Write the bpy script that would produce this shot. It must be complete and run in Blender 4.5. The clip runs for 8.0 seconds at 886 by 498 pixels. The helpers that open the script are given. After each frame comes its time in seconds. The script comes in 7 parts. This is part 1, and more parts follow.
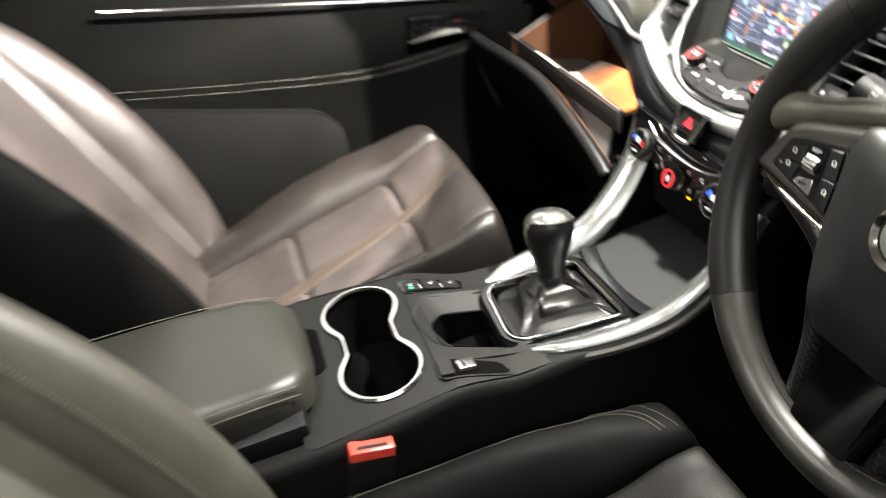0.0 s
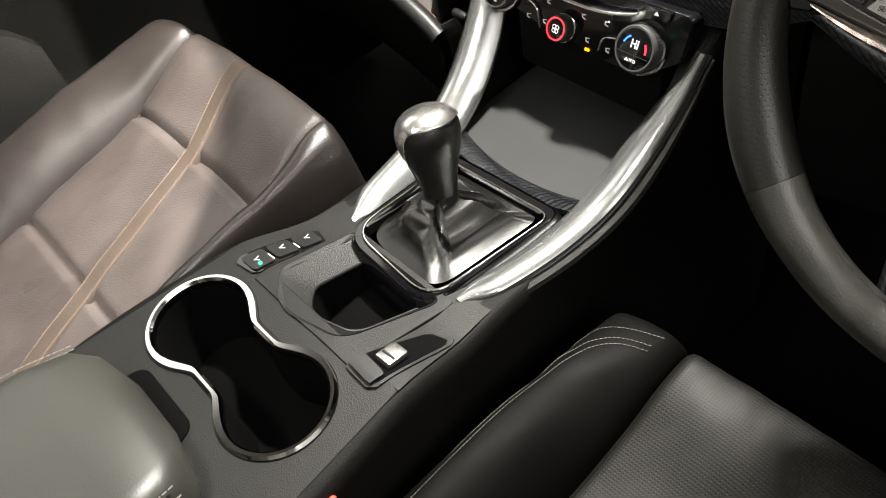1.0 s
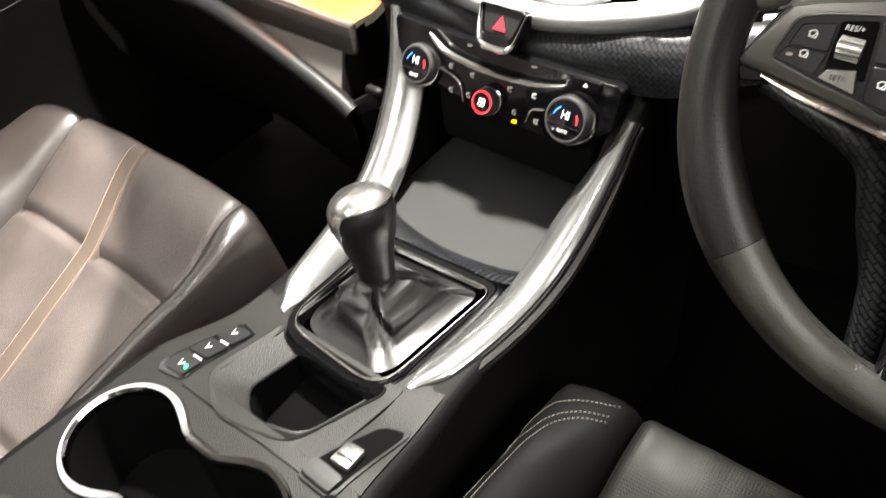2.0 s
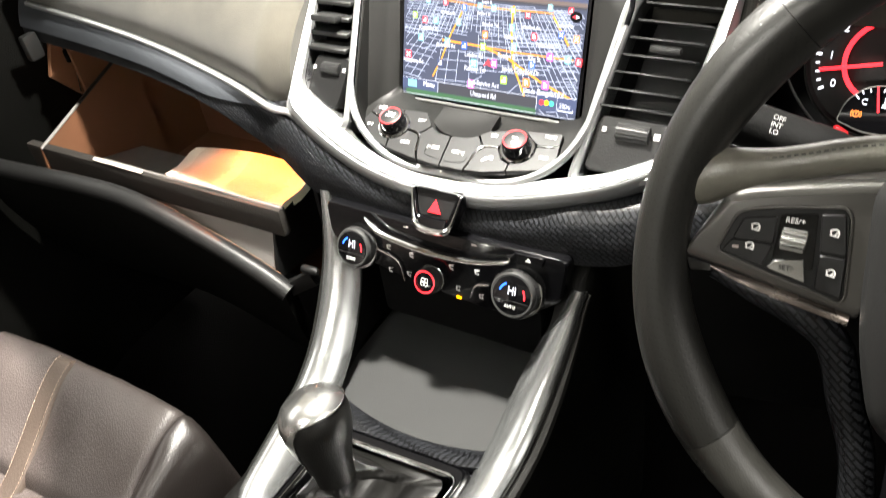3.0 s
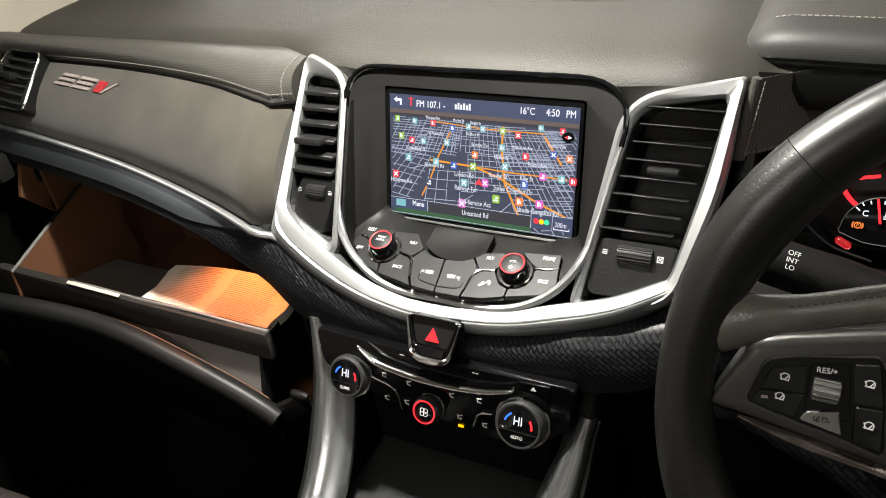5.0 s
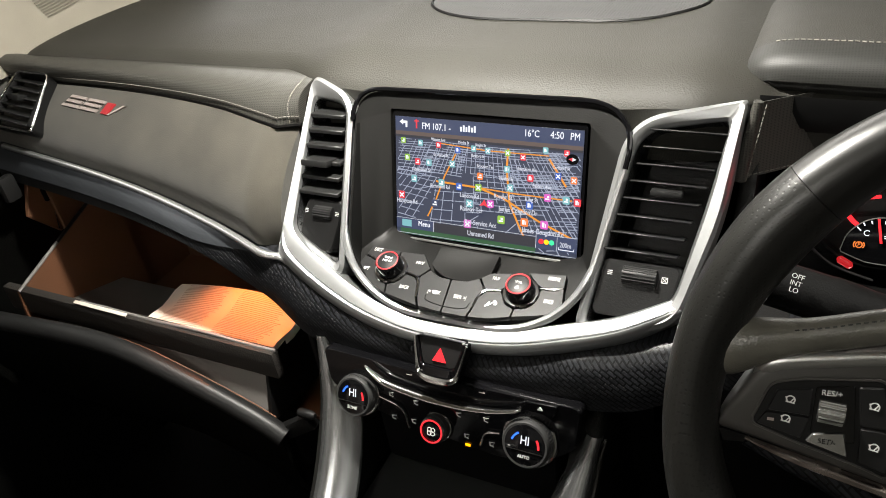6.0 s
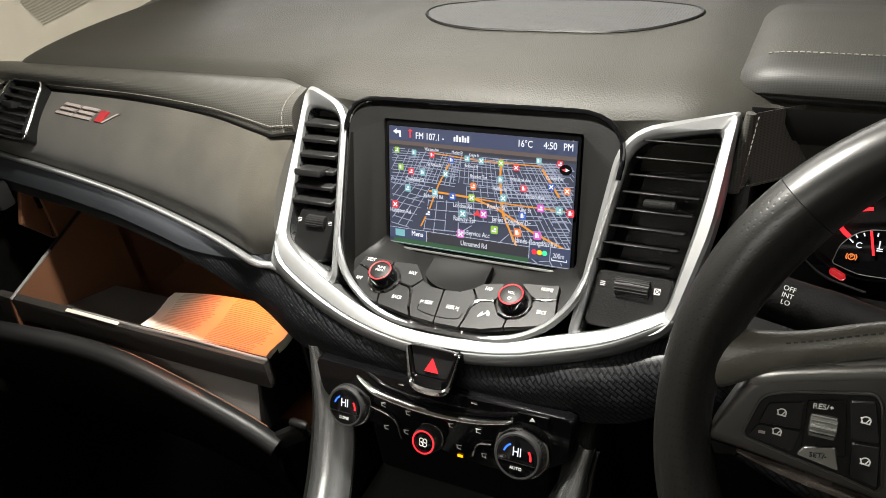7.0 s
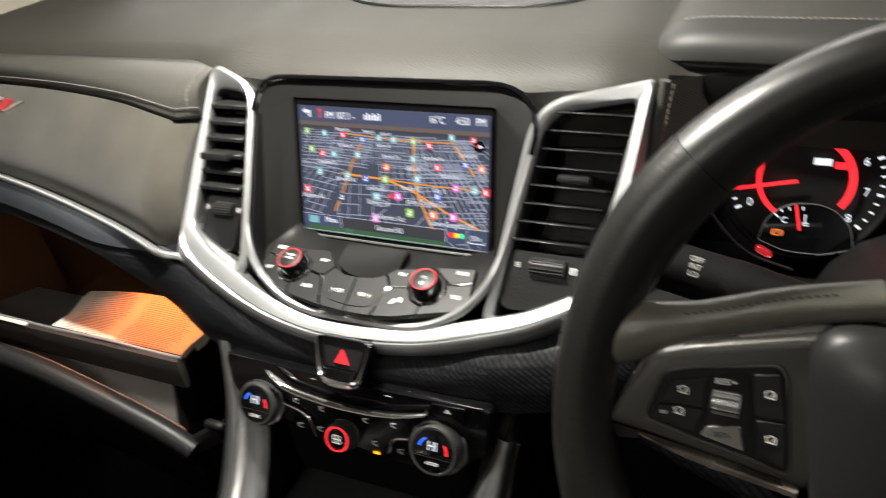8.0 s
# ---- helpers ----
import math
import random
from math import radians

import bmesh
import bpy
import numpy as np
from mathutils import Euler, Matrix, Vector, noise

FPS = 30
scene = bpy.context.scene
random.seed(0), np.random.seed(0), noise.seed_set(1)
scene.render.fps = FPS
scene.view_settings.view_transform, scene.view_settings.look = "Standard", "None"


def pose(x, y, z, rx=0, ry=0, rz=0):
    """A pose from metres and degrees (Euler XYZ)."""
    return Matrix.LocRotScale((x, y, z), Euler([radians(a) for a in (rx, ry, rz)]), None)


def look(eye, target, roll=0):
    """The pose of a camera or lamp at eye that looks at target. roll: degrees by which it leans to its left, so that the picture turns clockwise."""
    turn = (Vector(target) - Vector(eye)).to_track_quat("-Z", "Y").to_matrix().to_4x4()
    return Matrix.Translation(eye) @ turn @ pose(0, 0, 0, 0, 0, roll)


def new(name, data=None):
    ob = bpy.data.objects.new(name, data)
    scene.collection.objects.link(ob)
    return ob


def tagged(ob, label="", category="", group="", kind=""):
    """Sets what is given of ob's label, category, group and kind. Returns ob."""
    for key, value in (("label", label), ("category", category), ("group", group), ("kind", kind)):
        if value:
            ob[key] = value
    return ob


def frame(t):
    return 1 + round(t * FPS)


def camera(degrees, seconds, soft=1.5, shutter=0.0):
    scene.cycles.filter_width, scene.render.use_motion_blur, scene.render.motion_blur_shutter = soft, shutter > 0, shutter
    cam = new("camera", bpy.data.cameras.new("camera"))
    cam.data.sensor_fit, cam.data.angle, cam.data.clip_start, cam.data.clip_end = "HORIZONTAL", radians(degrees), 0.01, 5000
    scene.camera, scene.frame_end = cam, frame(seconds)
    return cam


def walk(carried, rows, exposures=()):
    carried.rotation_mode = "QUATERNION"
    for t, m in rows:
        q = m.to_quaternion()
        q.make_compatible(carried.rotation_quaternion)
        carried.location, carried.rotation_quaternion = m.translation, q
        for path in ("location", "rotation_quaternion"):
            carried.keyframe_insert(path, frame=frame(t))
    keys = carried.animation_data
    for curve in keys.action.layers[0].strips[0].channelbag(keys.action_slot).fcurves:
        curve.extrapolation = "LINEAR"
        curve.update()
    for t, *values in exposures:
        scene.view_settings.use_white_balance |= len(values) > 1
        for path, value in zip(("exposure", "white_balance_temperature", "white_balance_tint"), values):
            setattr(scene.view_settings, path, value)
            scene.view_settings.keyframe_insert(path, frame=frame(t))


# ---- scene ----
cam = camera(60.4, 8.0, soft=0.9, shutter=0.5)
PATH = [
    (0.0, (0.703, -0.584, 1.077), (-0.926, -0.274, -0.042), -12.3),
    (0.5, (0.498, -0.591, 1.045), (-0.815, 0.003, -0.341), -15.4),
    (1.0, (0.407, -0.603, 1.002), (-0.693, 0.102, -0.512), -14.0),
    (1.2, (0.389, -0.605, 1.002), (-0.666, 0.133, -0.528), -13.0),
    (2.3, (0.331, -0.620, 0.995), (-0.576, 0.513, -0.381), -7.4),
    (2.5, (0.320, -0.593, 1.015), (-0.566, 0.601, -0.323), -8.4),
    (3.0, (0.300, -0.574, 1.036), (-0.574, 0.710, -0.223), -8.3),
    (3.5, (0.285, -0.549, 1.058), (-0.578, 0.804, -0.136), -8.4),
    (4.0, (0.273, -0.537, 1.066), (-0.586, 0.833, -0.111), -8.9),
    (4.5, (0.266, -0.533, 1.063), (-0.583, 0.860, -0.094), -8.9),
    (6.0, (0.258, -0.537, 1.078), (-0.590, 0.890, -0.038), -9.2),
    (6.5, (0.258, -0.537, 1.080), (-0.587, 0.898, -0.028), -9.0),
    (7.0, (0.260, -0.534, 1.078), (-0.583, 0.909, -0.021), -8.7),
    (7.5, (0.258, -0.530, 1.077), (-0.578, 0.923, -0.014), -8.6),
    (8.0, (0.295, -0.497, 1.036), (-0.495, 0.982, -0.055), -8.5),
]
EXPOSURES = [(0.0, 1.35), (1.2, 1.35), (2.5, 2.0), (3.0, 1.55), (3.5, 0.65), (4.0, 0.35), (4.5, 0.25), (8.0, 0.15)]
walk(cam, [(t, look(e, g, r)) for t, e, g, r in PATH], EXPOSURES)

# ---- world and lamps ----
world = bpy.data.worlds.new("showroom_air")
world.use_nodes = True
world.node_tree.nodes["Background"].inputs[0].default_value = (0.9, 0.95, 1.0, 1)
world.node_tree.nodes["Background"].inputs[1].default_value = 0.022
scene.world = world


def area_lamp(name, eye, target, sx, sy, watts, colour):
    data = bpy.data.lights.new(name, "AREA")
    data.shape, data.size, data.size_y, data.energy, data.color = "RECTANGLE", sx, sy, watts, colour
    ob = new(name, data)
    ob.matrix_world = look(eye, target)
    return ob


area_lamp("overhead_console_lamp", (-0.05, -0.075, 1.235), (-0.05, -0.13, 0.5), 0.07, 0.04, 12.5, (1.0, 0.965, 0.88))
# Added fill from behind, for the spokes, suede and silver.
area_lamp("rear_fill_lamp", (0.0, -0.78, 1.24), (0.0, -0.55, 0.5), 0.26, 0.16, 2.6, (1.0, 0.965, 0.88))
area_lamp("ceiling_lamp_far", (-2.1, 4.2, 2.7), (-0.2, 0.4, 0.8), 4.4, 1.4, 135, (1.0, 0.96, 0.90))
# Two unseen side lamps, added to brighten the walls and fill the cabin.
area_lamp("fill_lamp_right", (3.0, -0.5, 3.05), (3.0, -0.5, 0.0), 2.0, 3.0, 50, (1.0, 0.96, 0.90))
area_lamp("fill_lamp_left", (-3.0, -0.5, 3.05), (-3.0, -0.5, 0.0), 2.0, 3.0, 30, (1.0, 0.96, 0.90))
reading = bpy.data.lights.new("map_reading_lamp", "SPOT")
reading.energy, reading.color, reading.spot_size, reading.spot_blend, reading.shadow_soft_size = 150, (1.0, 0.92, 0.84), radians(42.5), 0.06, 0.012
new("map_reading_lamp", reading).matrix_world = look((-0.10, -0.04, 1.225), (-0.545, -0.775, 0.50))

# ---- materials ----


def shader(name, colour, rough=0.5, metal=0.0, grain=0.0, scale=400.0, kind="noise", vary=0.0, vary_scale=12.0, coat=0.0, sheen=0.0, spec=0.5):
    """A Principled material with grain relief and slow stains."""
    m = bpy.data.materials.new(name)
    m.use_nodes = True
    nt = m.node_tree
    b = nt.nodes["Principled BSDF"]
    b.inputs["Base Color"].default_value = (*colour, 1)
    b.inputs["Roughness"].default_value = rough
    b.inputs["Metallic"].default_value = metal
    b.inputs["Coat Weight"].default_value = coat
    b.inputs["Sheen Weight"].default_value = sheen
    b.inputs["Specular IOR Level"].default_value = spec
    tc = nt.nodes.new("ShaderNodeTexCoord")
    if grain > 0:
        if kind == "noise":
            tex = nt.nodes.new("ShaderNodeTexNoise")
            tex.inputs["Detail"].default_value = 3
            out = tex.outputs["Fac"]
        else:
            tex = nt.nodes.new("ShaderNodeTexVoronoi")
            out = tex.outputs["Distance"]
        tex.inputs["Scale"].default_value = scale
        nt.links.new(tc.outputs["Object"], tex.inputs["Vector"])
        bump = nt.nodes.new("ShaderNodeBump")
        bump.inputs["Strength"].default_value = grain
        bump.inputs["Distance"].default_value = 0.001
        nt.links.new(out, bump.inputs["Height"])
        nt.links.new(bump.outputs["Normal"], b.inputs["Normal"])
    if vary > 0:
        n2 = nt.nodes.new("ShaderNodeTexNoise")
        n2.inputs["Scale"].default_value = vary_scale
        n2.inputs["Detail"].default_value = 5
        nt.links.new(tc.outputs["Object"], n2.inputs["Vector"])
        ramp = nt.nodes.new("ShaderNodeMapRange")
        ramp.inputs["From Min"].default_value, ramp.inputs["From Max"].default_value = 0.3, 0.7
        ramp.inputs["To Min"].default_value, ramp.inputs["To Max"].default_value = 1 - vary, 1 + vary
        nt.links.new(n2.outputs["Fac"], ramp.inputs["Value"])
        mul = nt.nodes.new("ShaderNodeVectorMath")
        mul.operation = "SCALE"
        mul.inputs[0].default_value = colour
        nt.links.new(ramp.outputs["Result"], mul.inputs["Scale"])
        nt.links.new(mul.outputs["Vector"], b.inputs["Base Color"])
        rr = nt.nodes.new("ShaderNodeMapRange")
        rr.inputs["From Min"].default_value, rr.inputs["From Max"].default_value = 0.3, 0.7
        rr.inputs["To Min"].default_value, rr.inputs["To Max"].default_value = max(rough - vary * 0.4, 0.03), min(rough + vary * 0.4, 1)
        nt.links.new(n2.outputs["Fac"], rr.inputs["Value"])
        nt.links.new(rr.outputs["Result"], b.inputs["Roughness"])
    return m


def glow(name, colour, strength):
    m = bpy.data.materials.new(name)
    m.use_nodes = True
    b = m.node_tree.nodes["Principled BSDF"]
    b.inputs["Base Color"].default_value = (0.01, 0.01, 0.01, 1)
    b.inputs["Emission Color"].default_value = (*colour, 1)
    b.inputs["Emission Strength"].default_value = strength
    b.inputs["Roughness"].default_value = 0.3
    return m


def weave(name, base, thread, scale):
    """Twill cloth under lacquer: diagonal threads in relief."""
    m = shader(name, base, 0.36, 0.0, spec=0.22)
    nt = m.node_tree
    b = nt.nodes["Principled BSDF"]
    tc = nt.nodes.new("ShaderNodeTexCoord")
    mp = nt.nodes.new("ShaderNodeMapping")
    mp.inputs["Rotation"].default_value = (0, 0, 0.6)
    sep, com = nt.nodes.new("ShaderNodeSeparateXYZ"), nt.nodes.new("ShaderNodeCombineXYZ")
    nt.links.new(tc.outputs["Object"], sep.inputs[0])
    nt.links.new(sep.outputs["X"], com.inputs[0])
    nt.links.new(sep.outputs["Z"], com.inputs[1])
    nt.links.new(com.outputs[0], mp.inputs["Vector"])
    ck = nt.nodes.new("ShaderNodeTexBrick")
    ck.offset, ck.squash = 0.5, 1.0
    ck.inputs["Scale"].default_value = scale
    ck.inputs["Brick Width"].default_value = 1.0
    ck.inputs["Row Height"].default_value = 0.4
    ck.inputs["Mortar Size"].default_value = 0.08
    ck.inputs["Color1"].default_value = (*thread, 1)
    ck.inputs["Color2"].default_value = (*[c * 0.55 for c in thread], 1)
    ck.inputs["Mortar"].default_value = (*base, 1)
    nt.links.new(mp.outputs["Vector"], ck.inputs["Vector"])
    nt.links.new(ck.outputs["Color"], b.inputs["Base Color"])
    bump = nt.nodes.new("ShaderNodeBump")
    bump.inputs["Strength"].default_value = 0.6
    bump.inputs["Distance"].default_value = 0.0012
    bump.invert = True
    nt.links.new(ck.outputs["Fac"], bump.inputs["Height"])
    nt.links.new(bump.outputs["Normal"], b.inputs["Normal"])
    return m


def perforated(name, colour, rough, pitch, axes="XY", depth=0.5, hole=0.42):
    """Leather with rows of small punched holes, as relief and dark dots."""
    m = shader(name, colour, rough)
    nt = m.node_tree
    b = nt.nodes["Principled BSDF"]
    tc = nt.nodes.new("ShaderNodeTexCoord")
    sc = nt.nodes.new("ShaderNodeVectorMath")
    sc.operation = "SCALE"
    sc.inputs["Scale"].default_value = 1 / pitch
    vo = nt.nodes.new("ShaderNodeTexVoronoi")
    if len(axes) == 3:
        nt.links.new(tc.outputs["Object"], sc.inputs[0])
    else:
        sep, com = nt.nodes.new("ShaderNodeSeparateXYZ"), nt.nodes.new("ShaderNodeCombineXYZ")
        nt.links.new(tc.outputs["Object"], sep.inputs[0])
        nt.links.new(sep.outputs[axes[0]], com.inputs[0])
        if axes[1] == "S":
            both = nt.nodes.new("ShaderNodeMath")
            nt.links.new(sep.outputs["Y"], both.inputs[0])
            nt.links.new(sep.outputs["Z"], both.inputs[1])
            nt.links.new(both.outputs[0], com.inputs[1])
        else:
            nt.links.new(sep.outputs[axes[1]], com.inputs[1])
        nt.links.new(com.outputs[0], sc.inputs[0])
        vo.voronoi_dimensions = "2D"
    vo.inputs["Scale"].default_value = 1.0
    vo.inputs["Randomness"].default_value = 0.0
    nt.links.new(sc.outputs["Vector"], vo.inputs["Vector"])
    st = nt.nodes.new("ShaderNodeMapRange")
    st.inputs["From Min"].default_value, st.inputs["From Max"].default_value = 0.22, 0.34
    nt.links.new(vo.outputs["Distance"], st.inputs["Value"])
    mix = nt.nodes.new("ShaderNodeMix")
    mix.data_type = "RGBA"
    mix.inputs[6].default_value = (*[c * hole for c in colour], 1)
    mix.inputs[7].default_value = (*colour, 1)
    nt.links.new(st.outputs["Result"], mix.inputs[0])
    nt.links.new(mix.outputs[2], b.inputs["Base Color"])
    bump = nt.nodes.new("ShaderNodeBump")
    bump.inputs["Strength"].default_value = depth
    bump.inputs["Distance"].default_value = 0.001
    nt.links.new(st.outputs["Result"], bump.inputs["Height"])
    nt.links.new(bump.outputs["Normal"], b.inputs["Normal"])
    return m


DASH = shader("dash_soft_plastic", (0.031, 0.0297, 0.0250), 0.58, 0, 0.30, 720, "voronoi", 0.12, 9, spec=0.32)
PAD = perforated("dash_leather", (0.060, 0.058, 0.051), 0.42, 0.0023, "XS", 0.3)
HOODHIDE = perforated("hood_leather", (0.026, 0.026, 0.0235), 0.54, 0.0021, "XS", 0.10)
SUEDE = shader("dash_suede", (0.051, 0.047, 0.038), 0.95, 0, 0.18, 900, "noise", 0.26, 22, sheen=0.25, spec=0.2)
SILVER = shader("satin_silver", (0.52, 0.53, 0.535), 0.36, 0.88, 0.03, 1500, vary=0.05)
# Paler copy of the silver, with the dash line's white highlight in its colour.
BRIGHTLINE = shader("bright_trim", (0.80, 0.81, 0.81), 0.28, 0.9)
RAIL = shader("rail_brushed_metal", (0.40, 0.41, 0.41), 0.27, 0.90)
DARKCHROME = shader("dark_chrome", (0.40, 0.40, 0.40), 0.12, 1.0, vary=0.03)
CHROME = shader("chrome", (0.90, 0.90, 0.89), 0.14, 1.0, vary=0.03)
# Blue-grey of the twill band's reflection, put into a material.
STRIP = shader("band_reflection_grey", (0.115, 0.125, 0.140), 0.36, 0.75, 0.04, 900, vary=0.10)
CARBON = weave("carbon_twill", (0.0016, 0.0018, 0.0022), (0.019, 0.020, 0.023), 120.0)
BLACK = shader("black_plastic", (0.0045, 0.0045, 0.0045), 0.50, 0, 0.25, 700, "noise", 0.1, 15, spec=0.28)
BEZEL = shader("bezel_plastic", (0.0085, 0.0084, 0.0080), 0.42, 0, 0.12, 900, "noise", 0.06, 15, spec=0.12)
GLOSS = shader("piano_black", (0.003, 0.003, 0.0035), 0.07, 0, vary=0.02, spec=0.45)
DIALRUBBER = shader("dial_rubber", (0.030, 0.030, 0.030), 0.55, 0, 0.1, 900, "noise", 0.06, spec=0.35)
BUTTON = shader("button_rubber", (0.009, 0.009, 0.0092), 0.46, 0, 0.1, 900, "noise", 0.06, spec=0.3)
SLAT = shader("vent_plastic", (0.013, 0.013, 0.013), 0.42, 0, 0.1, 700, "noise", 0.05, spec=0.3)
CONSOLE = shader("console_plastic", (0.0080, 0.0079, 0.0071), 0.50, 0, 0.28, 800, "voronoi", 0.10, 14, spec=0.3)
FLOCK = shader("tray_rubber", (0.0135, 0.0140, 0.0140), 0.75, 0, 0.2, 900, "noise", 0.06, 18)
# Shade is in this colour: leather blackened for the seats' unlit parts.
LEATHER = shader("shaded_black_leather", (0.0026, 0.0024, 0.0022), 0.62, 0, 0.10, 700, "voronoi", 0.14, 16, spec=0.09)
SPOKE = shader("spoke_satin", (0.10, 0.096, 0.091), 0.30, 0.5)
BLADE = shader("blade_metal", (0.22, 0.19, 0.17), 0.22, 0.9, vary=0.25, vary_scale=60)
# Spoke-top leather paled by colour to carry the light on it.
TRIMHIDE = shader("lit_trim_leather", (0.110, 0.106, 0.088), 0.36, 0, 0.16, 700, "voronoi", 0.2, 40, spec=0.6)
# MIDHIDE and BOLHIDE: the seat hide darkened for the shade on the bolsters.
MIDHIDE = shader("shaded_outer_leather", (0.0145, 0.0122, 0.0112), 0.38, 0, 0.12, 650, "voronoi", 0.12, 11)
BOLHIDE = shader("shaded_inner_leather", (0.014, 0.0115, 0.0105), 0.34, 0, 0.2, 650, "voronoi", 0.2, 11)
# Colour and sheen cut so recesses read as black shade under any lamp.
VOID = shader("recess_shade_plastic", (0.0018, 0.0018, 0.0019), 0.85, 0, 0.1, 700, "noise", 0.1, 15, spec=0.06)
# Near-black for the shade under the cluster hood.
HOODSHADE = shader("hood_shade_black", (0.0022, 0.0022, 0.0022), 0.55, 0, 0.1, 700, "noise", 0.1, 15, spec=0.25)
# Driver's backrest as lit: paled by colour against its shaded cushion.
BACKHIDE = shader("lit_backrest_leather", (0.062, 0.060, 0.049), 0.46, 0, 0.14, 600, "voronoi", 0.12, 14)
ARMHIDE = shader("armrest_leather", (0.029, 0.029, 0.0245), 0.44, 0, 0.07, 620, "voronoi", 0.08, 14)
# Lit copy of the seat hide, for the passenger insert and backrest.
SEATHIDE = shader("lit_seat_leather", (0.034, 0.0285, 0.0265), 0.36, 0, 0.35, 650, "voronoi", 0.22, 11)
# Perforated hide darkened to hold the driver's cushion in shade.
SEATPERF = perforated("shaded_perforated_leather", (0.0085, 0.0081, 0.0072), 0.46, 0.0028, "XY", 0.3)
PIPING = shader("seat_piping", (0.031, 0.0225, 0.0170), 0.55, 0, 0.3, 500, "noise", 0.12, 25)
BOOT = shader("boot_leather", (0.0050, 0.0048, 0.0044), 0.37, 0, 0.10, 700, "voronoi", 0.10, 18, spec=0.34)
RIMHIDE = shader("wheel_leather", (0.0080, 0.0078, 0.0070), 0.33, 0, 0.035, 1400, "voronoi", 0.16, 22)
RIMPERF = perforated("wheel_perforated_leather", (0.0095, 0.0094, 0.0084), 0.36, 0.0026, "XYZ", 0.14, 0.5)
# Lower rim leather: its lit look is put into a lighter colour.
LITRIM = shader("lit_wheel_leather", (0.022, 0.0216, 0.0192), 0.36, 0, 0.10, 800, "voronoi", 0.25, 30, spec=0.6)
LACE = shader("black_lacing", (0.012, 0.012, 0.011), 0.5)
DARKTHREAD = shader("brown_thread", (0.10, 0.072, 0.052), 0.8)
SEATPERF.node_tree.nodes["Principled BSDF"].inputs["Specular IOR Level"].default_value = 0.22
SEATPERF.node_tree.nodes["Principled BSDF"].inputs["Roughness"].default_value = 0.50
RIMPERF.node_tree.nodes["Principled BSDF"].inputs["Specular IOR Level"].default_value = 0.45
THREAD = shader("thread", (0.17, 0.163, 0.142), 0.8)
TAN = shader("tan_liner", (0.125, 0.050, 0.021), 0.72, 0, 0.25, 700, "noise", 0.12, 10)
FELT = shader("felt_liner", (0.020, 0.0165, 0.0135), 0.95, 0, 0.9, 700, "noise", 0.55, 260)
GREYBIN = shader("bin_plastic", (0.19, 0.18, 0.17), 0.55, 0, 0.2, 800, "noise", 0.1, 18)
PAPER = shader("paper", (0.75, 0.66, 0.56), 0.85, 0, 0.1, 500, "noise", 0.05, 30)
PRINT = shader("print_ink", (0.46, 0.36, 0.28), 0.85)
BEIGE = shader("pillar_cloth", (0.36, 0.33, 0.27), 0.9, 0, 0.3, 800, "noise", 0.05, 20)
SLOT = shader("pillar_slot_cloth", (0.24, 0.22, 0.18), 0.9)
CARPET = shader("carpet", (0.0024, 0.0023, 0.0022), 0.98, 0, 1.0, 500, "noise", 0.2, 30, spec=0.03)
# Near-black by colour, so the door stays dark under the reading lamp.
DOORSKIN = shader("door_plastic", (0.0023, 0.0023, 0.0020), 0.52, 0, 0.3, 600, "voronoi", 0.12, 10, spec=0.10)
# Darker copy of the console plastic, with the shade on its flanks built in.
SIDESKIN = shader("shaded_side_plastic", (0.0042, 0.0042, 0.0038), 0.6, 0, 0.28, 800, "voronoi", 0.1, 14, spec=0.15)
REDPLASTIC = shader("red_plastic", (0.62, 0.055, 0.035), 0.38, 0, vary=0.05)
GUNMETAL = shader("gunmetal_satin", (0.33, 0.33, 0.315), 0.32, 0.78, 0.05, 800, vary=0.06)
KNOBCAP = shader("knob_metal", (0.48, 0.48, 0.47), 0.27, 0.95, 0.05, 800, vary=0.08)
MARK = shader("white_marking", (0.72, 0.72, 0.70), 0.6)
REDMARK = shader("red_marking", (0.34, 0.015, 0.02), 0.5)
SILVERMARK = shader("silver_marking", (0.34, 0.29, 0.27), 0.5)
CONCRETE = shader("garage_floor", (0.22, 0.21, 0.20), 0.7, 0, 0.3, 30, "noise", 0.2, 2)
PAINTW = shader("garage_wall", (0.62, 0.61, 0.58), 0.8, 0, 0.1, 60, "noise", 0.06, 2)
G_WHITE = glow("lit_white", (0.90, 0.92, 1.0), 1.0)
G_RED = glow("lit_red", (1.0, 0.02, 0.03), 1.6)
G_DIMRED = glow("dim_red", (0.55, 0.01, 0.015), 0.8)
G_BLUE = glow("lit_blue", (0.03, 0.16, 1.0), 1.6)
G_AMBER = glow("lit_amber", (1.0, 0.35, 0.0), 2.2)
G_ORANGE = glow("lit_orange", (1.0, 0.085, 0.0), 2.0)
G_GREEN = glow("lit_green", (0.05, 1.0, 0.35), 1.2)
G_MAP = glow("map_ground", (0.030, 0.036, 0.062), 1.35)
G_BAR = glow("map_header", (0.045, 0.060, 0.125), 1.0)
G_DUSK = glow("map_dusk", (0.12, 0.085, 0.075), 1.0)
G_ROAD = glow("map_street", (0.30, 0.33, 0.42), 1.2)
G_LABEL = glow("map_label", (0.62, 0.64, 0.72), 1.0)
G_NIGHT = glow("map_night", (0.030, 0.030, 0.040), 1.0)
G_SIGN = glow("icon_red", (0.80, 0.04, 0.06), 1.0)
G_SHIELD = glow("icon_blue", (0.04, 0.12, 0.50), 1.0)
G_MAIN = glow("map_main_road", (0.72, 0.27, 0.02), 1.1)
G_PARK = glow("map_park", (0.03, 0.10, 0.04), 1.0)
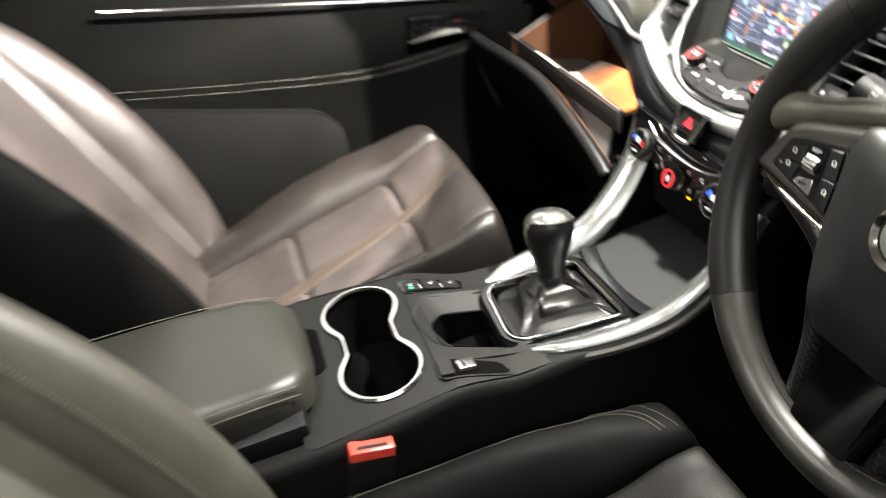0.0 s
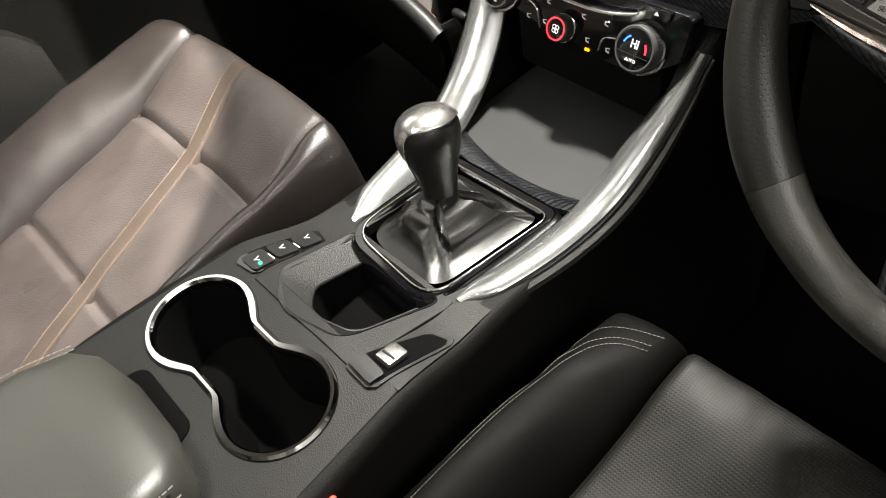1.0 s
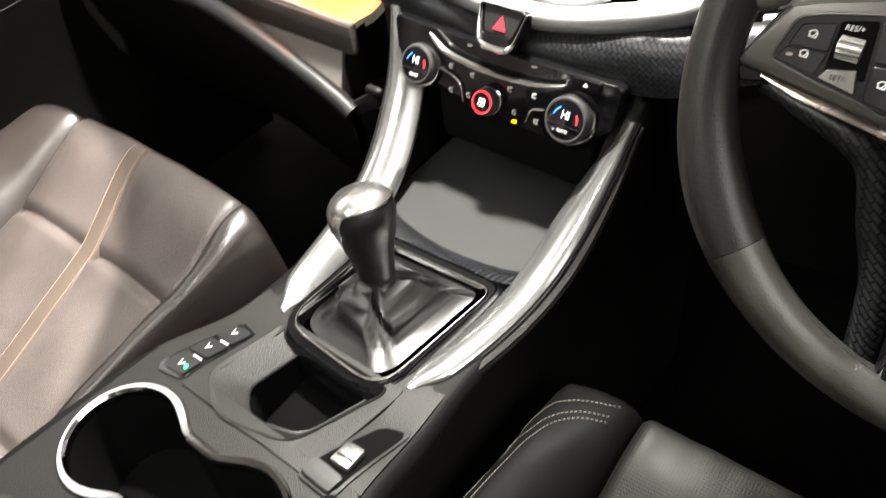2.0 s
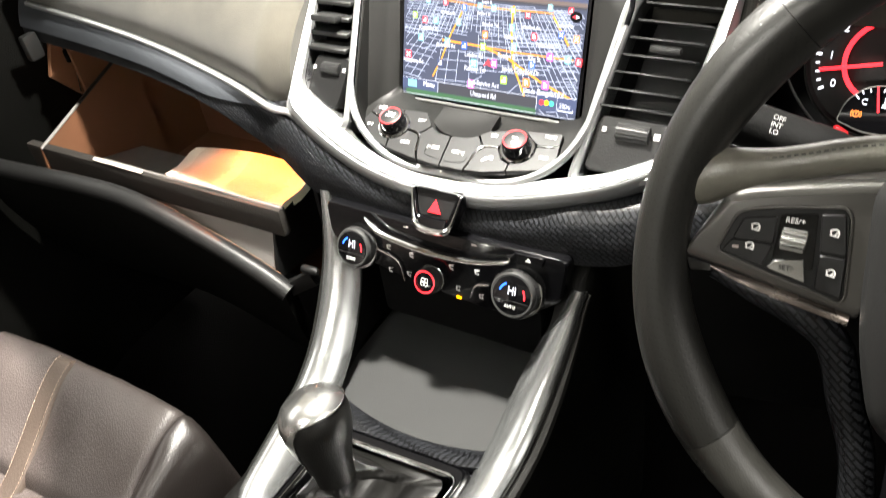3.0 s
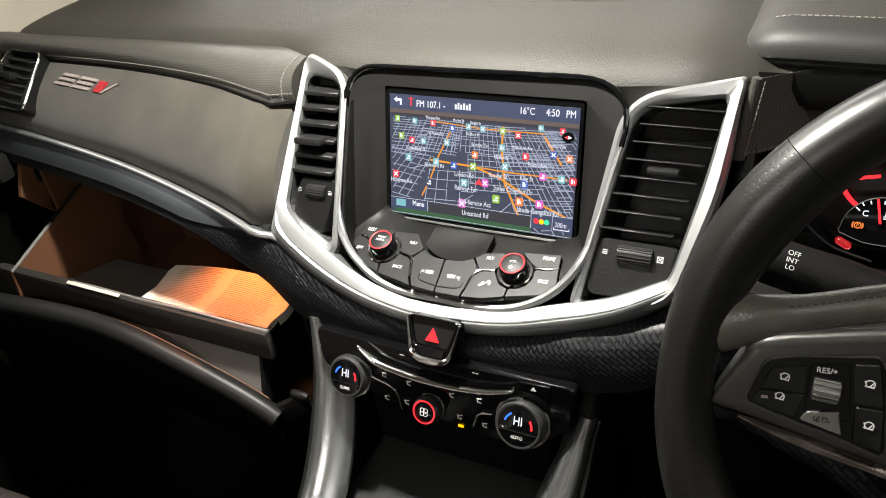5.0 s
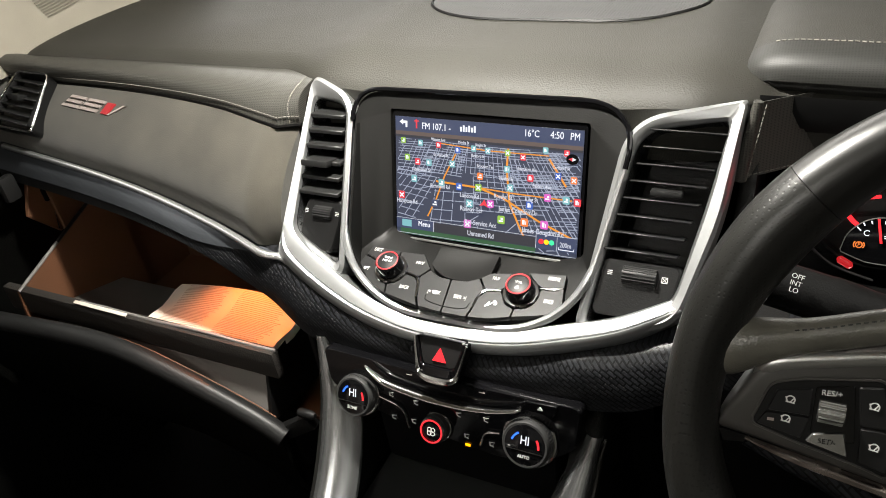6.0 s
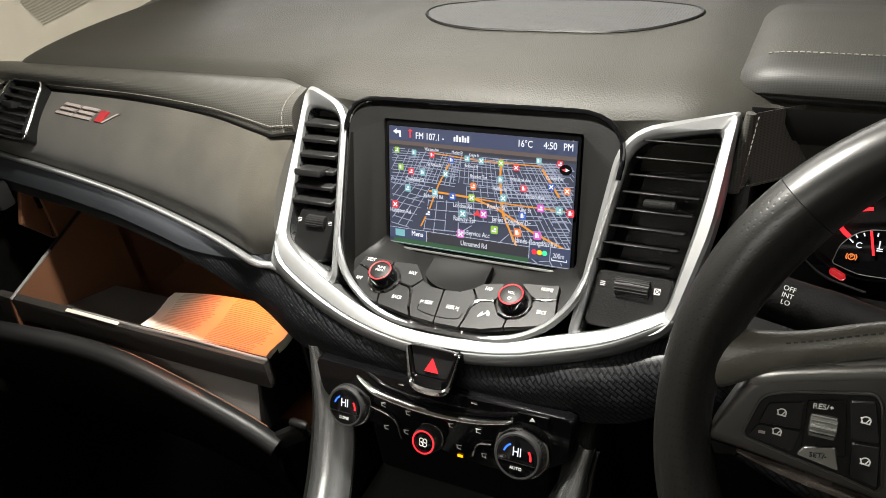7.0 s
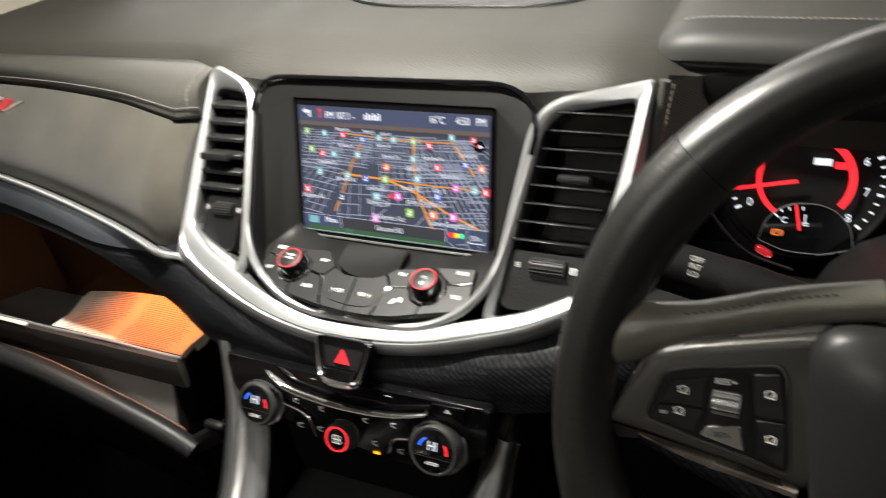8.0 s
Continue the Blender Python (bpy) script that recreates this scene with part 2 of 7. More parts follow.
G_TEAL = glow("icon_teal", (0.20, 0.48, 0.52), 1.0)
G_PINK = glow("icon_pink", (0.70, 0.12, 0.55), 1.0)
G_ORANGE = glow("icon_orange", (0.90, 0.22, 0.04), 1.0)
G_LIME = glow("icon_lime", (0.30, 0.55, 0.06), 1.0)

# ---- mesh helpers ----


def finish(name, bm, material, parent=None, label="", smooth=40):
    bmesh.ops.recalc_face_normals(bm, faces=bm.faces)
    me = bpy.data.meshes.new(name)
    bm.to_mesh(me)
    bm.free()
    me.materials.append(material)
    if smooth:
        for p in me.polygons:
            p.use_smooth = True
        me.set_sharp_from_angle(angle=radians(smooth))
    ob = new(name, me)
    if parent is not None:
        ob.parent = parent
        if parent.type == "EMPTY":
            ob.matrix_parent_inverse = Matrix.Translation(parent.location).inverted()
    if label:
        tagged(ob, label)
    return ob


def part(name, bm, material, parent, label="", smooth=40):
    return finish(name, bm, material, parent, label, smooth)


def thing(name, base, label, category, group=""):
    ob = new(name)
    ob.empty_display_size = 0.02
    ob.location = base
    return tagged(ob, label, category, group, "thing")


def V(*a):
    return Vector(a)


def curve(points, n):
    """n points on a smooth curve through the given ones."""
    pts = [Vector(p) for p in points]
    pts = [pts[0] * 2 - pts[1], *pts, pts[-1] * 2 - pts[-2]]
    out, last = [], len(pts) - 3
    for i in range(n):
        u = i / (n - 1) * last
        k = min(int(u), last - 1)
        f = u - k
        a, b, c, d = pts[k:k + 4]
        out.append(0.5 * (2 * b + (c - a) * f + (2 * a - 5 * b + 4 * c - d) * f * f + (3 * b - a - 3 * c + d) * f ** 3))
    return out


def loop2(corners, radii, per=7):
    """A closed outline of 2D corners, each rounded by its radius, per points a corner."""
    out, n = [], len(corners)
    for i in range(n):
        p, a, b = Vector(corners[i]), Vector(corners[i - 1]), Vector(corners[(i + 1) % n])
        r = radii[i] if isinstance(radii, (list, tuple)) else radii
        da, db = (a - p).normalized(), (b - p).normalized()
        for k in range(per):
            f = k / (per - 1)
            s, e = p + da * r, p + db * r
            out.append(s * (1 - f) ** 2 + p * 2 * f * (1 - f) + e * f * f)
    return out


def sheet(bm, rows, wrap=False):
    """Quads between rows of points. Returns the vertex rows."""
    vs = [[bm.verts.new(p) for p in row] for row in rows]
    for a, b in zip(vs, vs[1:]):
        m = len(a)
        for j in range(m if wrap else m - 1):
            k = (j + 1) % m
            bm.faces.new((a[j], a[k], b[k], b[j]))
    return vs


def cap(bm, vs):
    bm.faces.new(vs)


def shell(rows, off):
    """A sheet of points made solid: its back lies off from it."""
    bm = bmesh.new()
    off = Vector(off)
    f = sheet(bm, rows)
    g = sheet(bm, [[Vector(p) + off for p in row] for row in rows])
    edge = lambda vs: vs[0] + [r[-1] for r in vs[1:]] + vs[-1][-2::-1] + [r[0] for r in vs[-2:0:-1]]
    a, b = edge(f), edge(g)
    for i in range(len(a)):
        j = (i + 1) % len(a)
        bm.faces.new((a[i], b[i], b[j], a[j]))
    return bm


def skin(rings, wrap=True, ends=(True, True)):
    """A body through closed rings of points, with its ends closed."""
    bm = bmesh.new()
    vs = sheet(bm, rings, wrap)
    if ends[0]:
        cap(bm, vs[0])
    if ends[1]:
        cap(bm, vs[-1])
    return bm


def band(outer, inner, deep, edge=0.0015):
    """A frame between two outlines of equal count, deep metres thick along a vector, its front edges eased."""
    deep = Vector(deep)
    d = deep.normalized() * edge
    mid = [(o + i) / 2 for o, i in zip(outer, inner)]
    soft = lambda ring: [p + (m - p).normalized() * edge for p, m in zip(ring, mid)]
    rings = [[p + deep for p in outer], [p + d for p in outer], soft(outer), soft(inner), [p + d for p in inner], [p + deep for p in inner]]
    bm = bmesh.new()
    vs = sheet(bm, rings, True)
    a, b = vs[0], vs[-1]
    for i in range(len(a)):
        j = (i + 1) % len(a)
        bm.faces.new((a[i], a[j], b[j], b[i]))
    return bm


def slab(outline, deep, edge=0.001):
    """A plate of a closed outline, deep metres thick along a vector, its front edge eased."""
    deep = Vector(deep)
    c = sum(outline, Vector()) / len(outline)
    d = deep.normalized() * edge
    soft = [p + (c - p).normalized() * edge for p in outline]
    return skin([soft, [p + d for p in outline], [p + deep for p in outline]])


def frame_of(axis, hint=(0, 0, 1)):
    w = Vector(axis).normalized()
    u = Vector(hint).cross(w)
    if u.length < 1e-4:
        u = Vector((1, 0, 0)).cross(w)
    u.normalize()
    return u, w.cross(u), w


def lathe(profile, origin, axis, n=32, hint=(0, 0, 1)):
    """A turned body: pairs of radius and height along the axis."""
    u, v, w = frame_of(axis, hint)
    o = Vector(origin)
    rings = [[o + w * h + (u * math.cos(a) + v * math.sin(a)) * r for a in (2 * math.pi * k / n for k in range(n))] for r, h in profile]
    return skin(rings)


def tube(path, radius, n=10, closed=False, squash=1.0, up=(0, 0, 1)):
    """A round bar along a path; radius is a number or one a point."""
    pts = [Vector(p) for p in path]
    m = len(pts)
    rings = []
    for i, p in enumerate(pts):
        if closed:
            t = pts[(i + 1) % m] - pts[i - 1]
        else:
            t = pts[min(i + 1, m - 1)] - pts[max(i - 1, 0)]
        u, v, w = frame_of(t, up)
        r = radius[i] if isinstance(radius, (list, tuple)) else radius
        rings.append([p + (u * math.cos(a) + v * math.sin(a) * squash) * r for a in (2 * math.pi * k / n for k in range(n))])
    if closed:
        rings.append(rings[0])
        bm = skin(rings, True, (False, False))
        bmesh.ops.remove_doubles(bm, verts=bm.verts, dist=1e-6)
        return bm
    return skin(rings)


def box(size, m=Matrix(), ease=0.002, segments=2):
    """A box with eased edges at the pose m."""
    bm = bmesh.new()
    bmesh.ops.create_cube(bm, size=1.0, matrix=Matrix.Diagonal((*size, 1)))
    if ease > 0:
        bmesh.ops.bevel(bm, geom=bm.edges[:], offset=ease, segments=segments, affect="EDGES", profile=0.6)
    bmesh.ops.transform(bm, matrix=m, verts=bm.verts)
    return bm


def join(*bms):
    """Several bodies of one part in one mesh."""
    out = bmesh.new()
    for b in bms:
        me = bpy.data.meshes.new("scrap")
        b.to_mesh(me)
        b.free()
        out.from_mesh(me)
        bpy.data.meshes.remove(me)
    return out


def place(o, u, v):
    """A pose with its x along u, y along v, z out of both."""
    u, v = Vector(u).normalized(), Vector(v).normalized()
    w = u.cross(v)
    m = Matrix((u, v, w)).transposed().to_4x4()
    m.translation = o
    return m


def lettering(name, body, size, m, material, parent, label="", thick=0.0002, align="CENTER"):
    """Words in the built-in font as a mesh of their own."""
    cu = bpy.data.curves.new(name, "FONT")
    cu.body, cu.size, cu.extrude, cu.align_x, cu.align_y = body, size, thick, align, "CENTER"
    cu.resolution_u = 3
    ob = bpy.data.objects.new(name, cu)
    me = bpy.data.meshes.new_from_object(ob)
    me.transform(m)
    bpy.data.objects.remove(ob)
    bpy.data.curves.remove(cu)
    bm = bmesh.new()
    bm.from_mesh(me)
    bpy.data.meshes.remove(me)
    return finish(name, bm, material, parent, label, 0)


def arc(m, r, a0, a1, half, z=0.0):
    bm = bmesh.new()
    n = 26
    vs = [[bm.verts.new(m @ V((r + e) * math.cos(radians(a0 + (a1 - a0) * i / n)), (r + e) * math.sin(radians(a0 + (a1 - a0) * i / n)), z)) for e in (-half, half)] for i in range(n + 1)]
    for a, b in zip(vs, vs[1:]):
        bm.faces.new((a[0], a[1], b[1], b[0]))
    return bm


def stitches(name, path, step, parent, size=(0.0030, 0.0005, 0.0005), material=None):
    """A row of separate thread stitches along a path, one mesh."""
    pts = [Vector(p) for p in path]
    lens = [0.0]
    for a, b in zip(pts, pts[1:]):
        lens.append(lens[-1] + (b - a).length)
    bm = bmesh.new()
    s, k = step / 2, 0
    while s < lens[-1]:
        while lens[k + 1] < s:
            k += 1
        f = (s - lens[k]) / (lens[k + 1] - lens[k])
        p = pts[k].lerp(pts[k + 1], f) 
        u, v, w = frame_of(pts[k + 1] - pts[k])
        q = [p + w * (a * size[0] / 2) + u * (b * size[1]) + v * (c * size[2]) for a in (-1, 1) for b, c in ((-1, 0), (0, -1), (1, 0), (0, 1))]
        vs = [bm.verts.new(x) for x in q]
        for i in range(4):
            j = (i + 1) % 4
            bm.faces.new((vs[i], vs[j], vs[4 + j], vs[4 + i]))
        bm.faces.new(vs[:4])
        bm.faces.new(vs[4:])
        s += step
    return part(name, bm, material or THREAD, parent, "contrast stitching", 0)

# ---- the room and the car's shell ----


def plate(name, lo, hi, material, label):
    lo, hi = Vector(lo), Vector(hi)
    return tagged(finish(name, box(hi - lo, Matrix.Translation((lo + hi) / 2), 0.0), material, None, "", 0), label, "", "", "structure")


plate("ground", (-5, -6, -0.35), (5, 7, -0.25), CONCRETE, "grey concrete garage floor under the car")
plate("wall_north", (-5, 7, -0.25), (5, 7.2, 3.1), PAINTW, "plain pale garage wall")
plate("wall_south", (-5, -6.2, -0.25), (5, -6, 3.1), PAINTW, "plain pale garage wall")
plate("wall_east", (5, -6, -0.25), (5.2, 7, 3.1), PAINTW, "plain pale garage wall")
plate("wall_west", (-5.2, -6, -0.25), (-5, 7, 3.1), PAINTW, "plain pale garage wall")
plate("ceiling", (-5, -6, 3.1), (5, 7, 3.2), PAINTW, "plain pale garage ceiling")
plate("floor", (-0.78, -1.9, 0.06), (0.78, 0.75, 0.10), CARPET, "black carpeted car floor")
plate("wall_front", (-0.76, 0.35, 0.10), (0.76, 0.40, 0.78), CARPET, "dark footwell bulkhead under the dashboard")
plate("wall_rear", (-0.76, -1.9, 0.10), (0.76, -1.86, 0.85), CARPET, "dark trimmed rear of the cabin")
plate("roof_lining", (-0.60, -1.9, 1.25), (0.60, 0.07, 1.29), BEIGE, "pale cloth roof lining")
plate("sill", (0.72, -1.9, 0.06), (0.80, 0.75, 0.22), DOORSKIN, "black plastic door sill")


# ---- the dashboard ----
FO, FU, FN = V(0, -0.118, 0.645), V(0, 0.605, 0.796), V(0, -0.796, 0.605)


def FA(x, s, d=0.0):
    """A point on the centre fascia: across, up its slope, out of it."""
    return FO + V(x, 0, 0) + FU * s + FN * d


dashboard = thing("dashboard", (0, 0.1, 0.6), "black soft dashboard with suede panel, twill band and silver centre frame", "dashboard")


def ease(a, b, x):
    f = min(max((x - a) / (b - a), 0), 1)
    return f * f * (3 - 2 * f)


def dash_front(x):
    """Front edge of the dash top: y and z by x."""
    a = abs(x)
    y = 0.0135 + 0.0265 * ease(0.165, 0.235, a)
    z = 0.8205 + 0.0040 * ease(0.10, 0.165, a) - 0.0015 * ease(0.17, 0.25, a)
    return y, z


def table(x, rows):
    """A smooth curve through pairs of place and value."""
    if x <= rows[0][0]:
        return rows[0][1]
    if x >= rows[-1][0]:
        return rows[-1][1]
    k = max(i for i, r in enumerate(rows) if r[0] <= x)
    (xa, a), (xb, b) = rows[k], rows[k + 1]
    (xl, l), (xr, r) = rows[max(k - 1, 0)], rows[min(k + 2, len(rows) - 1)]
    h, f = xb - xa, (x - xa) / (xb - xa)
    ma = (b - l) / (xb - xl) * h if k > 0 else 0.0
    mb = (r - a) / (xr - xa) * h if k + 2 < len(rows) else (b - a)
    return a * (1 + 2 * f) * (1 - f) ** 2 + ma * f * (1 - f) ** 2 + b * f * f * (3 - 2 * f) + mb * f * f * (f - 1)


LINE_Z = ((0, 0.643), (0.04, 0.646), (0.084, 0.653), (0.12, 0.665), (0.183, 0.687), (0.274, 0.706), (0.421, 0.721), (0.68, 0.728))
LINE_Y = ((0, -0.121), (0.084, -0.121), (0.12, -0.116), (0.183, -0.096), (0.274, -0.075), (0.421, -0.050), (0.68, -0.015))
PAD_Z = ((0.18, 0.791), (0.22, 0.793), (0.29, 0.799), (0.41, 0.800), (0.57, 0.795), (0.70, 0.790))
FOOT_Z = ((0, 0.609), (0.083, 0.611), (0.12, 0.616), (0.149, 0.624), (0.184, 0.638), (0.2125, 0.650), (0.24, 0.660), (0.275, 0.674), (0.313, 0.683), (0.358, 0.6875), (0.406, 0.690), (0.46, 0.6895), (0.52, 0.6885), (0.68, 0.682))
FOOT_Y = ((0, -0.124), (0.149, -0.121), (0.202, -0.105), (0.305, -0.092), (0.467, -0.064), (0.68, -0.030))


def line_z(x):
    """Height of the silver line under the passenger panel."""
    return table(abs(x), LINE_Z)


def panel_y(x, z):
    a = abs(x)
    return -0.026 + 0.135 * (a - 0.19) + 0.8 * (z - 0.79)




def dash_z(x, y):
    """Height of the dash top."""
    y0, z0 = dash_front(x)
    f = (max(y - y0, 0) / (0.70 - y0)) ** (1 / 1.5)
    z = z0 + 0.006 * ease(0.0, 0.045, y - y0) * (1 - ease(0.16, 0.22, abs(x))) + 0.014 * math.sin(math.pi * min(f ** 0.75 * 1.15, 1.0)) * (1 - 0.4 * ease(0.3, 0.6, abs(x))) - 0.045 * f ** 3
    z -= 0.008 * ease(0.212, 0.222, x) * (1 - ease(0.580, 0.590, x)) * (1 - ease(0.10, 0.16, y))
    return z - 0.05 * ease(0.60, 0.68, abs(x)) ** 2


rows = [[V(x, dash_front(x)[0] - 0.003 + 0.004 * e, dash_front(x)[1] - 0.004 - 0.030 * e) for x in (-0.665 + 1.33 * i / 160 for i in range(161))] for e in (1, 0.5, 0.05)]
for k in range(21):
    f = k / 20
    row = []
    for i in range(161):
        x = -0.665 + 1.33 * i / 160
        y0 = dash_front(x)[0]
        y = y0 + (0.70 - y0) * f ** 1.5
        row.append(V(x, y, dash_z(x, y) - (0.0015 if k == 0 else 0)))
    rows.append(row)
part("top_pad", shell(rows, (0, 0.004, -0.02)), DASH, dashboard, "grained black dash top")

# stitched passenger pad above the suede, mirrored on the driver's side of the vents
for side in (-1, 1):
    rows = []
    for k in range(9):
        f = k / 8
        row = []
        for i in range(49):
            a = 0.184 + 0.49 * i / 48
            if side > 0:
                a = 0.205 + 0.045 * i / 48
            zs = table(a, PAD_Z)
            ys = panel_y(-a, zs) - 0.002
            y0, z0 = dash_front(a)
            bulge = 0.012 * math.sin(math.pi * f)
            row.append(V(side * a, ys + (y0 - ys) * f - bulge + 0.014 * ease(0.205, 0.186, a) * (1 - f), zs + (z0 - 0.002 - zs) * f + bulge * 0.6))
        rows.append(row)
    if side < 0:
        part("passenger_pad", shell(rows, (0, 0.012, -0.004)), PAD, dashboard, "perforated black leather pad with stitching")
        seam = [p + V(0, -0.001, 0.0015) for p in rows[1]]
        stitches("seam", seam, 0.0042, dashboard)
        part("cord", tube([p + V(0, -0.001, -0.001) for p in rows[0]], 0.0018, 6), LEATHER, dashboard)
        stitches("seam", [r[1] + V(0, -0.0012, 0.0006) for r in rows], 0.0042, dashboard)

# suede panel


def suede_y(a, z):
    zt = table(a, PAD_Z) + 0.002
    f = (z - line_z(a)) / (zt - line_z(a))
    return panel_y(-a, z) * f + (table(a, LINE_Y) + 0.002) * (1 - f) - 0.006 * math.sin(math.pi * f) + 0.022 * ease(0.215, 0.185, a)


def on_suede(x, z):
    """A place on the suede and the ways across and up it."""
    p = V(x, suede_y(-x, z), z)
    u = (V(x + 0.03, suede_y(-x - 0.03, z), z) - V(x - 0.03, suede_y(-x + 0.03, z), z)).normalized()
    v = (V(x, suede_y(-x, z + 0.015), z + 0.015) - V(x, suede_y(-x, z - 0.02), z - 0.02)).normalized()
    return p, u, v


rows = []
for k in range(13):
    f = k / 12
    row = []
    for i in range(61):
        a = 0.188 + 0.50 * i / 60
        zt = table(a, PAD_Z) + 0.002
        z = line_z(a) + (zt - line_z(a)) * f
        row.append(V(-a, suede_y(a, z), z))
    rows.append(row)
part("suede_panel", shell(rows, (0, 0.02, -0.004)), SUEDE, dashboard, "dark grey suede panel")

# twill band and silver line, both sides and under the centre frame


def band_y(x, z):
    return table(abs(x), LINE_Y)


rows = []
for k in range(7):
    f = k / 6
    row = []
    for i in range(141):
        x = -0.675 + 1.35 * i / 140
        a = abs(x)
        top, low = V(x, table(a, LINE_Y), table(a, LINE_Z) - 0.010 * ease(0.10, 0.18, x)), V(x, table(a, FOOT_Y), table(a, FOOT_Z) - 0.006 * ease(0.10, 0.18, x))
        p = top.lerp(low, f) + V(0, -0.004 * math.sin(math.pi * f), 0)
        if k == 0:
            p += V(0, 0.008, 0.001)
        row.append(p)
    rows.append(row)
part("twill_band", shell(rows, (0, 0.02, 0.0)), CARBON, dashboard, "black carbon-look twill band")
# Added strip that draws the bluish reflection along the band's upper part.
strip = []
for k in range(6):
    row = []
    for i in range(70):
        a = 0.196 + 0.479 * i / 69
        f = (0.06 + 0.58 * ease(0.196, 0.31, a)) * k / 5 + 0.02
        p = V(-a, table(a, LINE_Y), table(a, LINE_Z)).lerp(V(-a, table(a, FOOT_Y), table(a, FOOT_Z)), f)
        row.append(p + V(0, -0.004 * math.sin(math.pi * f) - 0.0024 * ease(0.196, 0.215, a), 0.0004))
    strip.append(row)
part("band_reflection", shell(strip, (0, 0.006, 0.0)), STRIP, dashboard, "blue-grey strip in place of the reflection on the twill band")
for side in (-1, 1):
    pts = []
    for i in range(50):
        a = (0.178 if side < 0 else 0.205) + 0.470 * i / 49
        pts.append(V(side * a, table(a, LINE_Y) - 0.0060 + 0.012 * ease(0.205, 0.180, a), table(a, LINE_Z) + 0.0012))
    part("silver_line", tube(pts, [0.0040 - 0.0004 * i / 49 for i in range(50)], 10, squash=0.9), BRIGHTLINE, dashboard, "satin silver line")

# knee panel under the band on the driver's side and a closing face above the glovebox
rows = [[V(x, band_y(x, 0.69) + 0.012 + 0.05 * f * f, 0.694 - 0.30 * f) for x in (0.19 + 0.48 * i / 12 for i in range(13))] for f in (0, 0.2, 0.5, 0.8, 1)]
part("knee_panel", shell(rows, (0, 0.03, 0)), BLACK, dashboard, "black plastic knee panel")

# loudspeaker grille in the dash top
out = loop2([(-0.156, 0.192), (-0.088, 0.141), (0.094, 0.139), (0.166, 0.194), (0.108, 0.256), (-0.108, 0.256)], 0.045, 8)
ring_o = [V(x, y, dash_z(x, y) + 0.0022) for x, y in out]
ring_i = [V(x * 0.975, 0.196 + (y - 0.196) * 0.95, dash_z(x * 0.975, 0.196 + (y - 0.196) * 0.95) + 0.0022) for x, y in out]
grille = part("speaker_grille", band(ring_o, ring_i, (0, 0, -0.012), 0.0015), BLACK, dashboard, "oval speaker grille")
mesh_mat = perforated("grille_mesh", (0.024, 0.024, 0.023), 0.5, 0.0030)
part("mesh", skin([[V(x * 0.975 * k, 0.196 + (y - 0.196) * 0.95 * k, dash_z(x * 0.975 * k, 0.196 + (y - 0.196) * 0.95 * k) + 0.0014) for x, y in out] for k in (1.0, 0.75, 0.5, 0.25, 0.02)], True, (False, True)), mesh_mat, grille, "fine perforated mesh")

# badge as plain slanted shapes
bo, bu, bv = on_suede(-0.479, 0.7805)
bm_ = place(bo, bu, bv)


def slant(x0, w, y0, h, lean=0.55):
    q = [(1.26 * a + 0.004, 0.74 * b) for a, b in ((x0, y0), (x0 + w, y0), (x0 + w + lean * h, y0 + h), (x0 + lean * h, y0 + h))]
    return slab([bm_ @ V(x, y, 0.0016) for x, y in q], -(bm_.col[2].to_3d()) * 0.0035, 0.0003)


def bars(x):
    """Three slanted bars of the badge."""
    return [slant(x + 0.009, 0.024, 0.0150, 0.0046), slant(x + 0.005, 0.023, 0.0072, 0.0046), slant(x, 0.026, -0.001, 0.0046)]


badge = part("badge", join(*bars(-0.050), *bars(-0.022)), SILVERMARK, dashboard, "silver slanted badge shapes")
part("badge_stroke", slant(0.011, 0.010, -0.001, 0.0195, 0.30), REDMARK, badge, "red slanted stroke")
part("badge_stroke", slant(0.021, 0.003, -0.001, 0.0195, 0.95), SILVERMARK, badge, "silver slanted stroke")

# ---- the centre frame, vents ----


def fasc(points, d=0.0):
    return [FA(x, s, d) for x, s in points]


def vent(side, outer, opening, rad_o, rad_i):
    ring = part("vent_surround", band(fasc(loop2(outer, rad_o, 9), 0.009), fasc(loop2(opening, rad_i, 9), 0.005), -FN * 0.030, 0.004), SILVER, dashboard, "satin silver vent surround")
    well = loop2(opening, rad_i, 9)
    c = (sum(p[0] for p in well) / len(well), sum(p[1] for p in well) / len(well))
    rings = [fasc(well, 0.002), fasc(well, -0.02), [FA(c[0] + (x - c[0]) * 0.9, c[1] + (s - c[1]) * 0.93, -0.05) for x, s in well]]
    v = thing("air_vent", FA(c[0], c[1]), "black slatted air vent in the silver centre frame", "air vent", "centre air vents")
    part("housing", skin(rings, True, (False, True)), BLACK, v)
    return v


def slats(v, rows_, tilt, thick=0.0016, deep=0.016, material=SLAT):
    for x0, x1, s in rows_:
        o = (FA(x0, s, -0.004) + FA(x1, s, -0.004)) / 2
        m = place(o, V(1, 0, 0), (V(0, 1, 0) * math.cos(tilt) + V(0, 0, 1) * math.sin(tilt)))
        part("slat", box((x1 - x0, deep, thick), m, 0.0007, 1), material, v)


L_OUT = [(-0.1790, 0.2275), (-0.1310, 0.2080), (-0.1130, 0.0420), (-0.1890, 0.0450)]
L_IN = [(-0.1750, 0.2060), (-0.1400, 0.2005), (-0.1225, 0.0540), (-0.1760, 0.0790)]
R_OUT = [(0.1220, 0.2060), (0.2070, 0.2265), (0.2010, 0.1350), (0.1800, 0.0500), (0.1040, 0.0360)]
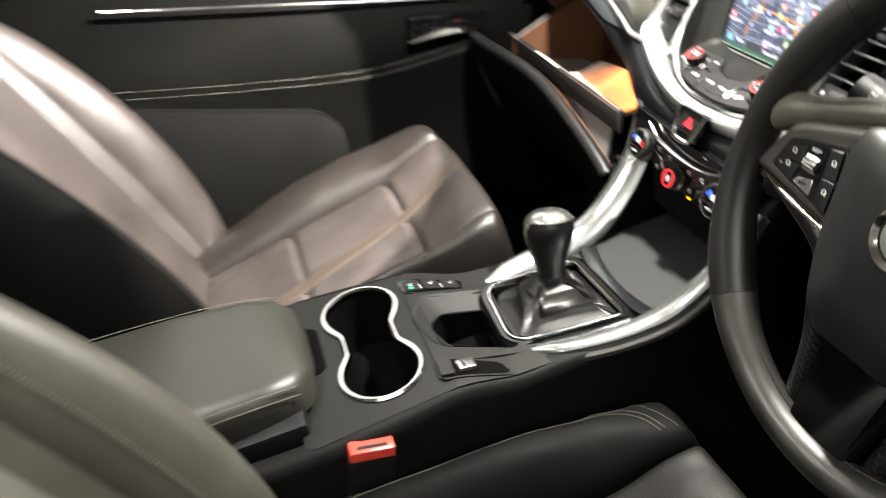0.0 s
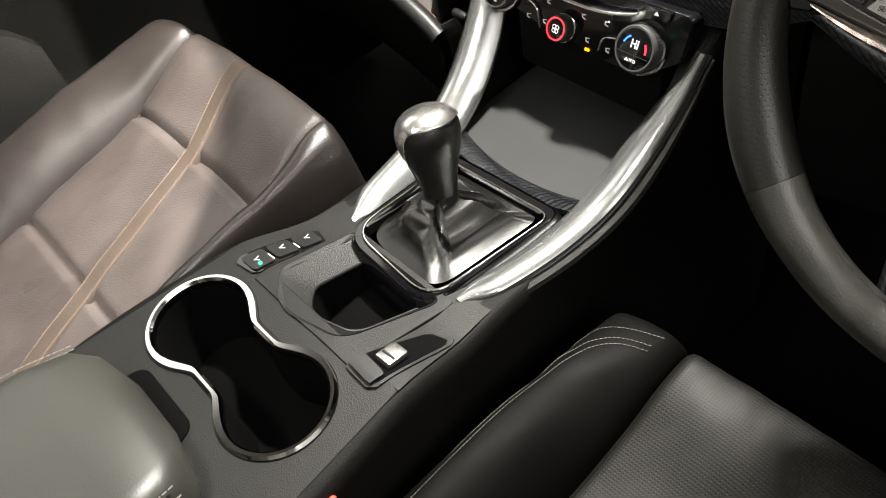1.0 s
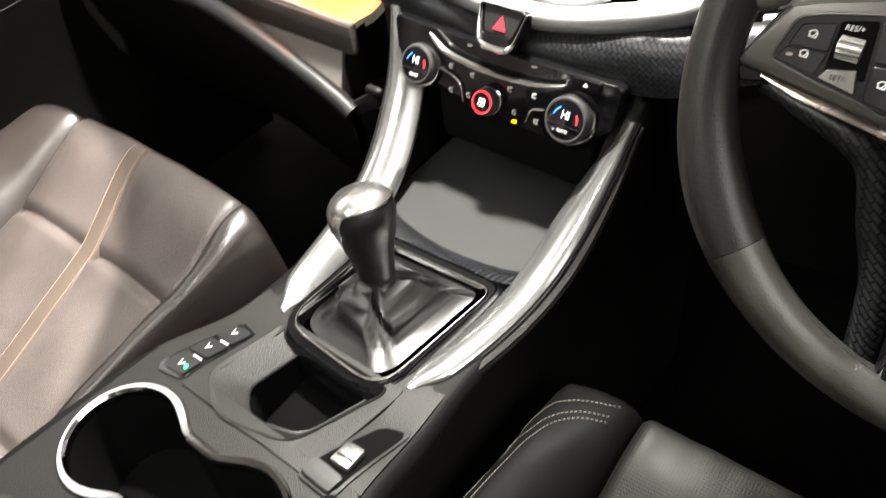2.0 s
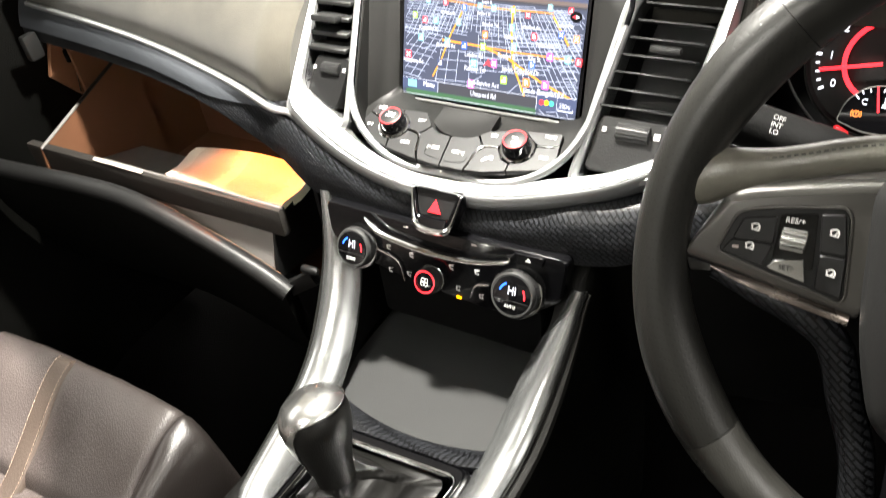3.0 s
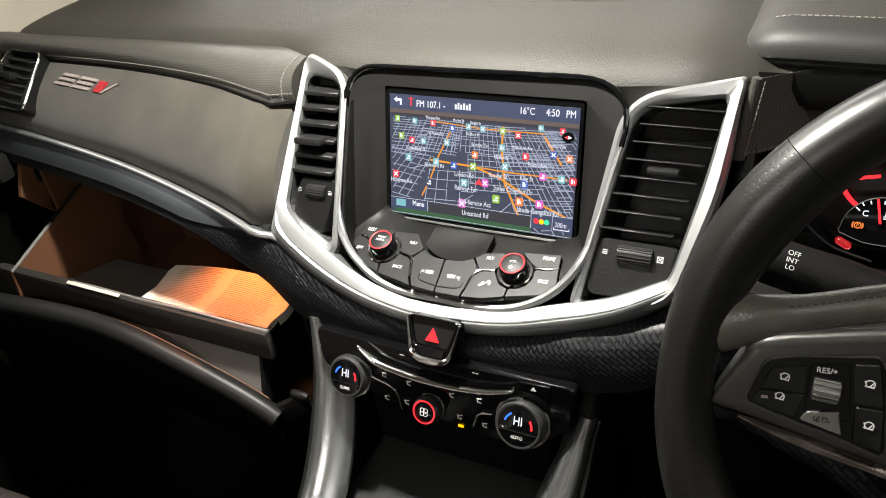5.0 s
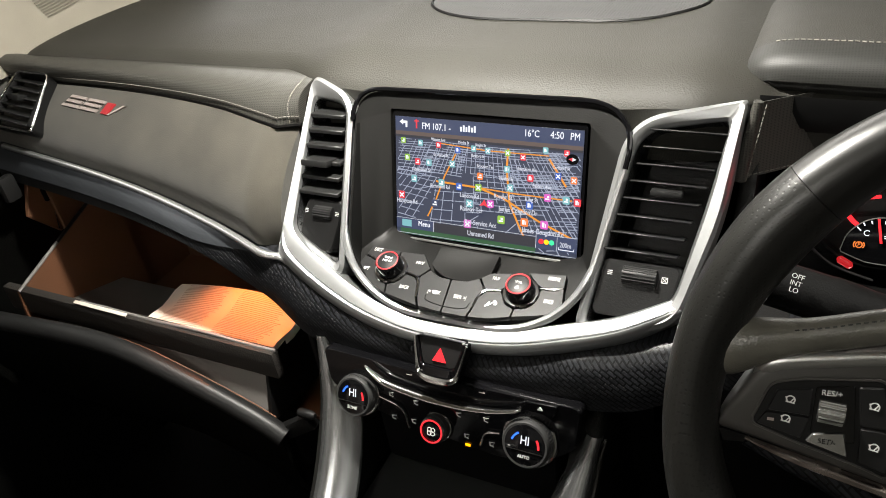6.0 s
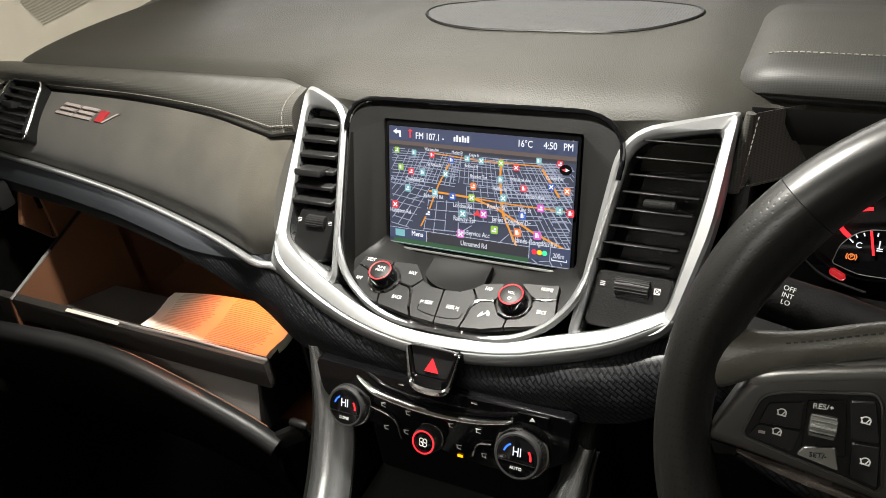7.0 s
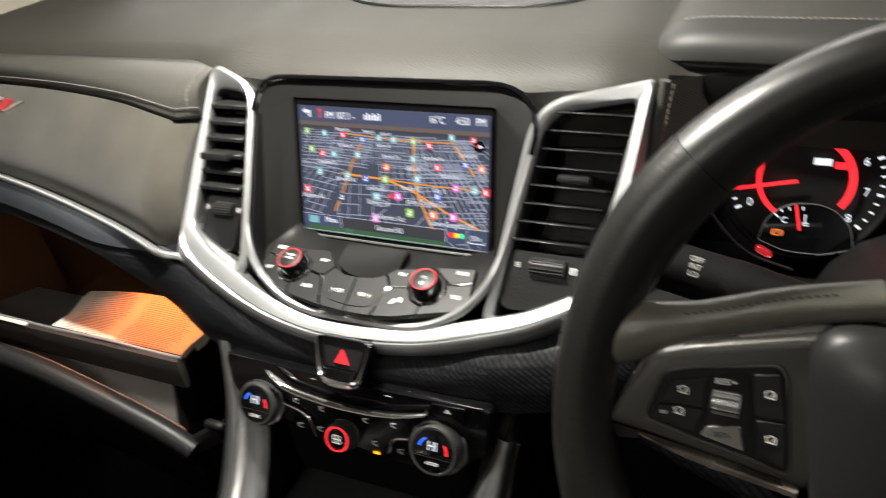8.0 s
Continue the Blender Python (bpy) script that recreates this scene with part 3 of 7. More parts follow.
R_IN = [(0.1330, 0.1970), (0.1965, 0.2105), (0.1890, 0.1500), (0.1745, 0.0665), (0.1125, 0.0445)]
vent_l = vent(-1, L_OUT, L_IN, [0.012, 0.022, 0.014, 0.014], [0.010, 0.012, 0.006, 0.014])
vent_r = vent(1, R_OUT, R_IN, [0.030, 0.004, 0.020, 0.020, 0.012], [0.020, 0.008, 0.020, 0.018, 0.005])
slats(vent_l, [(-0.176, -0.139 + 0.0013 * i, 0.193 - 0.0145 * i) for i in range(6)], -0.12, 0.0040, 0.021)
slats(vent_r, [(0.139 - 0.0030 * i, 0.196 - 0.0032 * i, 0.2005 - 0.0136 * i) for i in range(8)], -0.50, 0.0016, 0.020)
for v, x, s in ((vent_l, -0.158, 0.146), (vent_r, 0.159, 0.152)):
    o = FA(x, s, 0.003)
    part("tab", box((0.029 if v is vent_l else 0.024, 0.025 if v is vent_l else 0.010, 0.0065 if v is vent_l else 0.005), place(o, V(1, 0, 0), V(0, 0.96, -0.28)), 0.002), SLAT, v, "sliding vane tab")
for v, c, w in ((vent_l, -0.150, 0.046), (vent_r, 0.146, 0.066)):
    lo, hi = 0.062 if v is vent_l else 0.052, 0.112 if v is vent_l else 0.098
    pts = loop2([(c - w / 2 + 0.004, hi), (c + w / 2, hi), (c + w / 2 - 0.006, lo), (c - w / 2 - 0.000, lo)], 0.008, 6)
    part("lower_panel", slab(fasc(pts, 0.000), -FN * 0.02, 0.002), BLACK, v)
    part("thumbwheel", lathe([(0.003, -0.0105), (0.0058, -0.010), (0.0062, 0.0), (0.0058, 0.010), (0.003, 0.0105)] if v is vent_l else [(0.003, -0.0135), (0.0066, -0.013), (0.0070, 0.0), (0.0066, 0.013), (0.003, 0.0135)], FA(c + 0.002, 0.099 if v is vent_l else 0.086, -0.001), (1, 0, 0), 28), BUTTON, v, "ribbed rubber thumbwheel")
    for j in range(11):
        q = radians(-70 + 20 * j)
        hw_, rr = (0.0096, 0.0062) if v is vent_l else (0.0126, 0.0070)
        o = FA(c + 0.002, (0.099 if v is vent_l else 0.086) + rr * math.sin(q), -0.001 + rr * math.cos(q))
        part("rib", box((hw_ * 2, 0.0006, 0.0010), place(o, V(1, 0, 0), FU), 0), DIALRUBBER, v)
    for k, dx in enumerate((-1, 1)):
        o = FA(c + dx * (0.017 if v is vent_l else 0.021), 0.099 if v is vent_l else 0.086, 0.0008)
        m = place(o, V(1, 0, 0), FU)
        if dx > 0 and v is vent_r:
            part("mark", join(*[box((0.0046, 0.0005, 0.0003), m @ pose(0, 0, 0, 0, 0, 90 * q) @ pose(0, 0.0021, 0), 0) for q in range(4)], *[box((0.0056, 0.0005, 0.0003), m @ pose(0, 0, 0, 0, 0, q), 0) for q in (45, -45)]), MARK, v)
        else:
            part("mark", join(*[box((0.0038, 0.0005, 0.0003), m @ Matrix.Translation((0, 0.0014 * j, 0)), 0) for j in (-1, 0, 1)]), MARK, v)

# lower sweep of the frame
o_pts = curve([V(a, b, 0) for a, b in ((-0.1895, 0.084), (-0.1900, 0.062), (-0.1830, 0.0440), (-0.134, 0.0185), (-0.081, 0.003), (-0.030, -0.002), (0.015, -0.001), (0.059, 0.005), (0.105, 0.017), (0.147, 0.034), (0.188, 0.060))], 61)
i_pts = curve([V(a, b, 0) for a, b in ((-0.1780, 0.094), (-0.1735, 0.080), (-0.1490, 0.062), (-0.112, 0.044), (-0.080, 0.031), (-0.039, 0.0215), (0.005, 0.0215), (0.055, 0.027), (0.090, 0.038), (0.135, 0.052), (0.176, 0.074))], 61)
rows = []
for f, h in ((0, -0.006), (0.06, 0.002), (0.18, 0.0085), (0.34, 0.0125), (0.44, 0.0130), (0.50, 0.0112), (0.56, 0.0128), (0.88, 0.0105), (0.96, 0.009), (1.0, 0.003)):
    row = []
    for n, (o, i) in enumerate(zip(o_pts, i_pts)):
        tuck = (1 - ease(0.0, 0.16, n / 60)) + (1 - ease(0.0, 0.12, 1 - n / 60))
        row.append(FA(o.x + (i.x - o.x) * f, o.y + (i.y - o.y) * f, h - 0.0055 * tuck))
    rows.append(row)
part("sweep", shell(rows, -FN * 0.008), SILVER, dashboard, "satin silver lower sweep")

# ---- the screen unit ----
unit = thing("infotainment_unit", FA(0, 0.03), "black infotainment unit with a lit map screen, buttons and two knobs", "infotainment unit")
SU, SN = V(0, 0.291, 0.957), V(0, -0.957, 0.291)
SO = V(0, 0.0, 0.800)


def SC(x, v, d=0.0):
    """A point on the screen: across, up from its top edge, out of it."""
    return SO + V(x, 0, 0) + SU * v + SN * d


out6 = [(-0.1295, 0.2150), (0.1325, 0.2170), (0.1075, 0.062), (0.062, 0.026), (-0.062, 0.026), (-0.1125, 0.062)]
bez = loop2(out6, [0.030, 0.052, 0.03, 0.03, 0.03, 0.03], 9)
inn6 = [(-0.092, 0.0065), (0.0925, 0.0065), (0.0925, -0.107), (0.060, -0.1145), (-0.060, -0.1145), (-0.092, -0.107)]
scr = loop2(inn6, [0.003, 0.003, 0.004, 0.006, 0.006, 0.004], 9)
r0, r1 = fasc(bez, 0.004), fasc([(x * 0.985, 0.12 + (s - 0.12) * 0.985) for x, s in bez], 0.004)
r3 = [SC(x, v, 0.0015) for x, v in scr]
KO, KV, KN = V(0, -0.040, 0.698), V(0, 0.959, 0.282), V(0, -0.282, 0.959)
r2 = []
for k, p in enumerate(r1):
    q = p.lerp(r3[k], 0.08)
    if 18 <= k < 54:
        y = p.y + 0.004
        q = V(p.x * 0.975, y, KO.z + (y - KO.y) * 0.294 - 0.0005)
    r2.append(q)
rings = [fasc([(x * 1.004, 0.12 + (s - 0.12) * 1.004) for x, s in bez], -0.004), r0, r1] + [r2] + [[a.lerp(b, f) for a, b in zip(r2, r3)] for f in (0.33, 0.66)] + [r3, [SC(x * 0.99, v, -0.002) for x, v in scr]]
part("bezel", skin(rings, True, (False, False)), BEZEL, unit, "black plastic surround")
rim_pts = fasc([(x * 1.012, 0.12 + (s - 0.12) * 1.012) for x, s in bez], 0.0075)
keep = [(p, b) for p, b in zip(rim_pts, bez)]
keep = keep[9:] + keep[:9]
right_side = [p for p, (x, s) in keep if s < 0.188]
part("bezel_rim", tube(right_side, [0.0036 - 0.0028 * (1 - ease(0, 4, min(i, len(right_side) - 1 - i))) for i in range(len(right_side))], 8), SILVER, dashboard, "thin bright inner rim")
part("bezel_lip", tube(rim_pts[0:18], 0.0022, 8), GLOSS, unit, "glossy upper lip of the surround")
part("screen_glass", slab([SC(x * 0.985, v, 0.0) for x, v in loop2([(-0.0915, 0.005), (0.0915, 0.005), (0.0915, -0.1135), (-0.0915, -0.1135)], 0.003, 3)], -SN * 0.004, 0.0002), GLOSS, unit, "glossy black display glass")
part("screen_lip", tube([SC(x, v, 0.0022) for x, v in ((-0.086, -0.1130), (0.0, -0.1136), (0.086, -0.1130))], 0.0012, 6), GUNMETAL, unit, "pale lower lip of the screen")

screen = part("display", slab([SC(x, v, 0.0008) for x, v in ((-0.0875, 0), (0.0875, 0), (0.0865, -0.110), (-0.0885, -0.110))], -SN * 0.0007, 0.0001), G_MAP, unit, "lit navigation map display", 0)


def flat(points, d=0.0012):
    bm = bmesh.new()
    bm.faces.new([bm.verts.new(SC(x, v, d)) for x, v in points])
    return bm


def rect(x0, v0, x1, v1, d=0.0012):
    return flat([(x0, v0), (x1, v0), (x1, v1), (x0, v1)], d)


part("header_bar", rect(-0.0873, -0.0135, 0.0873, 0, 0.0010), G_BAR, screen, "dark blue header", 0)
part("dusk_strip", rect(-0.0873, -0.0162, 0.0873, -0.0128, 0.0011), G_DUSK, screen, "dusky sky strip", 0)
part("dusk_strip", rect(-0.0873, -0.0182, 0.0873, -0.0162, 0.0011), G_NIGHT, screen, "dark far horizon", 0)

# streets in perspective: a grid of strips that narrow to a far edge
rng = random.Random(7)


def map_point(u, w):
    """Map ground: u across, w from the near edge 0 to the far edge 1, in screen metres."""
    k = 1 / (0.80 + 0.62 * w)
    near, far = 1 / 0.80, 1 / 1.42
    return 0.085 * u * k, -0.110 + 0.0915 * (1 - (k - far) / (near - far))


def strip(a, b, half, d):
    (x0, v0), (x1, v1) = a, b
    n = Vector((v0 - v1, x1 - x0))
    if n.length < 1e-6:
        return None
    n = n.normalized() * half
    q = [(x0 - n.x, v0 - n.y), (x1 - n.x, v1 - n.y), (x1 + n.x, v1 + n.y), (x0 + n.x, v0 + n.y)]
    if any(abs(x) > 0.0868 or v > -0.0184 or v < -0.1092 for x, v in q):
        return None
    return q


def streets(segments, half, d, material, name, label):
    bm = bmesh.new()
    for a, b in segments:
        n = 6
        for i in range(n):
            p = (a[0] + (b[0] - a[0]) * i / n, a[1] + (b[1] - a[1]) * i / n)
            q = (a[0] + (b[0] - a[0]) * (i + 1) / n, a[1] + (b[1] - a[1]) * (i + 1) / n)
            quad = strip(map_point(*p), map_point(*q), half * (1.15 - 0.4 * p[1]), d)
            if quad:
                bm.faces.new([bm.verts.new(SC(x, v, d)) for x, v in quad])
    return tagged(part(name, bm, material, screen, label, 0), kind="stuff")


# blocks of streets: each patch of the town has its own turn and spacing
grid = []
for cu, cw, wu, ww, turn, gap in ((-1.2, 0.75, 0.55, 0.26, 0.05, 0.066), (-0.55, 0.78, 0.30, 0.24, -0.10, 0.058), (0.05, 0.80, 0.42, 0.22, 0.02, 0.062), (0.75, 0.76, 0.44, 0.26, 0.16, 0.060), (1.35, 0.72, 0.40, 0.28, 0.20, 0.066),
                                  (-0.95, 0.34, 0.34, 0.20, -0.28, 0.090), (-0.30, 0.22, 0.26, 0.16, 0.10, 0.120), (0.12, 0.42, 0.24, 0.18, 0.08, 0.085), (0.62, 0.38, 0.34, 0.24, 0.22, 0.064), (1.10, 0.30, 0.30, 0.28, 0.26, 0.072), (0.95, 0.08, 0.40, 0.12, 0.30, 0.090)):
    c, s = math.cos(turn), math.sin(turn)
    for way in (0, 1):
        span, reach = (wu, ww) if way == 0 else (ww, wu)
        step = gap if way == 0 else gap * 0.62
        for i in range(int(2 * span / step) + 1):
            e = -span + step * i + rng.uniform(-0.12, 0.12) * step
            g = -reach
            while g < reach - 0.02:
                l = rng.uniform(0.25, 1.1) * reach
                h = min(g + l, reach)
                if rng.random() < 0.88:
                    a, b = ((e, g), (e, h)) if way == 0 else ((g, e), (h, e))
                    turned = [(cu + p * c - q * s * 1.3, cw + p * s * 0.35 + q * c) for p, q in (a, b)]
                    if all(0.0 < q < 0.985 for p, q in turned):
                        grid.append(tuple(turned))
                g = h + 0.01
for i in range(14):
    a = (rng.uniform(-1.3, 1.3), rng.uniform(0.05, 0.9))
    grid.append((a, (a[0] + rng.uniform(-0.3, 0.3), min(a[1] + rng.uniform(-0.12, 0.12), 0.97))))
streets(grid, 0.00034, 0.0014, G_ROAD, "street_grid", "pale street lines")
# main roads across the map, in screen metres
bm = bmesh.new()
for wide, road in ((0.0009, ((-0.0868, -0.0561), (-0.0465, -0.0557), (-0.0047, -0.0571), (0.0195, -0.0643), (0.0513, -0.0803), (0.0845, -0.0930))), (0.0009, ((0.0224, -0.0200), (0.0214, -0.0381), (0.0249, -0.0686), (0.0418, -0.1021))),
                   (0.0007, ((-0.0269, -0.0291), (-0.0380, -0.0506), (-0.0465, -0.0726), (-0.0553, -0.0898))), (0.0010, ((-0.0865, -0.0805), (-0.0731, -0.0911))), (0.0009, ((0.0589, -0.0254), (0.0668, -0.0365), (0.0747, -0.0477), (0.0862, -0.0753))),
                   (0.0006, ((-0.0047, -0.0571), (0.0246, -0.0586), (0.0802, -0.0591))), (0.0005, ((-0.0464, -0.0208), (0.0027, -0.0237), (0.0588, -0.0231)))):
    for a, b in zip(road, road[1:]):
        q = strip(a, b, wide, 0)
        if q:
            bm.faces.new([bm.verts.new(SC(x, v, 0.0016)) for x, v in q])
tagged(part("main_road", bm, G_MAIN, screen, "orange main roads", 0), kind="stuff")
part("park", flat([(-0.084, -0.1040), (0.050, -0.1045), (0.050, -0.1095), (-0.084, -0.1095)], 0.0015), G_PARK, screen, "", 0)
fuel = ((-0.0617, -0.0222), (-0.0096, -0.0229), (0.0038, -0.0236), (0.0556, -0.0186), (-0.0685, -0.0556), (-0.0302, -0.0385), (0.0219, -0.0380), (-0.0408, -0.0566), (0.0250, -0.0540), (-0.0533, -0.0394), (0.0753, -0.0592), (-0.0132, -0.0725))
red = ((-0.0436, -0.0226), (-0.0648, -0.0395), (0.0359, -0.0263), (0.0432, -0.0435), (0.0739, -0.0195), (-0.0818, -0.0721), (0.0850, -0.0600))
lime = ((-0.0791, -0.0212), (0.0220, -0.0238), (-0.0753, -0.0364), (0.0174, -0.0835), (-0.0047, -0.0571))
blue = ((-0.0247, -0.0253), (-0.0234, -0.0582), (0.0674, -0.0394), (0.0431, -0.0673))
rest = ((-0.0033, -0.0467, G_ORANGE), (0.0811, -0.0416, G_ORANGE), (0.0390, -0.0830, G_ORANGE), (0.0589, -0.0588, G_PINK), (0.0069, -0.0705, G_PINK), (0.0570, -0.0830, G_PINK), (-0.0477, -0.0764, G_BAR), (-0.0150, -0.0915, G_PINK))
icons = [(x, v, g) for kind_, g in ((fuel, G_TEAL), (red, G_SIGN), (lime, G_LIME), (blue, G_SHIELD)) for x, v in kind_] + list(rest)
for k, (x, v, g) in enumerate(icons):
    h = 0.0023 + 0.0017 * (-v / 0.1)
    part("map_icon", flat([(x + p * 0.92, v + q) for p, q in loop2([(-h, h), (h, h), (h, -h), (-h, -h)], h * 0.35, 3)], 0.0018), g, screen, "", 0)
    if k % 3 == 0:
        glyph = join(rect(x - h * 0.50, v - h * 0.55, x + h * 0.10, v + h * 0.60, 0.0020), rect(x + h * 0.28, v - h * 0.50, x + h * 0.46, v + h * 0.30, 0.0020))
    elif k % 3 == 1:
        glyph = join(rect(x - h * 0.60, v - h * 0.50, x + h * 0.55, v - h * 0.12, 0.0020), rect(x - h * 0.10, v + h * 0.02, x + h * 0.50, v + h * 0.55, 0.0020))
    else:
        glyph = join(*[flat([(x + h * (0.12 * p + 0.55 * q), v + h * (0.12 * p * r - 0.55 * q * r)) for p, q in ((-1, -1), (1, -1), (1, 1), (-1, 1))], 0.0020) for r in (-1, 1)])
    part("icon_glyph", glyph, G_WHITE, screen, "", 0)
part("position_arrow", flat([(-0.0035, -0.0735), (0.0015, -0.0668), (0.0050, -0.0740), (0.0008, -0.0722)], 0.0022), G_SIGN, screen, "red position arrow", 0)
sm = lambda x, v, d=0.0022: place(SC(x, v, d), V(1, 0, 0), SU)
for body, x, v, size in (("FM 107.1 -", -0.0455, -0.0070, 0.0082), ("16°C", 0.0432, -0.0056, 0.0082), ("4:50", 0.0652, -0.0054, 0.0084), ("PM", 0.0805, -0.0054, 0.0084), ("Menu", -0.0585, -0.0978, 0.0068), ("Unnamed Rd", -0.0018, -0.0998, 0.0066), ("200m", 0.0769, -0.0985, 0.0062),
                         ("Warson Ave", -0.0436, -0.0178, 0.0036), ("Morley St", -0.0188, -0.0183, 0.0036), ("Knight St", -0.0027, -0.0193, 0.0036), ("St Anton St", -0.0408, -0.0314, 0.0040), ("Bickford St", -0.0052, -0.0290, 0.0038), ("Coneybeer St", -0.0608, -0.0464, 0.0046),
                         ("Brooker Ter", 0.0019, -0.0375, 0.0042), ("Halifax St", 0.0217, -0.0462, 0.0046), ("Hounslow Ave", 0.0400, -0.0360, 0.0042), ("Rosslyn St", 0.0190, -0.0625, 0.0056), ("Falcon Ave", 0.0539, -0.0495, 0.0050), ("King St", 0.0450, -0.0620, 0.0056), ("Carlton Pde", 0.0700, -0.0320, 0.0042),
                         ("London Rd", -0.0130, -0.0655, 0.0056), ("Railway Ter", -0.0110, -0.0775, 0.0062), ("James Congdon Dr", 0.0330, -0.0735, 0.0062), ("Rail-Service Acc", -0.0020, -0.0895, 0.0064), ("James Congdon Rd", 0.0560, -0.0895, 0.0066), ("Hampton Rd", -0.0760, -0.0775, 0.0056), ("Richmond Rd", -0.0420, -0.0600, 0.0048)):
    big = size > 0.0067
    lettering("screen_text", body, size, sm(x, v, 0.0026) @ Matrix.Diagonal((0.80 if big else 0.74, 1, 1, 1)), G_WHITE if big else G_LABEL, screen)
part("screen_text", join(*[rect(-0.0225 + 0.0026 * k, -0.0090, -0.0207 + 0.0026 * k, -0.0048 + (0.0014 if k % 2 else 0), 0.0022) for k in range(6)]), G_WHITE, screen, "short bars of header writing", 0)
part("return_arrow", join(flat([(-0.0825, -0.0045), (-0.0790, -0.0018), (-0.0790, -0.0072)], 0.0022), rect(-0.0795, -0.0058, -0.0745, -0.0034, 0.0022), rect(-0.0765, -0.0092, -0.0745, -0.0034, 0.0022)), G_WHITE, screen, "", 0)
part("tower_sign", join(rect(-0.0660, -0.0095, -0.0645, -0.0015, 0.0022), rect(-0.0675, -0.0035, -0.0630, -0.0024, 0.0022)), G_SIGN, screen, "", 0)
part("menu_key", rect(-0.0880, -0.1040, -0.0495, -0.0940, 0.0017), G_BAR, screen, "", 0)
part("menu_mark", rect(-0.0820, -0.1020, -0.0720, -0.0955, 0.0020), G_TEAL, screen, "", 0)
part("footer", rect(-0.0485, -0.1040, 0.0495, -0.0950, 0.0017), G_NIGHT, screen, "", 0)
part("scale_key", rect(0.0505, -0.1045, 0.0865, -0.0915, 0.0017), G_BAR, screen, "", 0)
part("scale_line", join(rect(0.0705, -0.1032, 0.0845, -0.1024, 0.0021), rect(0.0705, -0.1032, 0.0711, -0.1008, 0.0021), rect(0.0839, -0.1032, 0.0845, -0.1008, 0.0021)), G_WHITE, screen, "", 0)
part("key_border", join(*[rect(x0, v0, x1, v1, 0.0019) for x0, v0, x1, v1 in ((-0.0880, -0.0942, 0.0500, -0.0938), (-0.0495, -0.1040, -0.0490, -0.0940), (0.0500, -0.1045, 0.0505, -0.0912), (0.0500, -0.0915, 0.0865, -0.0911), (0.0690, -0.1045, 0.0694, -0.0912), (-0.0880, -0.1086, 0.0860, -0.1082))]), G_LABEL, screen, "", 0)
for k, g in enumerate((G_RED, G_AMBER, G_GREEN)):
    part("traffic_light", flat([(0.0550 + 0.0047 * k + 0.0023 * math.cos(a), -0.0978 + 0.0023 * math.sin(a)) for a in (2 * math.pi * j / 12 for j in range(12))], 0.0021), g, screen, "", 0)
part("compass", flat([(0.0789 + 0.0054 * math.cos(a), -0.0240 + 0.0044 * math.sin(a)) for a in (2 * math.pi * j / 16 for j in range(16))], 0.0019), GLOSS, screen, "", 0)
part("compass_needle", flat([(0.0755, -0.0240), (0.0790, -0.0224), (0.0790, -0.0256)], 0.0023), G_SIGN, screen, "", 0)
part("compass_needle", flat([(0.0823, -0.0240), (0.0790, -0.0224), (0.0790, -0.0256)], 0.0023), G_WHITE, screen, "", 0)

# key panel below the screen


def KP(x, v, d=0.0):
    """A point on the key panel: across, up from its far edge (down is minus), out of it."""
    return KO + V(x, 0, 0) + KV * v + KN * d


def key(name, pts, body, tx, tv, size, d=0.0030):
    k = part(name, slab([KP(x, v, d) for x, v in loop2(pts, 0.0010, 3)], -KN * 0.005, 0.0005), BUTTON, unit)
    if body:
        lettering("key_text", body, size, place(KP(tx, tv, d + 0.0005), V(1, 0, 0), KV) @ Matrix.Diagonal((0.80, 1.1, 1, 1)), MARK, k, thick=0.0001)
    return k


TS = 0.0046
key("key_dest", [(-0.0990, -0.0195), (-0.0690, -0.0207), (-0.0690, -0.0300), (-0.0880, -0.0338), (-0.1010, -0.0298)], "DEST", -0.0915, -0.0232, TS)
key("key_rpt", [(-0.1016, -0.0308), (-0.0880, -0.0350), (-0.0700, -0.0460), (-0.0685, -0.0560), (-0.0655, -0.0668), (-0.0839, -0.0595), (-0.1055, -0.0500)], "RPT", -0.0938, -0.0453, TS)
key("key_nav", [(-0.0680, -0.0207), (-0.0450, -0.0195), (-0.0335, -0.0338), (-0.0405, -0.0436), (-0.0560, -0.0410), (-0.0680, -0.0350)], "NAV", -0.0454, -0.0302, TS)
key("key_back", [(-0.0672, -0.0555), (-0.0556, -0.0432), (-0.0440, -0.0457), (-0.0398, -0.0497), (-0.0347, -0.0665), (-0.0302, -0.0735), (-0.0438, -0.0712), (-0.0644, -0.0672)], "BACK", -0.0490, -0.0578, TS)
key("key_seek_down", [(-0.0330, -0.0350), (-0.0220, -0.0405), (-0.0104, -0.0411), (-0.0067, -0.0752), (-0.0288, -0.0735), (-0.0330, -0.0655), (-0.0379, -0.0490), (-0.0398, -0.0446)], "|< SEEK", -0.0200, -0.0572, TS)
key("key_seek_up", [(-0.0096, -0.0411), (0.0048, -0.0399), (0.0145, -0.0350), (0.0220, -0.0452), (0.0190, -0.0535), (0.0178, -0.0660), (0.0162, -0.0750), (-0.0059, -0.0752)], "SEEK >|", 0.0047, -0.0575, TS)
key("key_fav", [(0.0155, -0.0341), (0.0228, -0.0276), (0.0400, -0.0245), (0.0400, -0.0380), (0.0365, -0.0428), (0.0230, -0.0450)], "FAV", 0.0288, -0.0325, TS)
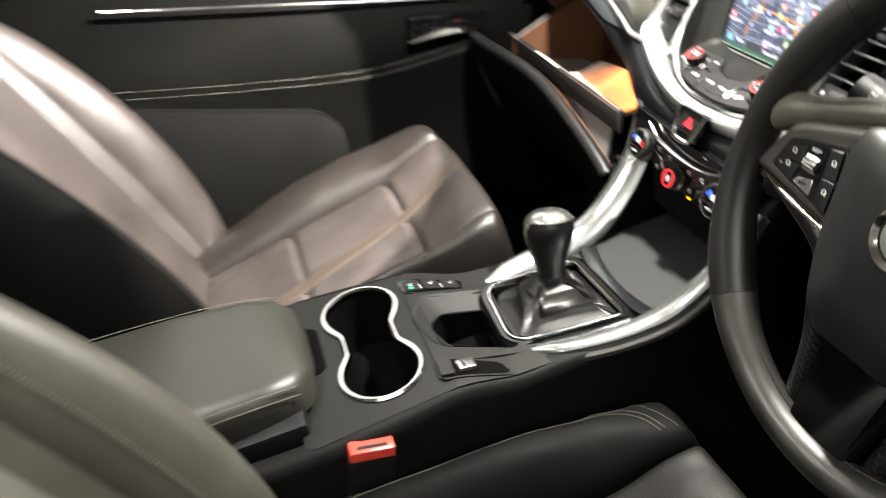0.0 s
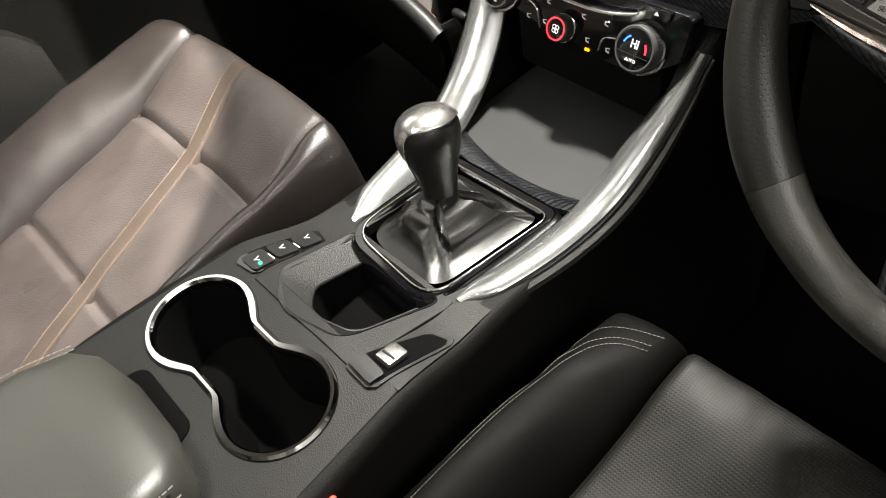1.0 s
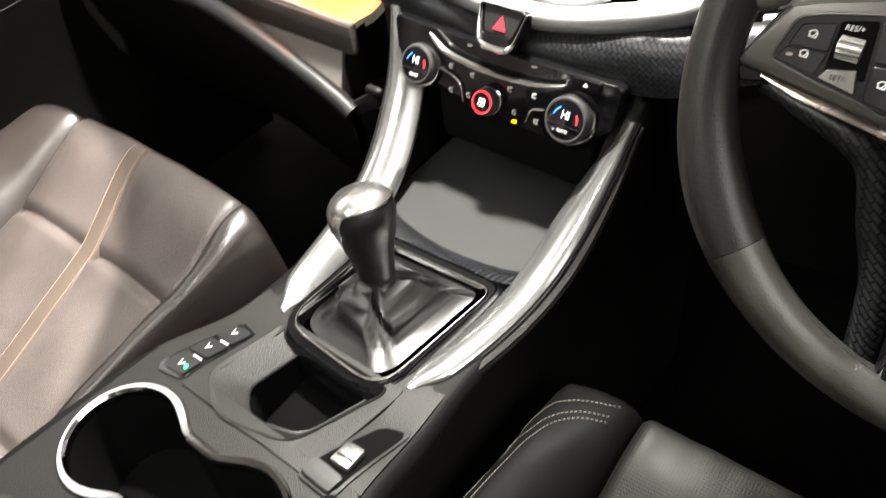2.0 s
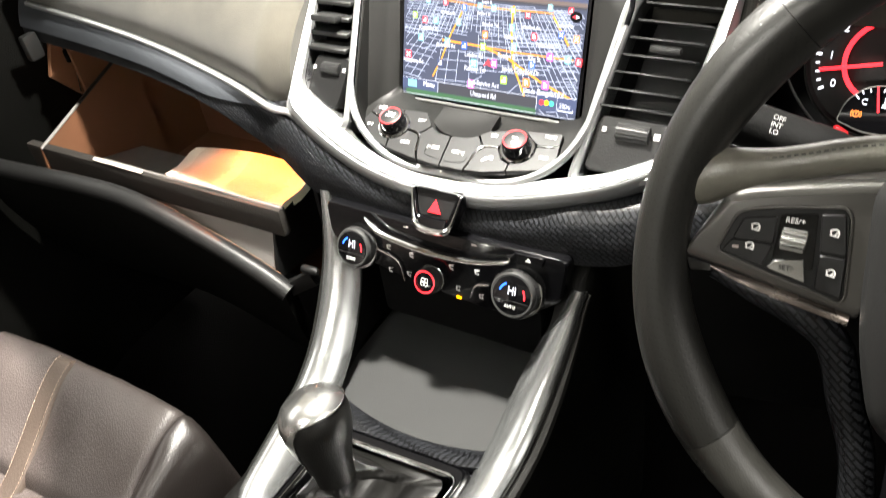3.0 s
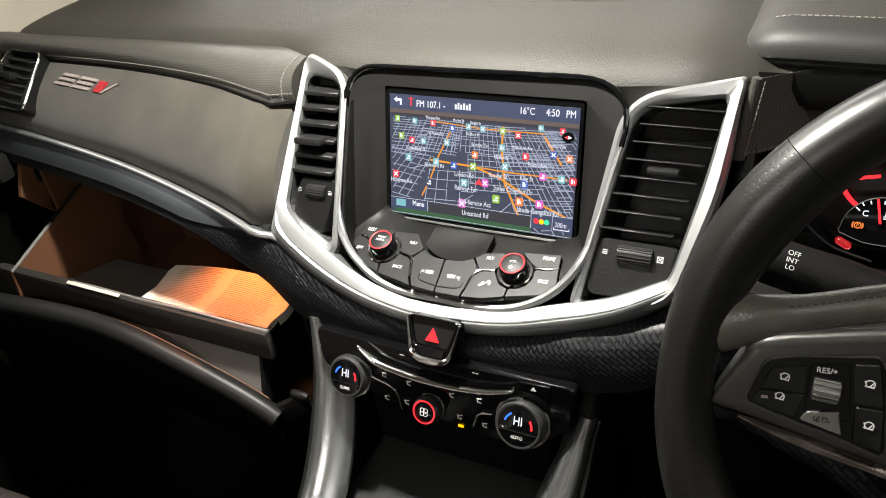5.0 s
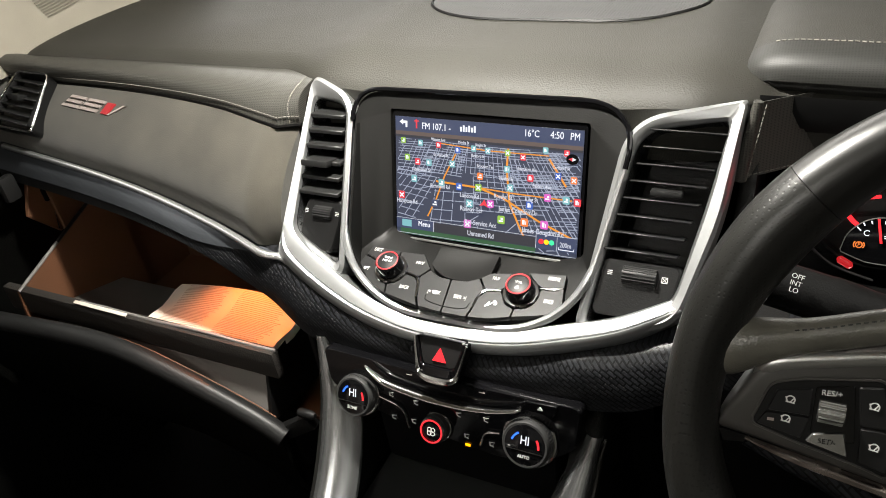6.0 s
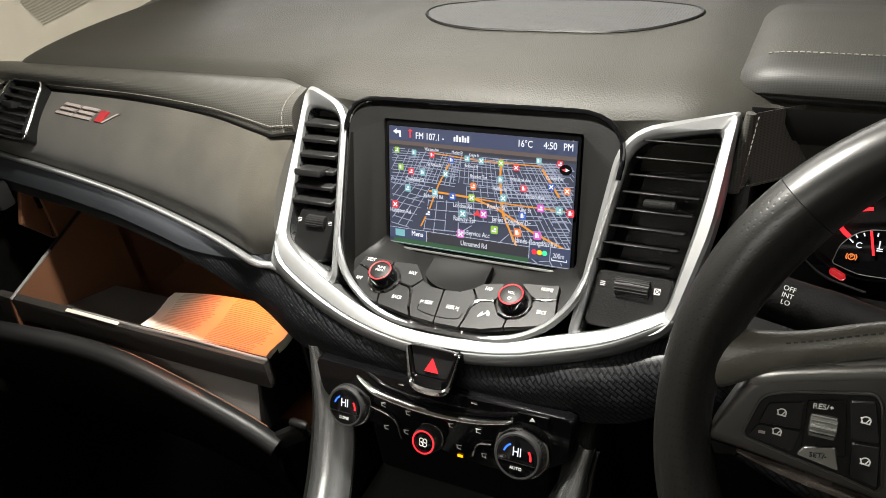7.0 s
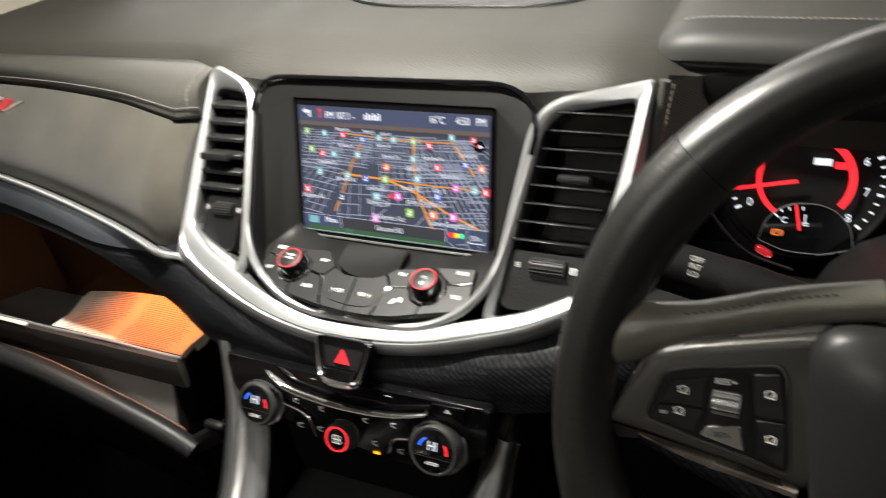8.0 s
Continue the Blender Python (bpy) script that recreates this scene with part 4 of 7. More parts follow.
ph = key("key_phone", [(0.0174, -0.0746), (0.0192, -0.0661), (0.0204, -0.0540), (0.0248, -0.0466), (0.0370, -0.0440), (0.0450, -0.0560), (0.0530, -0.0590), (0.0528, -0.0670), (0.0360, -0.0725)], "", 0, 0, 0.005)
pm = place(KP(0.0330, -0.0590, 0.0036), V(1, 0, 0), KV)
part("phone_mark", join(box((0.0060, 0.0011, 0.0003), pm @ pose(-0.0026, 0, 0, 0, 0, 62), 0), box((0.0066, 0.0006, 0.0003), pm @ pose(0, 0.0006, 0, 0, 0, 48), 0), arc(pm @ pose(0.0022, 0.0018, 0), 0.0015, -60, 120, 0.0004), arc(pm @ pose(0.0022, 0.0018, 0), 0.0027, -40, 100, 0.0004)), MARK, ph)
key("key_home", [(0.0545, -0.0209), (0.0864, -0.0173), (0.0878, -0.0298), (0.0705, -0.0340), (0.0640, -0.0300)], "HOME", 0.0775, -0.0232, TS)
key("key_srce", [(0.0536, -0.0667), (0.0540, -0.0590), (0.0650, -0.0530), (0.0708, -0.0352), (0.0880, -0.0309), (0.0927, -0.0545), (0.0759, -0.0608)], "SRCE", 0.0795, -0.0462, TS)
rows = []
for f in (i / 8 for i in range(9)):
    row = []
    for x in (-0.034 + 0.0565 * i / 24 for i in range(25)):
        u = (x + 0.0057) / 0.0283
        low = -0.0405 + 0.0120 * abs(u) ** 2.4
        row.append(KP(x, -0.007 + (low + 0.007) * f, 0.0012 + 0.0014 * f - 0.0020 * math.sin(math.pi * f) * max(1 - u * u, 0)))
    rows.append(row)
part("palm_pad", shell(rows, -KN * 0.006), BEZEL, unit, "smooth dished centre pad")
part("seek_groove", tube(curve([KP(x, v, 0.0030) for x, v in ((-0.0265, -0.0600), (-0.0240, -0.0660), (-0.0050, -0.0690), (0.0120, -0.0672), (0.0150, -0.0610))], 24), 0.0005, 6), BEZEL, unit, "fine ridge round the seek keys")
for x, v, words in ((-0.0692, -0.0418, "TUNE\nMENU"), (0.0545, -0.0424, "VOL")):
    o = KP(x, v, 0.0015)
    ax = KN
    knob = part("knob", lathe([(0.0135, -0.004), (0.0135, 0.0), (0.0130, 0.0030), (0.0122, 0.0055), (0.0116, 0.0125), (0.0112, 0.0140), (0.0106, 0.0147), (0.0100, 0.0143)], o, ax, 40), GLOSS, unit, "black rotary knob")
    part("knob_collar", lathe([(0.0128, 0.0), (0.0150, 0.0010), (0.0156, 0.0026), (0.0148, 0.0038), (0.0128, 0.0040)], o, ax, 40), DARKCHROME, knob, "dark chrome collar")
    part("red_ring", lathe([(0.0104, 0.0142), (0.0105, 0.0150), (0.0098, 0.0153), (0.0091, 0.0150), (0.0092, 0.0141)], o, ax, 40), REDMARK, knob, "red ring on the knob")
    part("knob_face", lathe([(0.0091, 0.0130), (0.0091, 0.0144), (0.0084, 0.0147), (0.0001, 0.0147)], o, ax, 32), BUTTON, knob)
    fm = place(o + ax * 0.0149, V(1, 0, 0), KV)
    lettering("key_text", words, 0.0033, fm @ pose(0, 0.0015, 0), MARK, knob)
    if words == "VOL":
        part("power_mark", join(arc(fm @ pose(0, -0.0040, 0), 0.0014, 120, 420, 0.00025, 0.0002), box((0.0004, 0.0016, 0.0002), fm @ pose(0, -0.0028, 0.0001), 0)), MARK, knob)
for pts in (((-0.0996, -0.0304), (-0.0945, -0.0318), (-0.0891, -0.0344)), ((-0.0560, -0.0418), (-0.0435, -0.0445), (-0.0388, -0.0491), (-0.0342, -0.0650)), ((0.0186, -0.0661), (0.0198, -0.0535), (0.0242, -0.0460), (0.0370, -0.0434)), ((0.0690, -0.0346), (0.0800, -0.0338), (0.0880, -0.0304))):
    part("chrome_wing", tube(curve([KP(x, v, 0.0028) for x, v in pts], 16), [0.0006 + 0.0008 * math.sin(math.pi * (0.15 + 0.7 * i / 15)) for i in range(16)], 8), DARKCHROME, unit, "thin chrome wing")

# hazard switch
hazard = thing("hazard_switch", (0, -0.14, 0.64), "black hazard switch with a red triangle in a chrome surround", "switch")
HO, HU, HN = V(0, -0.136, 0.648), V(0, 0.50, 0.866), V(0, -0.866, 0.50)
HP = lambda x, v, d=0.0: HO + V(x, 0, 0) + HU * v + HN * d
hb = loop2([(-0.0245, 0.018), (0.0245, 0.018), (0.016, -0.018), (-0.016, -0.018)], [0.003, 0.003, 0.010, 0.010], 6)
hi_ = loop2([(-0.0215, 0.019), (0.0215, 0.019), (0.0150, -0.0055), (-0.0150, -0.0055)], [0.003, 0.003, 0.004, 0.004], 6)
part("surround", band([HP(x, v, 0.004) for x, v in hb], [HP(x, v, 0.006) for x, v in hi_], -HN * 0.016, 0.0012), GLOSS, hazard, "gloss black surround")
part("chrome_edge", tube(curve([HP(x, v, 0.0045) for x, v in ((-0.0240, 0.017), (-0.0200, -0.002), (-0.0165, -0.0125), (-0.0085, -0.0165), (0.0085, -0.0165), (0.0165, -0.0125), (0.0200, -0.002), (0.0240, 0.017))], 40), [0.0010 + 0.0022 * math.sin(math.pi * i / 39) ** 2 for i in range(40)], 8), CHROME, hazard, "chrome edge round the tip")
part("rocker", slab([HP(x, v, 0.002) for x, v in hi_], -HN * 0.012, 0.001), BUTTON, hazard)
part("triangle", slab([HP(x, v, 0.0035) for x, v in ((0, 0.0105), (0.0062, -0.0010), (-0.0062, -0.0010))], -HN * 0.002, 0.0003), G_RED, hazard, "lit red warning triangle")

# ---- climate panel ----
climate = thing("climate_panel", (0, -0.13, 0.55), "gloss black climate control panel with three dials", "control panel")
CO, CU, CN = V(0, -0.1385, 0.618), V(0, 0.20, 0.98), V(0, -0.98, 0.20)
CP = lambda x, v, d=0.0: CO + V(x, 0, 0) + CU * v + CN * d
face = loop2([(-0.124, 0.012), (-0.03, 0.010), (0.03, 0.009), (0.122, 0.011), (0.118, -0.030), (0.085, -0.056), (0.045, -0.058), (-0.040, -0.050), (-0.085, -0.040), (-0.120, -0.024)], 0.008, 5)
part("face", slab([CP(x, v) for x, v in face], -CN * 0.03, 0.002), GLOSS, climate, "gloss black face")
bar = curve([V(-0.075, 0.0075, 0), V(-0.066, 0.0005, 0), V(-0.0517, -0.0060, 0), V(-0.0097, -0.0108, 0), V(0.0348, -0.0090, 0), V(0.068, -0.0010, 0), V(0.072, 0.0045, 0)], 31)
part("chrome_bar", tube([CP(p.x, p.y, 0.006) for p in bar], [0.0010 + 0.0030 * math.sin(math.pi * (i / 30) ** 0.8) for i in range(31)], 10, squash=0.7), CHROME, climate, "slim curved chrome bar")
AX = V(0, -0.90, 0.436)


def dial(x, v, r, h, label):
    o = CP(x, v, -0.002)
    d = part("dial", lathe([(r * 1.06, 0.0), (r * 1.06, 0.003), (r * 1.00, h * 0.72), (r * 0.985, h * 0.90), (r * 0.93, h), (r * 0.88, h * 0.99)], o, AX, 48), DIALRUBBER, climate, label)
    part("dial_collar", lathe([(r * 0.9, -0.001), (r * 1.16, 0.0), (r * 1.20, 0.0025), (r * 1.15, 0.0050), (r * 1.05, 0.0055)], o, AX, 48), DARKCHROME, d, "chrome collar")
    part("dial_face", lathe([(r * 0.90, h * 0.8), (r * 0.89, h * 0.97), (r * 0.84, h * 0.995), (0.0001, h * 0.995)], o, AX, 40), GLOSS, d, "gloss black dial face")
    for k in range(48):
        a = 2 * math.pi * k / 48
        u, w, n = frame_of(AX)
        part("rib", box((0.0006, 0.0008, h * 0.62), place(o + AX * (h * 0.44) + (u * math.cos(a) + w * math.sin(a)) * (r * 1.025), u * -math.sin(a) + w * math.cos(a), u * math.cos(a) + w * math.sin(a)), 0), DIALRUBBER, d)
    return d, place(o + AX * (h + 0.0002), V(1, 0, 0), AX.cross(V(1, 0, 0)))


for x, v, r, h, words in ((-0.0868, -0.0285, 0.0188, 0.0150, "ZONE"), (0.0785, -0.0305, 0.0205, 0.0160, "AUTO")):
    d, m = dial(x, v, r, h, "ribbed temperature dial reading HI")
    lettering("readout", "HI", 0.0105, m @ pose(0, 0.0040, 0.0006) @ Matrix.Diagonal((0.8, 1, 1, 1)), G_WHITE, d)
    lettering("dial_text", words, 0.0038, m @ pose(0, -0.0100, 0.0004), MARK, d)
    part("cold_arc", arc(m, r * 0.56, 120, 165, 0.0008, 0.0005), G_BLUE, d, "blue cold arc", 0)
    part("hot_arc", arc(m, r * 0.58, -5, 35, 0.0009, 0.0005), G_RED, d, "red hot arc", 0)
    part("split", box((r * 1.55, 0.0006, 0.0004), m @ pose(0, -0.005, 0.0003), 0), BUTTON, d)
d, m = dial(-0.0070, -0.0420, 0.0118, 0.0165, "small ribbed fan dial with a red ring")
part("red_ring", arc(m, 0.0100, 0, 360, 0.0007, 0.0005), G_RED, d, "lit red ring", 0)
part("fan_mark", join(*[arc(m @ pose(0.0023 * math.cos(q), 0.0023 * math.sin(q), 0.0005), 0.0019, 0, 360, 0.00035) for q in (0.785, 2.356, 3.927, 5.498)]), MARK, d)
for k, (x, v) in enumerate(((-0.0528, -0.0201), (-0.028, -0.0222), (0.0137, -0.0231), (0.0393, -0.0214), (-0.0517, -0.0441), (-0.0313, -0.0432), (0.0206, -0.0436), (0.044, -0.0452))):
    m = place(CP(x, v, 0.0012), V(1, 0, 0), CU)
    strokes = [box((0.0050, 0.0006, 0.0003), m @ pose(0, 0.0019, 0, 0, 0, 8), 0), box((0.0006, 0.0040, 0.0003), m @ pose(-0.0018, 0, 0, 0, 0, 10 * (k % 3)), 0), box((0.0032, 0.0006, 0.0003), m @ pose(0.0004, -0.0018, 0, 0, 0, -15), 0)]
    strokes.append(arc(m, 0.0014, 20 * k, 20 * k + 240, 0.0003, 0.0002))
    part("key_mark", join(*strokes), MARK, climate)
for x, v in ((-0.0332, 0.0052), (0.0359, 0.0048)):
    part("key_mark", box((0.0052, 0.0009, 0.0003), place(CP(x, v, 0.0008), V(1, 0, 0), CU), 0), SILVERMARK, climate)
part("amber_lamp", box((0.0050, 0.0026, 0.0012), place(CP(0.0212, -0.0529, 0.001), V(1, 0, 0), CU), 0.0004, 1), G_AMBER, climate, "lit amber indicator")
part("eject_key", slab([CP(x, v, 0.003) for x, v in loop2([(0.074, 0.0085), (0.102, 0.0095), (0.100, 0.000), (0.078, 0.000)], 0.002, 4)], -CN * 0.004, 0.0006), GLOSS, climate)
part("eject_mark", slab([CP(x, v, 0.0034) for x, v in ((0.0852, 0.0030), (0.0902, 0.0034), (0.0877, 0.0068))], -CN * 0.0008, 0.0001), MARK, climate)
for pts in (((-0.066, -0.0245), (-0.043, -0.0320), (-0.0357, -0.0510)), ((0.0338, -0.0484), (0.0386, -0.0350), (0.0516, -0.0307))):
    part("chrome_rib", tube(curve([CP(x, v, 0.002) for x, v in pts], 10), 0.0010, 6), CHROME, climate)

# ---- side vent ----
side_vent = thing("air_vent", (-0.613, 0.02, 0.776), "black slatted side air vent with a thin chrome surround", "air vent")
WO, WX, WV = on_suede(-0.603, 0.776)
WN = WX.cross(WV).normalized()
WP = lambda x, v, d=0.0: WO + WX * x + WV * v + WN * d
wo = loop2([(-0.032, 0.034), (0.036, 0.037), (0.046, -0.036), (-0.056, -0.040)], 0.009, 7)
wi = [(x * 0.955, v * 0.95) for x, v in wo]
part("surround", band([WP(x, v, 0.010) for x, v in wo], [WP(x, v, 0.009) for x, v in wi], -WN * 0.035, 0.0014), BLACK, side_vent, "black surround")
part("chrome_line", tube([WP(x, v, 0.0105) for x, v in wo], 0.0014, 6, closed=True), CHROME, side_vent, "thin chrome line")
part("housing", skin([[WP(x, v, 0.008) for x, v in wi], [WP(x * 0.95, v * 0.95, -0.004) for x, v in wi]], True, (False, True)), BLACK, side_vent)
for k in range(6):
    part("slat", box((0.062 + 0.003 * k, 0.012, 0.002), place(WP(-0.008 - 0.0010 * k, 0.026 - 0.0105 * k, 0.004), WX, V(0, 0.97, -0.25)), 0.0007, 1), SLAT, side_vent)
part("thumbwheel", box((0.010, 0.056, 0.010), place(WP(0.033, -0.002, 0.004), WX, WV), 0.003), BUTTON, side_vent)
part("tab", box((0.024, 0.014, 0.007), place(WP(-0.010, 0.002, 0.010), WX, V(0, 0.9, -0.4)), 0.002), SLAT, side_vent)

# ---- glovebox ----
glovebox = thing("glovebox", (-0.40, -0.05, 0.45), "open glovebox with a tan-lined cavity and a black lid hanging open", "glovebox")


X0, X1, Y0, Y1, Z0, Z1 = -0.625, -0.195, -0.075, 0.16, 0.44, 0.690
for size, mid in (((X1 - X0, 0.006, Z1 - Z0), ((X0 + X1) / 2, Y1, (Z0 + Z1) / 2)), ((0.006, Y1 + 0.015, Z1 - Z0), (X0, (Y1 - 0.015) / 2, (Z0 + Z1) / 2)), ((0.006, Y1 - Y0, Z1 - Z0), (X1, (Y0 + Y1) / 2, (Z0 + Z1) / 2)),
                  ((X1 - X0, Y1 + 0.01, 0.006), ((X0 + X1) / 2, (Y1 - 0.01) / 2, Z1 + 0.012)), ((X1 - X0, Y1 - Y0, 0.006), ((X0 + X1) / 2, (Y0 + Y1) / 2, Z0))):
    part("cavity_wall", box(size, Matrix.Translation(mid), 0.001, 1), BLACK if mid[0] == X1 else TAN, glovebox, "black side wall" if mid[0] == X1 else "tan plastic lining")
# bin that tips out with the lid
part("bin_front", box((0.425, 0.012, 0.036), Matrix.Translation((-0.425, -0.112, 0.5615)), 0.004), FELT, glovebox, "felt-edged front wall of the bin")
part("bin_floor", shell([[V(x, y, z) for x in (-0.63 + 0.395 * i / 8 for i in range(9))] for y, z in ((-0.108, 0.538), (0.02, 0.500))], (0, 0, -0.004)), GREYBIN, glovebox)
part("bin_side", slab([V(-0.228, y, z) for y, z in ((-0.114, 0.556), (0.03, 0.585), (0.03, 0.47), (-0.132, 0.488))], (-0.004, 0, 0), 0.001), BLACK, glovebox)
part("bin_side", slab([V(-0.604, y, z) for y, z in ((-0.118, 0.577), (0.06, 0.640), (0.06, 0.47), (-0.130, 0.492))], (-0.004, 0, 0), 0.001), TAN, glovebox, "tan side of the bin")
part("bin_face", shell([[V(x, y, z) for x in (-0.56 + 0.325 * i / 8 for i in range(9))] for y, z in ((-0.113, 0.541), (-0.122, 0.516), (-0.134, 0.486))], (0, 0.004, 0)), GREYBIN, glovebox, "grey outer face of the bin")
LID_Z = ((0.18, 0.470), (0.2038, 0.4845), (0.2268, 0.499), (0.2529, 0.512), (0.3151, 0.541), (0.3778, 0.568), (0.43, 0.580), (0.52, 0.584), (0.68, 0.578))
lid_rows = []
for k in range(9):
    f = k / 8
    row = []
    for i in range(25):
        x = -0.665 + 0.46 * i / 24
        y = -0.150 + 0.010 * f - 0.030 * ease(-0.20, -0.62, x) * (1 - 0.3 * f)
        z = table(-x, LID_Z) - 0.20 * f
        y += 0.05 * f * f
        row.append(V(x, y, z))
    lid_rows.append(row)
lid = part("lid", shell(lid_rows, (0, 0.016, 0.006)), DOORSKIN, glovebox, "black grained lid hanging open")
# Edge is paler than the lid, to show the light it catches.
part("lid_edge", tube([p + V(0, 0.006, 0.002) for p in lid_rows[0]], 0.0110, 12), SLAT, lid, "rounded upper edge of the lid")
part("lid_liner", shell([[p + V(0.0, 0.018, 0.0) for p in lid_rows[0][:-1]], [p + V(0, 0.020, -0.03) for p in lid_rows[0][:-1]]], (0, 0.003, 0)), TAN, lid, "tan inner liner")
part("hinge_arm", box((0.056, 0.012, 0.018), Matrix.Translation((-0.191, -0.134, 0.499)) @ pose(0, 0, 0, 0, -36, 0), 0.003), BLACK, glovebox, "plastic stay arm")
part("bin_rim", tube([V(-0.604, y, z) for y, z in ((-0.118, 0.578), (-0.08, 0.5915), (-0.045, 0.604))], 0.0022, 6), GREYBIN, glovebox, "pale upper rim of the bin")
part("bin_rim", tube([V(-0.604, y, z) for y, z in ((-0.045, 0.604), (0.01, 0.6235), (0.06, 0.641))], 0.0024, 6), BLACK, glovebox, "black seal on the rim")
part("front_rim", tube([V(-0.500 + 0.288 * i / 12, -0.1115, 0.5805 + 0.001 * math.sin(i)) for i in range(13)], 0.0017, 8), GREYBIN, glovebox, "pale edge of the front wall")
part("side_lining", slab([V(-0.631, y, z) for y, z in ((-0.026, 0.688), (0.05, 0.688), (0.05, 0.600), (-0.016, 0.5985), (-0.048, 0.640))], (-0.006, 0, 0), 0.0015), TAN, glovebox, "tan moulded side panel")
part("lining_groove", tube([V(-0.6305, y, z) for y, z in ((-0.020, 0.683), (-0.010, 0.640), (-0.018, 0.604))], 0.0010, 6), BLACK, glovebox, "moulded groove")
part("stay_pin", lathe([(0.004, -0.010), (0.005, -0.008), (0.005, 0.006), (0.003, 0.010)], (-0.172, -0.135, 0.524), (1, 0, 0), 14), BLACK, glovebox)
part("catch", box((0.012, 0.022, 0.034), Matrix.Translation((-0.640, -0.049, 0.682)), 0.005), SLAT, glovebox, "grey catch block")
part("catch_hole", box((0.006, 0.026, 0.018), Matrix.Translation((-0.6290, -0.006, 0.655)), 0.002), VOID, glovebox)
book = thing("owners_manual", (-0.32, -0.06, 0.56), "open booklet with pale printed pages lying in the glovebox", "book")
pg = []
for k in range(7):
    f = k / 6
    pg.append([V(-0.410 + 0.180 * i / 12 + 0.006 * f, -0.112 + 0.070 * f + 0.010 * (i / 12), 0.565 + 0.009 * f + 0.008 * math.sin(math.pi * i / 12) * (0.4 + 0.6 * f) + (0.002 * math.sin(9 * f))) for i in range(13)])
part("page_block", shell(pg, (0, 0, -0.012)), PAPER, book, "pale printed pages", 60)
bm = bmesh.new()
for i in range(28):
    f0 = 0.06 + 0.92 * i / 28
    for (u0, u1) in ((0.10, 0.46), (0.54, 0.93)):
        k = f0 * 6
        a = int(k)
        rowp = lambda u, ff: pg[a][min(int(u * 12), 11)].lerp(pg[a][min(int(u * 12), 11) + 1], u * 12 - int(u * 12)).lerp(pg[min(a + 1, 6)][min(int(u * 12), 11)].lerp(pg[min(a + 1, 6)][min(int(u * 12), 11) + 1], u * 12 - int(u * 12)), ff) + V(0, 0, 0.0006)
        n = 8
        us = [u0 + (u1 - u0) * rng.uniform(0.85, 1.0) * j / n for j in range(n + 1)]
        lo = [bm.verts.new(rowp(u, k - a)) for u in us]
        hi = [bm.verts.new(rowp(u, min(k - a + 0.07, 1))) for u in us]
        for j in range(n):
            bm.faces.new((lo[j], lo[j + 1], hi[j + 1], hi[j]))
tagged(part("print", bm, PRINT, book, "rows of print too small to read", 0), kind="stuff")
sheet_p = [[V(-0.505 + 0.085 * i / 6, -0.1175 + 0.004 * f, 0.5822 + 0.0012 * f - 0.001 * i / 6) for i in range(7)] for f in (0, 1)]
leaf = thing("folded_paper", (-0.46, -0.09, 0.575), "folded white paper lying on the bin's edge", "paper")
part("paper_sheet", shell(sheet_p, (0, 0, -0.0009)), PAPER, leaf)
# the glovebox's own lamp
gl = bpy.data.lights.new("glovebox_lamp", "SPOT")
gl.spot_size, gl.spot_blend = radians(92), 0.5
gl.energy, gl.color, gl.shadow_soft_size = 1.0, (1.0, 0.22, 0.035), 0.006
glo = new("glovebox_lamp", gl)
glo.matrix_world = look((-0.275, -0.050, 0.660), (-0.290, -0.080, 0.57))

# ---- centre console ----
console = thing("centre_console", (0, -0.45, 0.1), "black grained centre console with silver rails and chrome-rimmed cup holders", "console")


def half_width(y):
    return 0.100 + 0.028 * ease(-0.35, -0.64, y) + 0.022 * ease(-0.25, -0.10, y)


def top_z(y):
    return 0.472 + 0.025 * ease(-0.40, -0.50, y) + 0.004 * ease(-0.30, -0.22, y)


RAIL_Z = ((-0.40, 0.480), (-0.36, 0.482), (-0.29, 0.480), (-0.235, 0.487), (-0.19, 0.514), (-0.15, 0.558), (-0.128, 0.605), (-0.10, 0.63))

# sides down to the floor
for side in (-1, 1):
    rows = []
    for dx, f, drop in ((-0.004, 0.0, 0.0008), (0.005, 0.0, 0.0012), (0.010, 0.0, 0.005), (0.013, 0.03, 0.004), (0.020, 0.3, 0.0), (0.030, 0.65, 0.0), (0.036, 1.0, 0.0)):
        rows.append([V(side * (half_width(y) + dx), y, ((top_z(y) if y < -0.36 else table(y, RAIL_Z) - 0.010) - drop) * (1 - f) + 0.10 * f) for y in (-1.0 + 1.03 * i / 60 for i in range(61))])
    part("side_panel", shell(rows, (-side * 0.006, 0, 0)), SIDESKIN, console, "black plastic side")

# cup holder outline, two rounds with a waist
CR, CX1, CX2, CY = 0.0475, -0.066, 0.049, -0.5585


def cup_loop(grow, n=96):
    out = []
    for i in range(n):
        a = 2 * math.pi * i / n
        best = 0.0
        d = Vector((math.cos(a), math.sin(a)))
        c0 = Vector(((CX1 + CX2) / 2, CY))
        for cx in (CX1, CX2):
            o = c0 - Vector((cx, CY))
            b = o.dot(d)
            q = b * b - (o.length_squared - (CR + grow) ** 2)
            if q > 0:
                best = max(best, -b + math.sqrt(q))
        waist = 0.031 + grow
        if abs(d.y) > 1e-6:
            w = waist / abs(d.y)
            best = max(best, w if w * abs(d.x) < 0.034 else 0)
        out.append(c0 + d * best)
    for _ in range(3):
        out = [(out[i - 1] + out[i] * 2 + out[(i + 1) % n]) / 4 for i in range(n)]
    return out


def at_top(p, d=0.0):
    return V(p.x, p.y, 0.497 + d)


